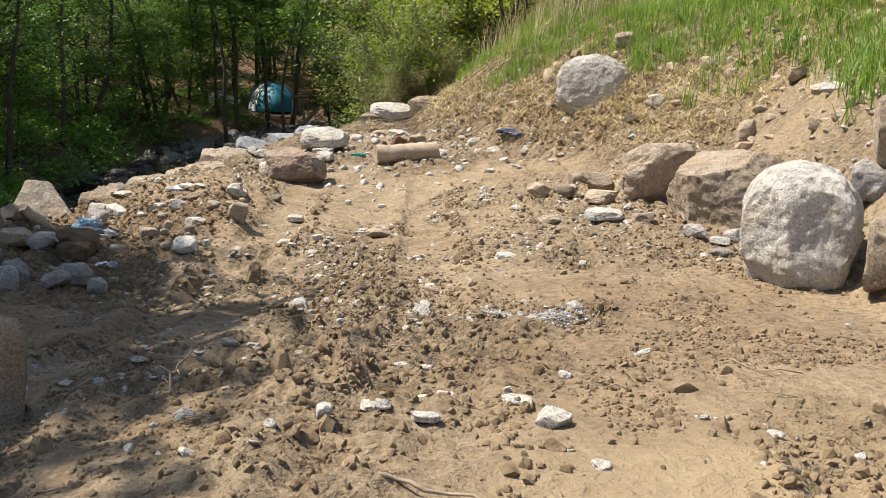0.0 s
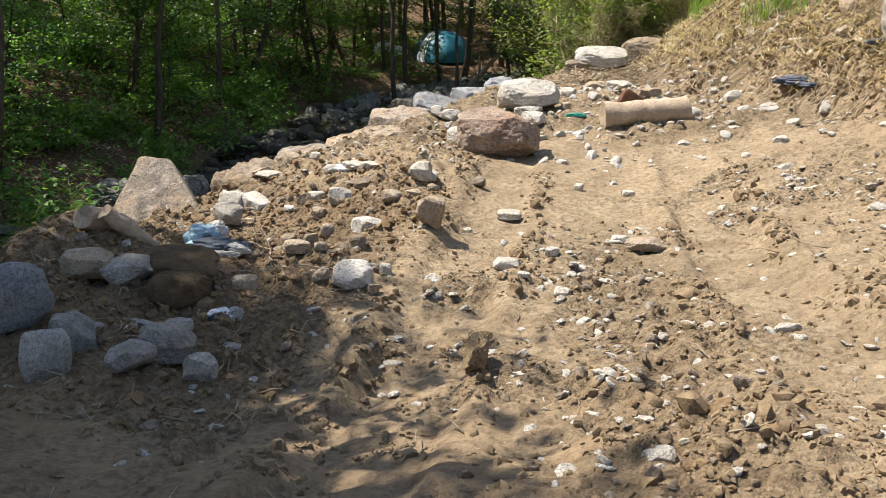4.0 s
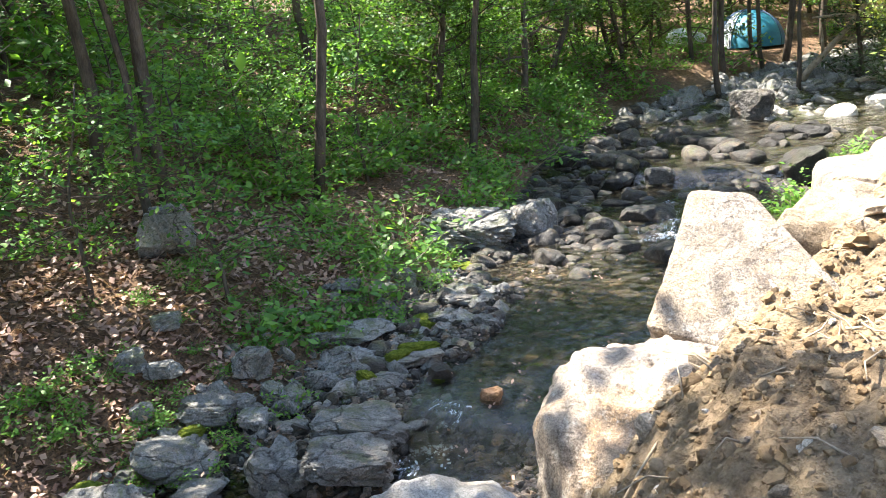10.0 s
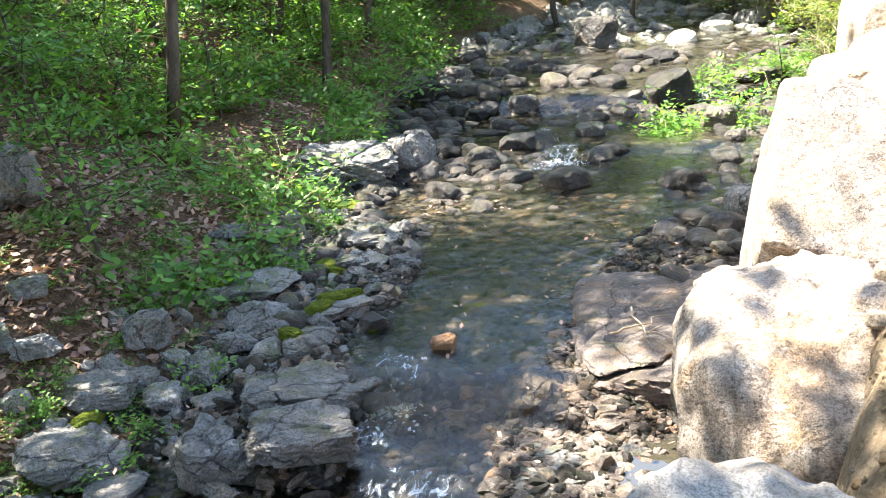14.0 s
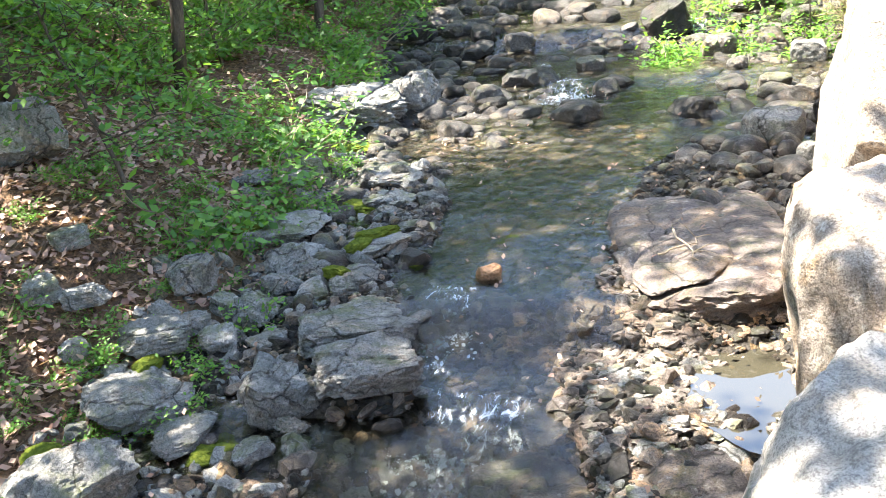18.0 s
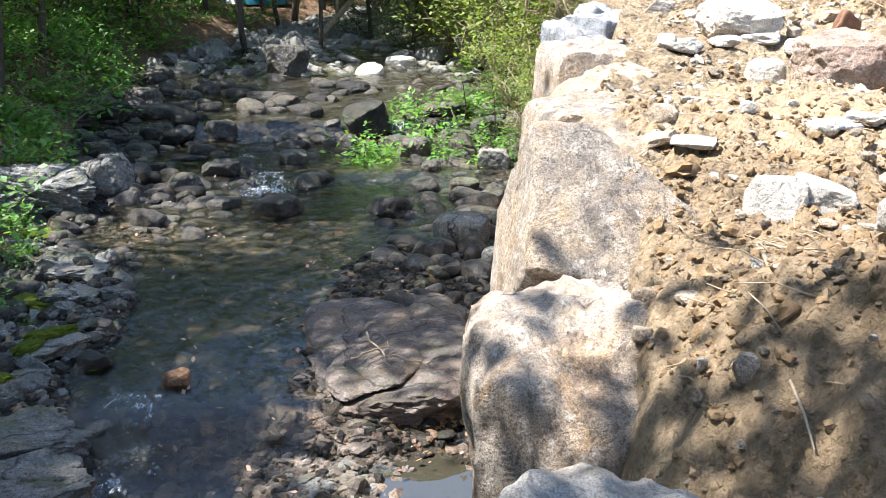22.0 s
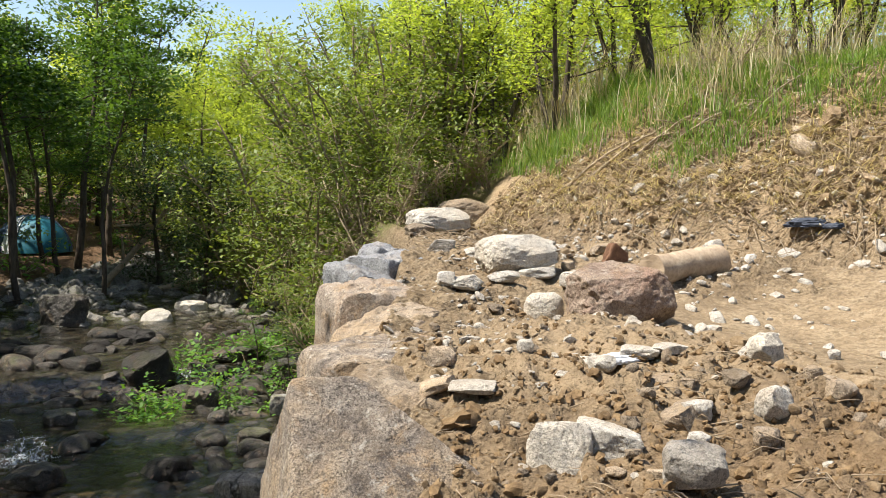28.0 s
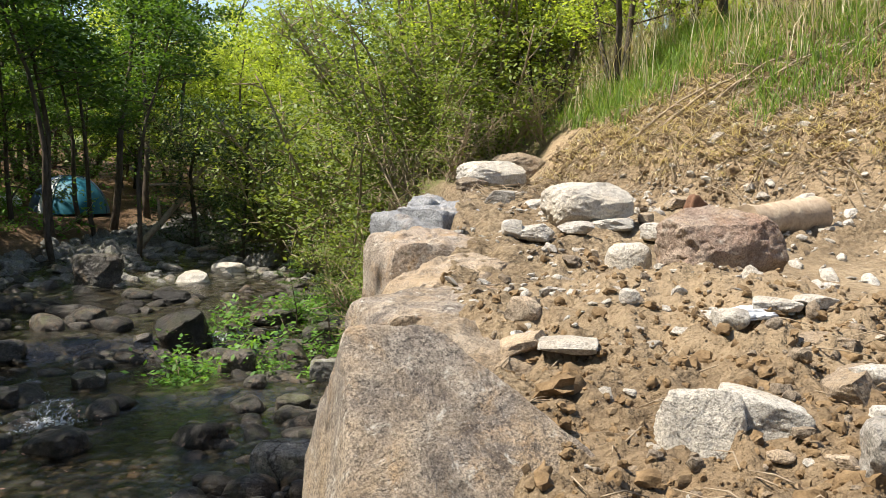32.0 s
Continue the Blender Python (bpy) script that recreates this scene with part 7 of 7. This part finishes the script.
for k, (x, y, w, d) in enumerate(((-11.09, 15.41, 0.42, 0.34), (-9.65, 15.34, 0.5, 0.2), (-9.76, 15.07, 0.34, 0.2), (-9.24, 14.96, 0.3, 0.2), (-10.13, 16.49, 0.55, 0.3), (-10.96, 18.9, 0.7, 0.35), (-10.27, 12.52, 0.4, 0.34), (-10.99, 13.13, 0.3, 0.2), (-11.17, 11.98, 0.4, 0.3), (-9.82, 14.48, 0.3, 0.16), (-10.25, 12.45, 0.3, 0.25), (-8.38, 15.58, 0.3, 0.2))):
    boulder(x, y, w, d, 0.13, k * 37, 0, 0, M_MOSS, "cushion of yellow-green moss on wet bedrock", 80 + k, 3, 0.2, 1, 0.22, z=rock_top(x, y) - 0.06, name="moss", group="moss on the stream rock")


# ---- things lying on the bank ----
def log_thing(name, a, b, r0, r1, label, mat, seed, sag=0.0, rings=12, sides=14):
    """A barkless log with knots, a waist and sawn or broken ends."""
    rr = np.random.RandomState(seed)
    a, b = Vector(a), Vector(b)
    ob = thing(name, label, "log", tuple(a))
    pts, rad = [], []
    for i in range(rings + 1):
        f = i / rings
        pts.append((b - a) * f + Vector((0, 0, -sag * math.sin(math.pi * f))) + Vector(rr.normal(0, 0.006, 3)))
        rad.append((r0 + (r1 - r0) * f) * (1 + 0.10 * math.sin(5 * f + seed) + rr.normal(0, 0.03)))
    v, f = tube(pts, rad, sides)
    v = [tuple(Vector(q) * 1.0 + Vector(rr.normal(0, 0.006, 3))) for q in v]
    part("log_body", mesh_from("log_body", v, f[:-2], mat, True, 50), ob)
    for nm, i, rad_ in (("log_end", 0, rad[0]), ("log_end", rings, rad[rings])):
        ring = v[i * sides:(i + 1) * sides]
        c = np.mean(ring, axis=0)
        t = Vector(pts[1] - pts[0]).normalized() * (-0.02 if i == 0 else 0.02)
        vv = [tuple(Vector(c) - t * 1.5)] + [tuple(Vector(c) + (Vector(q) - Vector(c)) * 0.55) for q in ring] + [tuple(q) for q in ring]
        ff = [[0, 1 + k, 1 + (k + 1) % sides] for k in range(sides)] + [[1 + k, 1 + sides + k, 1 + sides + (k + 1) % sides, 1 + (k + 1) % sides] for k in range(sides)]
        part(nm, mesh_from(nm, vv, ff, mat), ob, "cracked end of the log")
    return ob


log_thing("log", (-1.62, 16.25, -0.02), (-0.52, 16.62, 0.05), 0.19, 0.17, "weathered tan log lying across the end of the track", M_LOG, 3)
log_thing("log", (-4.76, 9.50, -0.17), (-4.66, 9.90, -0.36), 0.098, 0.085, "pale barkless log stub with a hollow sawn end in the berm", M_LOG, 4, -0.01)
log_thing("log", (-4.62, 9.55, -0.15), (-4.38, 9.80, -0.47), 0.062, 0.04, "pale split length of log leaning in loose soil", M_LOG, 5, -0.02)
boulder(-1.35, 17.5, 0.42, 0.12, 0.34, 20, 0, 28, M_POST, "rusty brown broken wedge of wood", 91, 2, 0.8, 2, 0.06, name="broken_post")


def cloth_heap(name, x, y, turn, dims, parts, label, seed, category="cloth"):
    """Crumpled cloth: several creased, puffed folds pushed together."""
    ob = thing(name, label, category)
    ob.matrix_basis = pose(x, y, float(land(x, y)) - 0.03, 0, 0, turn) @ Matrix.Scale(dims or 1.0, 4)
    for k, (nm, px, py, pz, w, d, h, mat, lab) in enumerate(parts):
        v, f = ico(5)
        q = v.copy()
        s = seed * 3.7 + k * 9.1
        fold = np.abs(vnoise(q[:, 0] * 2.4 + s, q[:, 1] * 5.5, q[:, 2] * 2.4, 3)) * 0.30 + np.abs(vnoise(q[:, 0] * 6 + s, q[:, 1] * 9, q[:, 2] * 6, 4)) * 0.14
        q = q * (0.82 + fold + 0.18 * vnoise(q[:, 0] * 1.5 + s, q[:, 1] * 1.5, q[:, 2] * 1.5, 6))[:, None]
        q[:, 2] = np.maximum(q[:, 2], -0.35)
        q = q * np.array([w / 2, d / 2, h / 2]) + np.array([px, py, pz])
        part(nm, mesh_from(nm, q, f, mat, True), ob, lab)
    return ob


boulder(-4.02, 9.42, 0.80, 0.50, 0.22, -28, 0, 0, M_SOIL_LUMP, "rounded lump of packed brown soil on the berm", 77, 4, box=0.06, cuts=0, rough=0.05, sink=0.2, name="soil_lump", lump=0.2)
boulder(-3.84, 9.12, 0.42, 0.34, 0.22, 20, 0, 0, M_SOIL_LUMP, "rounded lump of packed brown soil beside plastic scraps", 78, 4, box=0.06, cuts=0, rough=0.05, sink=0.2, name="soil_lump", lump=0.2)
cloth_heap("cloth_bundle", -4.08, 10.1, 10, 0.78, (("sleeve", -0.16, 0.12, 0.16, 0.34, 0.26, 0.26, M_BAGBLUE, "pale blue crumpled sleeve"), ("knot", -0.03, 0.18, 0.20, 0.20, 0.18, 0.22, M_BAGWHITE, "whitish bunched cloth"), ("coat", 0.05, -0.04, 0.09, 0.60, 0.34, 0.22, M_BAGDARK, "dark navy creased cloth"), ("lining", 0.22, -0.14, 0.10, 0.30, 0.10, 0.15, M_BAGWHITE, "greyish white folded lining"), ("stripe", 0.12, -0.20, 0.07, 0.34, 0.05, 0.09, M_BAGWHITE, "narrow white stripe of cloth"), ("flap", -0.20, -0.02, 0.08, 0.22, 0.22, 0.16, M_BAGBLUE, "blue cloth flap")), "bundle of blue and white discarded clothing on the soil", 2)
cloth_heap("plastic_scrap", -3.50, 9.05, 30, None, (("fold", 0, 0, 0.03, 0.20, 0.14, 0.10, M_SHEET, "white plastic"), ("crease", -0.03, -0.04, 0.03, 0.14, 0.07, 0.07, M_BAGDARK, "black print on plastic")), "small white and black plastic scrap on mud", 5, "litter")
cloth_heap("plastic_scrap", -3.66, 8.75, 70, None, (("fold", 0, 0, 0.02, 0.11, 0.09, 0.06, M_SHEET, "pale blue plastic"),), "small pale plastic scrap on mud", 6, "litter")
cloth_heap("plastic_sheet", -3.95, 12.85, 20, None, (("fold", 0, 0, 0.02, 0.42, 0.24, 0.08, M_SHEET, "white plastic fold"), ("fold", 0.16, -0.06, 0.02, 0.22, 0.16, 0.06, M_SHEET, "white plastic fold")), "crumpled white plastic sheet on the clay heap", 7, "litter")
cloth_heap("dark_rag", 0.82, 16.67, -30, None, (("fold", 0, 0, 0.06, 0.55, 0.25, 0.16, M_BAGDARK, "dark blue rag"), ("fold", 0.25, -0.15, 0.03, 0.30, 0.14, 0.10, M_BAGDARK, "dark blue rag")), "dark blue rag half buried at the slope foot", 8, "litter")
cloth_heap("dark_rag", 1.69, 16.12, 10, None, (("fold", 0, 0, 0.04, 0.40, 0.16, 0.12, M_BAGDARK, "black plastic"),), "scrap of black plastic on the slope", 9, "litter")
cloth_heap("green_scrap", -2.0, 16.7, 10, None, (("fold", 0, 0, 0.03, 0.30, 0.10, 0.09, M_TEAL, "teal plastic"),), "scrap of teal plastic by the log", 10, "litter")

p = spots_in(np.random.RandomState(9), 170, -11.5, -6.0, 10.5, 22, in_stream, 0.12)
p[:, 2] = np.maximum(p[:, 2], np.interp(p[:, 1], (11, 12.6, 13.6, 14.4, 22), (-3.15, -3.1, -2.85, -2.62, -2.5)))
lv, lf = leaf_cloud(np.random.RandomState(10), p, 2, 0.10, 0.055, 0.06, 0.6)
tagged(new("drifted_leaves", mesh_from("drifted_leaves", lv, lf, M_LITTER, False)), "wet brown leaves caught among the stream stones", "leaf litter", kind="stuff")

# patch of pale ash, in crumbs
ar = np.random.RandomState(8)
p = spots_in(ar, 5200, 0.35, 1.2, 5.15, 5.85, lambda x, y: np.exp(-((x - 0.79 - 0.1 * vnoise(x * 6, y * 6, 0, 5)) / 0.26) ** 2 - ((y - 5.48) / 0.15) ** 2) * sstep(-0.5, 0.2, vnoise(x * 9, y * 9, 0, 6) + 0.2), 0.008)
tagged(scatter("ash_crumbs", CRUMBS, p, ar.gamma(1.5, 0.0032, len(p)) + 0.004, M_ASH, 18), "small patch of pale crumbled ash on damp soil", "ash", kind="stuff")

# standing clod and ruts beside the track
boulder(-1.78, 8.5, 0.13, 0.2, 0.24, 10, 0, 8, M_CLOD, "upright wedge of dried mud beside the rut", 95, 4, 0.3, 4, 0.12, name="mud_clod")


# ---- tent and camp across the stream ----
def tent(x, y, turn):
    ob = thing("tent", "turquoise and dark blue dome tent among the trees", "tent")
    ob.matrix_basis = pose(x, y, float(land(x, y)) - 0.03, 0, 0, turn)
    n, m = 28, 12

    def dome(a0, a1, grow):
        v, f = [], []
        for i in range(m + 1):
            e = math.pi / 2 * i / m
            for k in range(n + 1):
                a = a0 + (a1 - a0) * k / n
                sag = 1 - 0.05 * abs(math.sin(2 * a)) * math.sin(2 * e)
                v.append((1.6 * math.cos(e) ** 0.8 * math.cos(a) * sag * grow, 1.25 * math.cos(e) ** 0.8 * math.sin(a) * sag * grow, 1.25 * math.sin(e) * sag * grow))
        for i in range(m):
            for k in range(n):
                q = i * (n + 1) + k
                f.append([q, q + 1, q + n + 2, q + n + 1])
        return v, f
    panel = part("fly_panel", mesh_from("fly_panel", *dome(-1.15, 0.9, 1.0), M_TENT), ob, "turquoise fly panel")
    part("fly_panel", mesh_from("fly_panel", *dome(0.9, 3.3, 1.0), M_TENT_DARK), ob, "dark blue fly panel")
    part("fly_panel", mesh_from("fly_panel", *dome(3.3, 5.13, 1.0), M_TENT_DARK), ob, "dark blue fly panel")
    part("skirt", mesh_from("skirt", *dome(-1.15, -0.75, 1.015), M_SHEET), ob, "pale door strip")
    for a in (0.75, 2.4, 3.9, 5.5):
        pts = [(1.62 * math.cos(e) ** 0.8 * math.cos(a), 1.27 * math.cos(e) ** 0.8 * math.sin(a), 1.27 * math.sin(e)) for e in np.linspace(0, math.pi / 2, 12)]
        v, f = tube(pts, [0.016] * 12, 6)
        part("pole", mesh_from("pole", v, f, M_TENT_DARK), ob, "dark tent pole sleeve")
    return ob


tent(-9.8, 41.6, -70)
cloth_heap("camp_gear", -11.9, 41.0, 0, None, (("sack", -0.3, 0, 0.3, 0.8, 0.7, 0.8, M_SHEET, "white sack"), ("sack", 0.35, 0.1, 0.25, 0.7, 0.6, 0.6, M_SHEET, "white sack"), ("box", 0.1, -0.4, 0.18, 0.5, 0.4, 0.4, M_BAGWHITE, "grey bundle")), "heap of white sacks beside the tent", 12, "luggage")


# ---- twigs, roots and fallen wood ----
def stick(a, b, r, label, seed, sag=0.03, fork=0, name="twig"):
    rr = np.random.RandomState(seed)
    a, b = Vector(a), Vector(b)
    ob = thing(name, label, "twig", tuple(a))
    d = b - a
    pts = [d * (i / 8) + Vector((rr.normal(0, 0.02), rr.normal(0, 0.02), rr.normal(0, 0.008) - sag * math.sin(math.pi * i / 8))) * (0 < i < 8) for i in range(9)]
    v, f = tube(pts, [r * (1 - 0.6 * i / 8) for i in range(9)], 6)
    part("stem", mesh_from("stem", v, f, M_TWIG), ob)
    for k in range(fork):
        j = rr.randint(2, 7)
        e = pts[j] + Vector((rr.normal(0, 1), rr.normal(0, 1), rr.uniform(0, 0.6))).normalized() * d.length * rr.uniform(0.2, 0.4)
        v, f = tube([pts[j], pts[j].lerp(e, 0.5) + Vector((0, 0, 0.02)), e], [r * 0.5, r * 0.4, r * 0.2], 5)
        part("side_twig", mesh_from("side_twig", v, f, M_TWIG), ob)
    return ob


def g_at(x, y, up=0.02):
    return (x, y, float(land(x, y)) + up)


stick(g_at(0.05, 2.95), g_at(0.55, 2.85), 0.012, "pale straight stick on damp soil", 1, 0.0, 0)
stick(g_at(-0.98, 4.0), (-0.86, 4.06, 0.12), 0.009, "dead weed stalk in the shaded rut", 2, 0, 3)
stick(g_at(-4.1, 10.75), g_at(-3.3, 9.6), 0.010, "long thin twig beside the clothing bundle", 3, -0.06, 3)
stick(g_at(-3.5, 10.0), g_at(-2.9, 9.9), 0.009, "thin forked twig on the berm", 4, -0.03, 4)
stick(g_at(-5.45, 10.9), g_at(-5.8, 9.8), 0.010, "pale bent root across loose soil", 5, -0.06, 1)
stick(g_at(-5.2, 11.6), g_at(-5.0, 11.2), 0.008, "small twig standing by a pale stone", 6, -0.02, 2)
stick(g_at(-3.3, 8.9), g_at(-3.15, 8.4), 0.008, "thin twig on shaded mud", 7, -0.02, 1)
stick(g_at(-4.15, 8.4), g_at(-3.75, 8.55), 0.012, "pale stick between grey boulders", 8, -0.02, 1)
stick(g_at(-5.6, 9.3), g_at(-5.2, 9.15), 0.013, "curved pale stick on the berm", 9, -0.03, 0)
stick(g_at(-4.95, 9.35), g_at(-4.55, 9.3), 0.014, "short pale stick on the berm", 10, -0.01, 0)
stick(g_at(-7.4, 34.6, 0.1), (-5.2, 35.3, 1.6), 0.11, "dark leaning dead trunk by the upper stream", 11, 0.1, 3, "fallen_tree")
stick(g_at(-6.0, 34.0, 0.15), g_at(-3.6, 34.6, 0.25), 0.10, "pale fallen trunk across the upper stream", 12, -0.1, 3, "fallen_tree")
stick(g_at(-15.5, 21.0, 0.1), g_at(-14.3, 21.6, 0.1), 0.07, "pale broken branch on the wooded bank", 13, 0, 2, "fallen_branch")
stick(g_at(-15.8, 19.5, 0.1), g_at(-14.9, 18.9, 0.25), 0.03, "bare branch on the wooded bank", 14, 0, 3, "fallen_branch")
for k in range(9):
    x, y = -0.6 + 0.42 * k, 20.4 - 0.33 * k
    stick(g_at(x, y, 0.05), g_at(x + 1.1, y - 0.5 + 0.12 * (k % 3), 0.10), 0.028 - 0.0015 * k, "red-brown cut branch lying on the slope", 40 + k, -0.08, 3, "fallen_branch")
stick((-6.9, 14.9, -2.42), (-6.75, 14.2, -2.42), 0.012, "dry straw stalk on flat bedrock", 15, 0, 2)
stick((-7.05, 14.35, -2.42), (-6.6, 14.75, -2.42), 0.010, "dry straw stalk on flat bedrock", 16, 0, 1)
rng = np.random.RandomState(77)
chunks = []
for q in range(760):
    x, y = rng.uniform(-6.3, 3.2 - 5.8 * (q % 2)), rng.uniform(1.5 + 6 * (q % 2), 20 - 7 * (q % 2))
    if x < wall_x(y) + 0.5:
        continue
    z, a, ln = float(land(x, y)) + 0.012, rng.uniform(0, 6.28), rng.uniform(0.06, 0.3)
    chunks.append(tube([(x, y, z), (x + ln * 0.5 * math.cos(a), y + ln * 0.5 * math.sin(a), z + rng.uniform(0, 0.03)), (x + ln * math.cos(a + 0.2), y + ln * math.sin(a + 0.2), z + rng.uniform(-0.01, 0.02))], [0.004, 0.0035, 0.002], 4))
tagged(new("twig_litter", mesh_from("twig_litter", *merge(chunks), M_TWIG)), "thin dry twigs and straw strewn over the soil", "twigs", kind="stuff")
chunks = []
for _ in range(2100):
    x, y = rng.uniform(-3.0, 4.8), rng.uniform(14.5, 22.5)
    if bank_z(x, y) < 0.1 or x < wall_x(y) + 0.7:
        continue
    z, a, ln = float(land(x, y)) + 0.03, rng.uniform(0, 6.28), rng.uniform(0.25, 1.1)
    chunks.append(tube([(x, y, z), (x + ln * 0.5 * math.cos(a), y + ln * 0.5 * math.sin(a), float(land(x + ln * 0.5 * math.cos(a), y + ln * 0.5 * math.sin(a))) + rng.uniform(0.02, 0.16)), (x + ln * math.cos(a + 0.3), y + ln * math.sin(a + 0.3), float(land(x + ln * math.cos(a + 0.3), y + ln * math.sin(a + 0.3))) + 0.03)], [0.007, 0.006, 0.003], 4))
tagged(new("root_tangle", mesh_from("root_tangle", *merge(chunks), M_TWIG)), "dry roots and stalks torn out along the cut slope", "roots", kind="stuff")
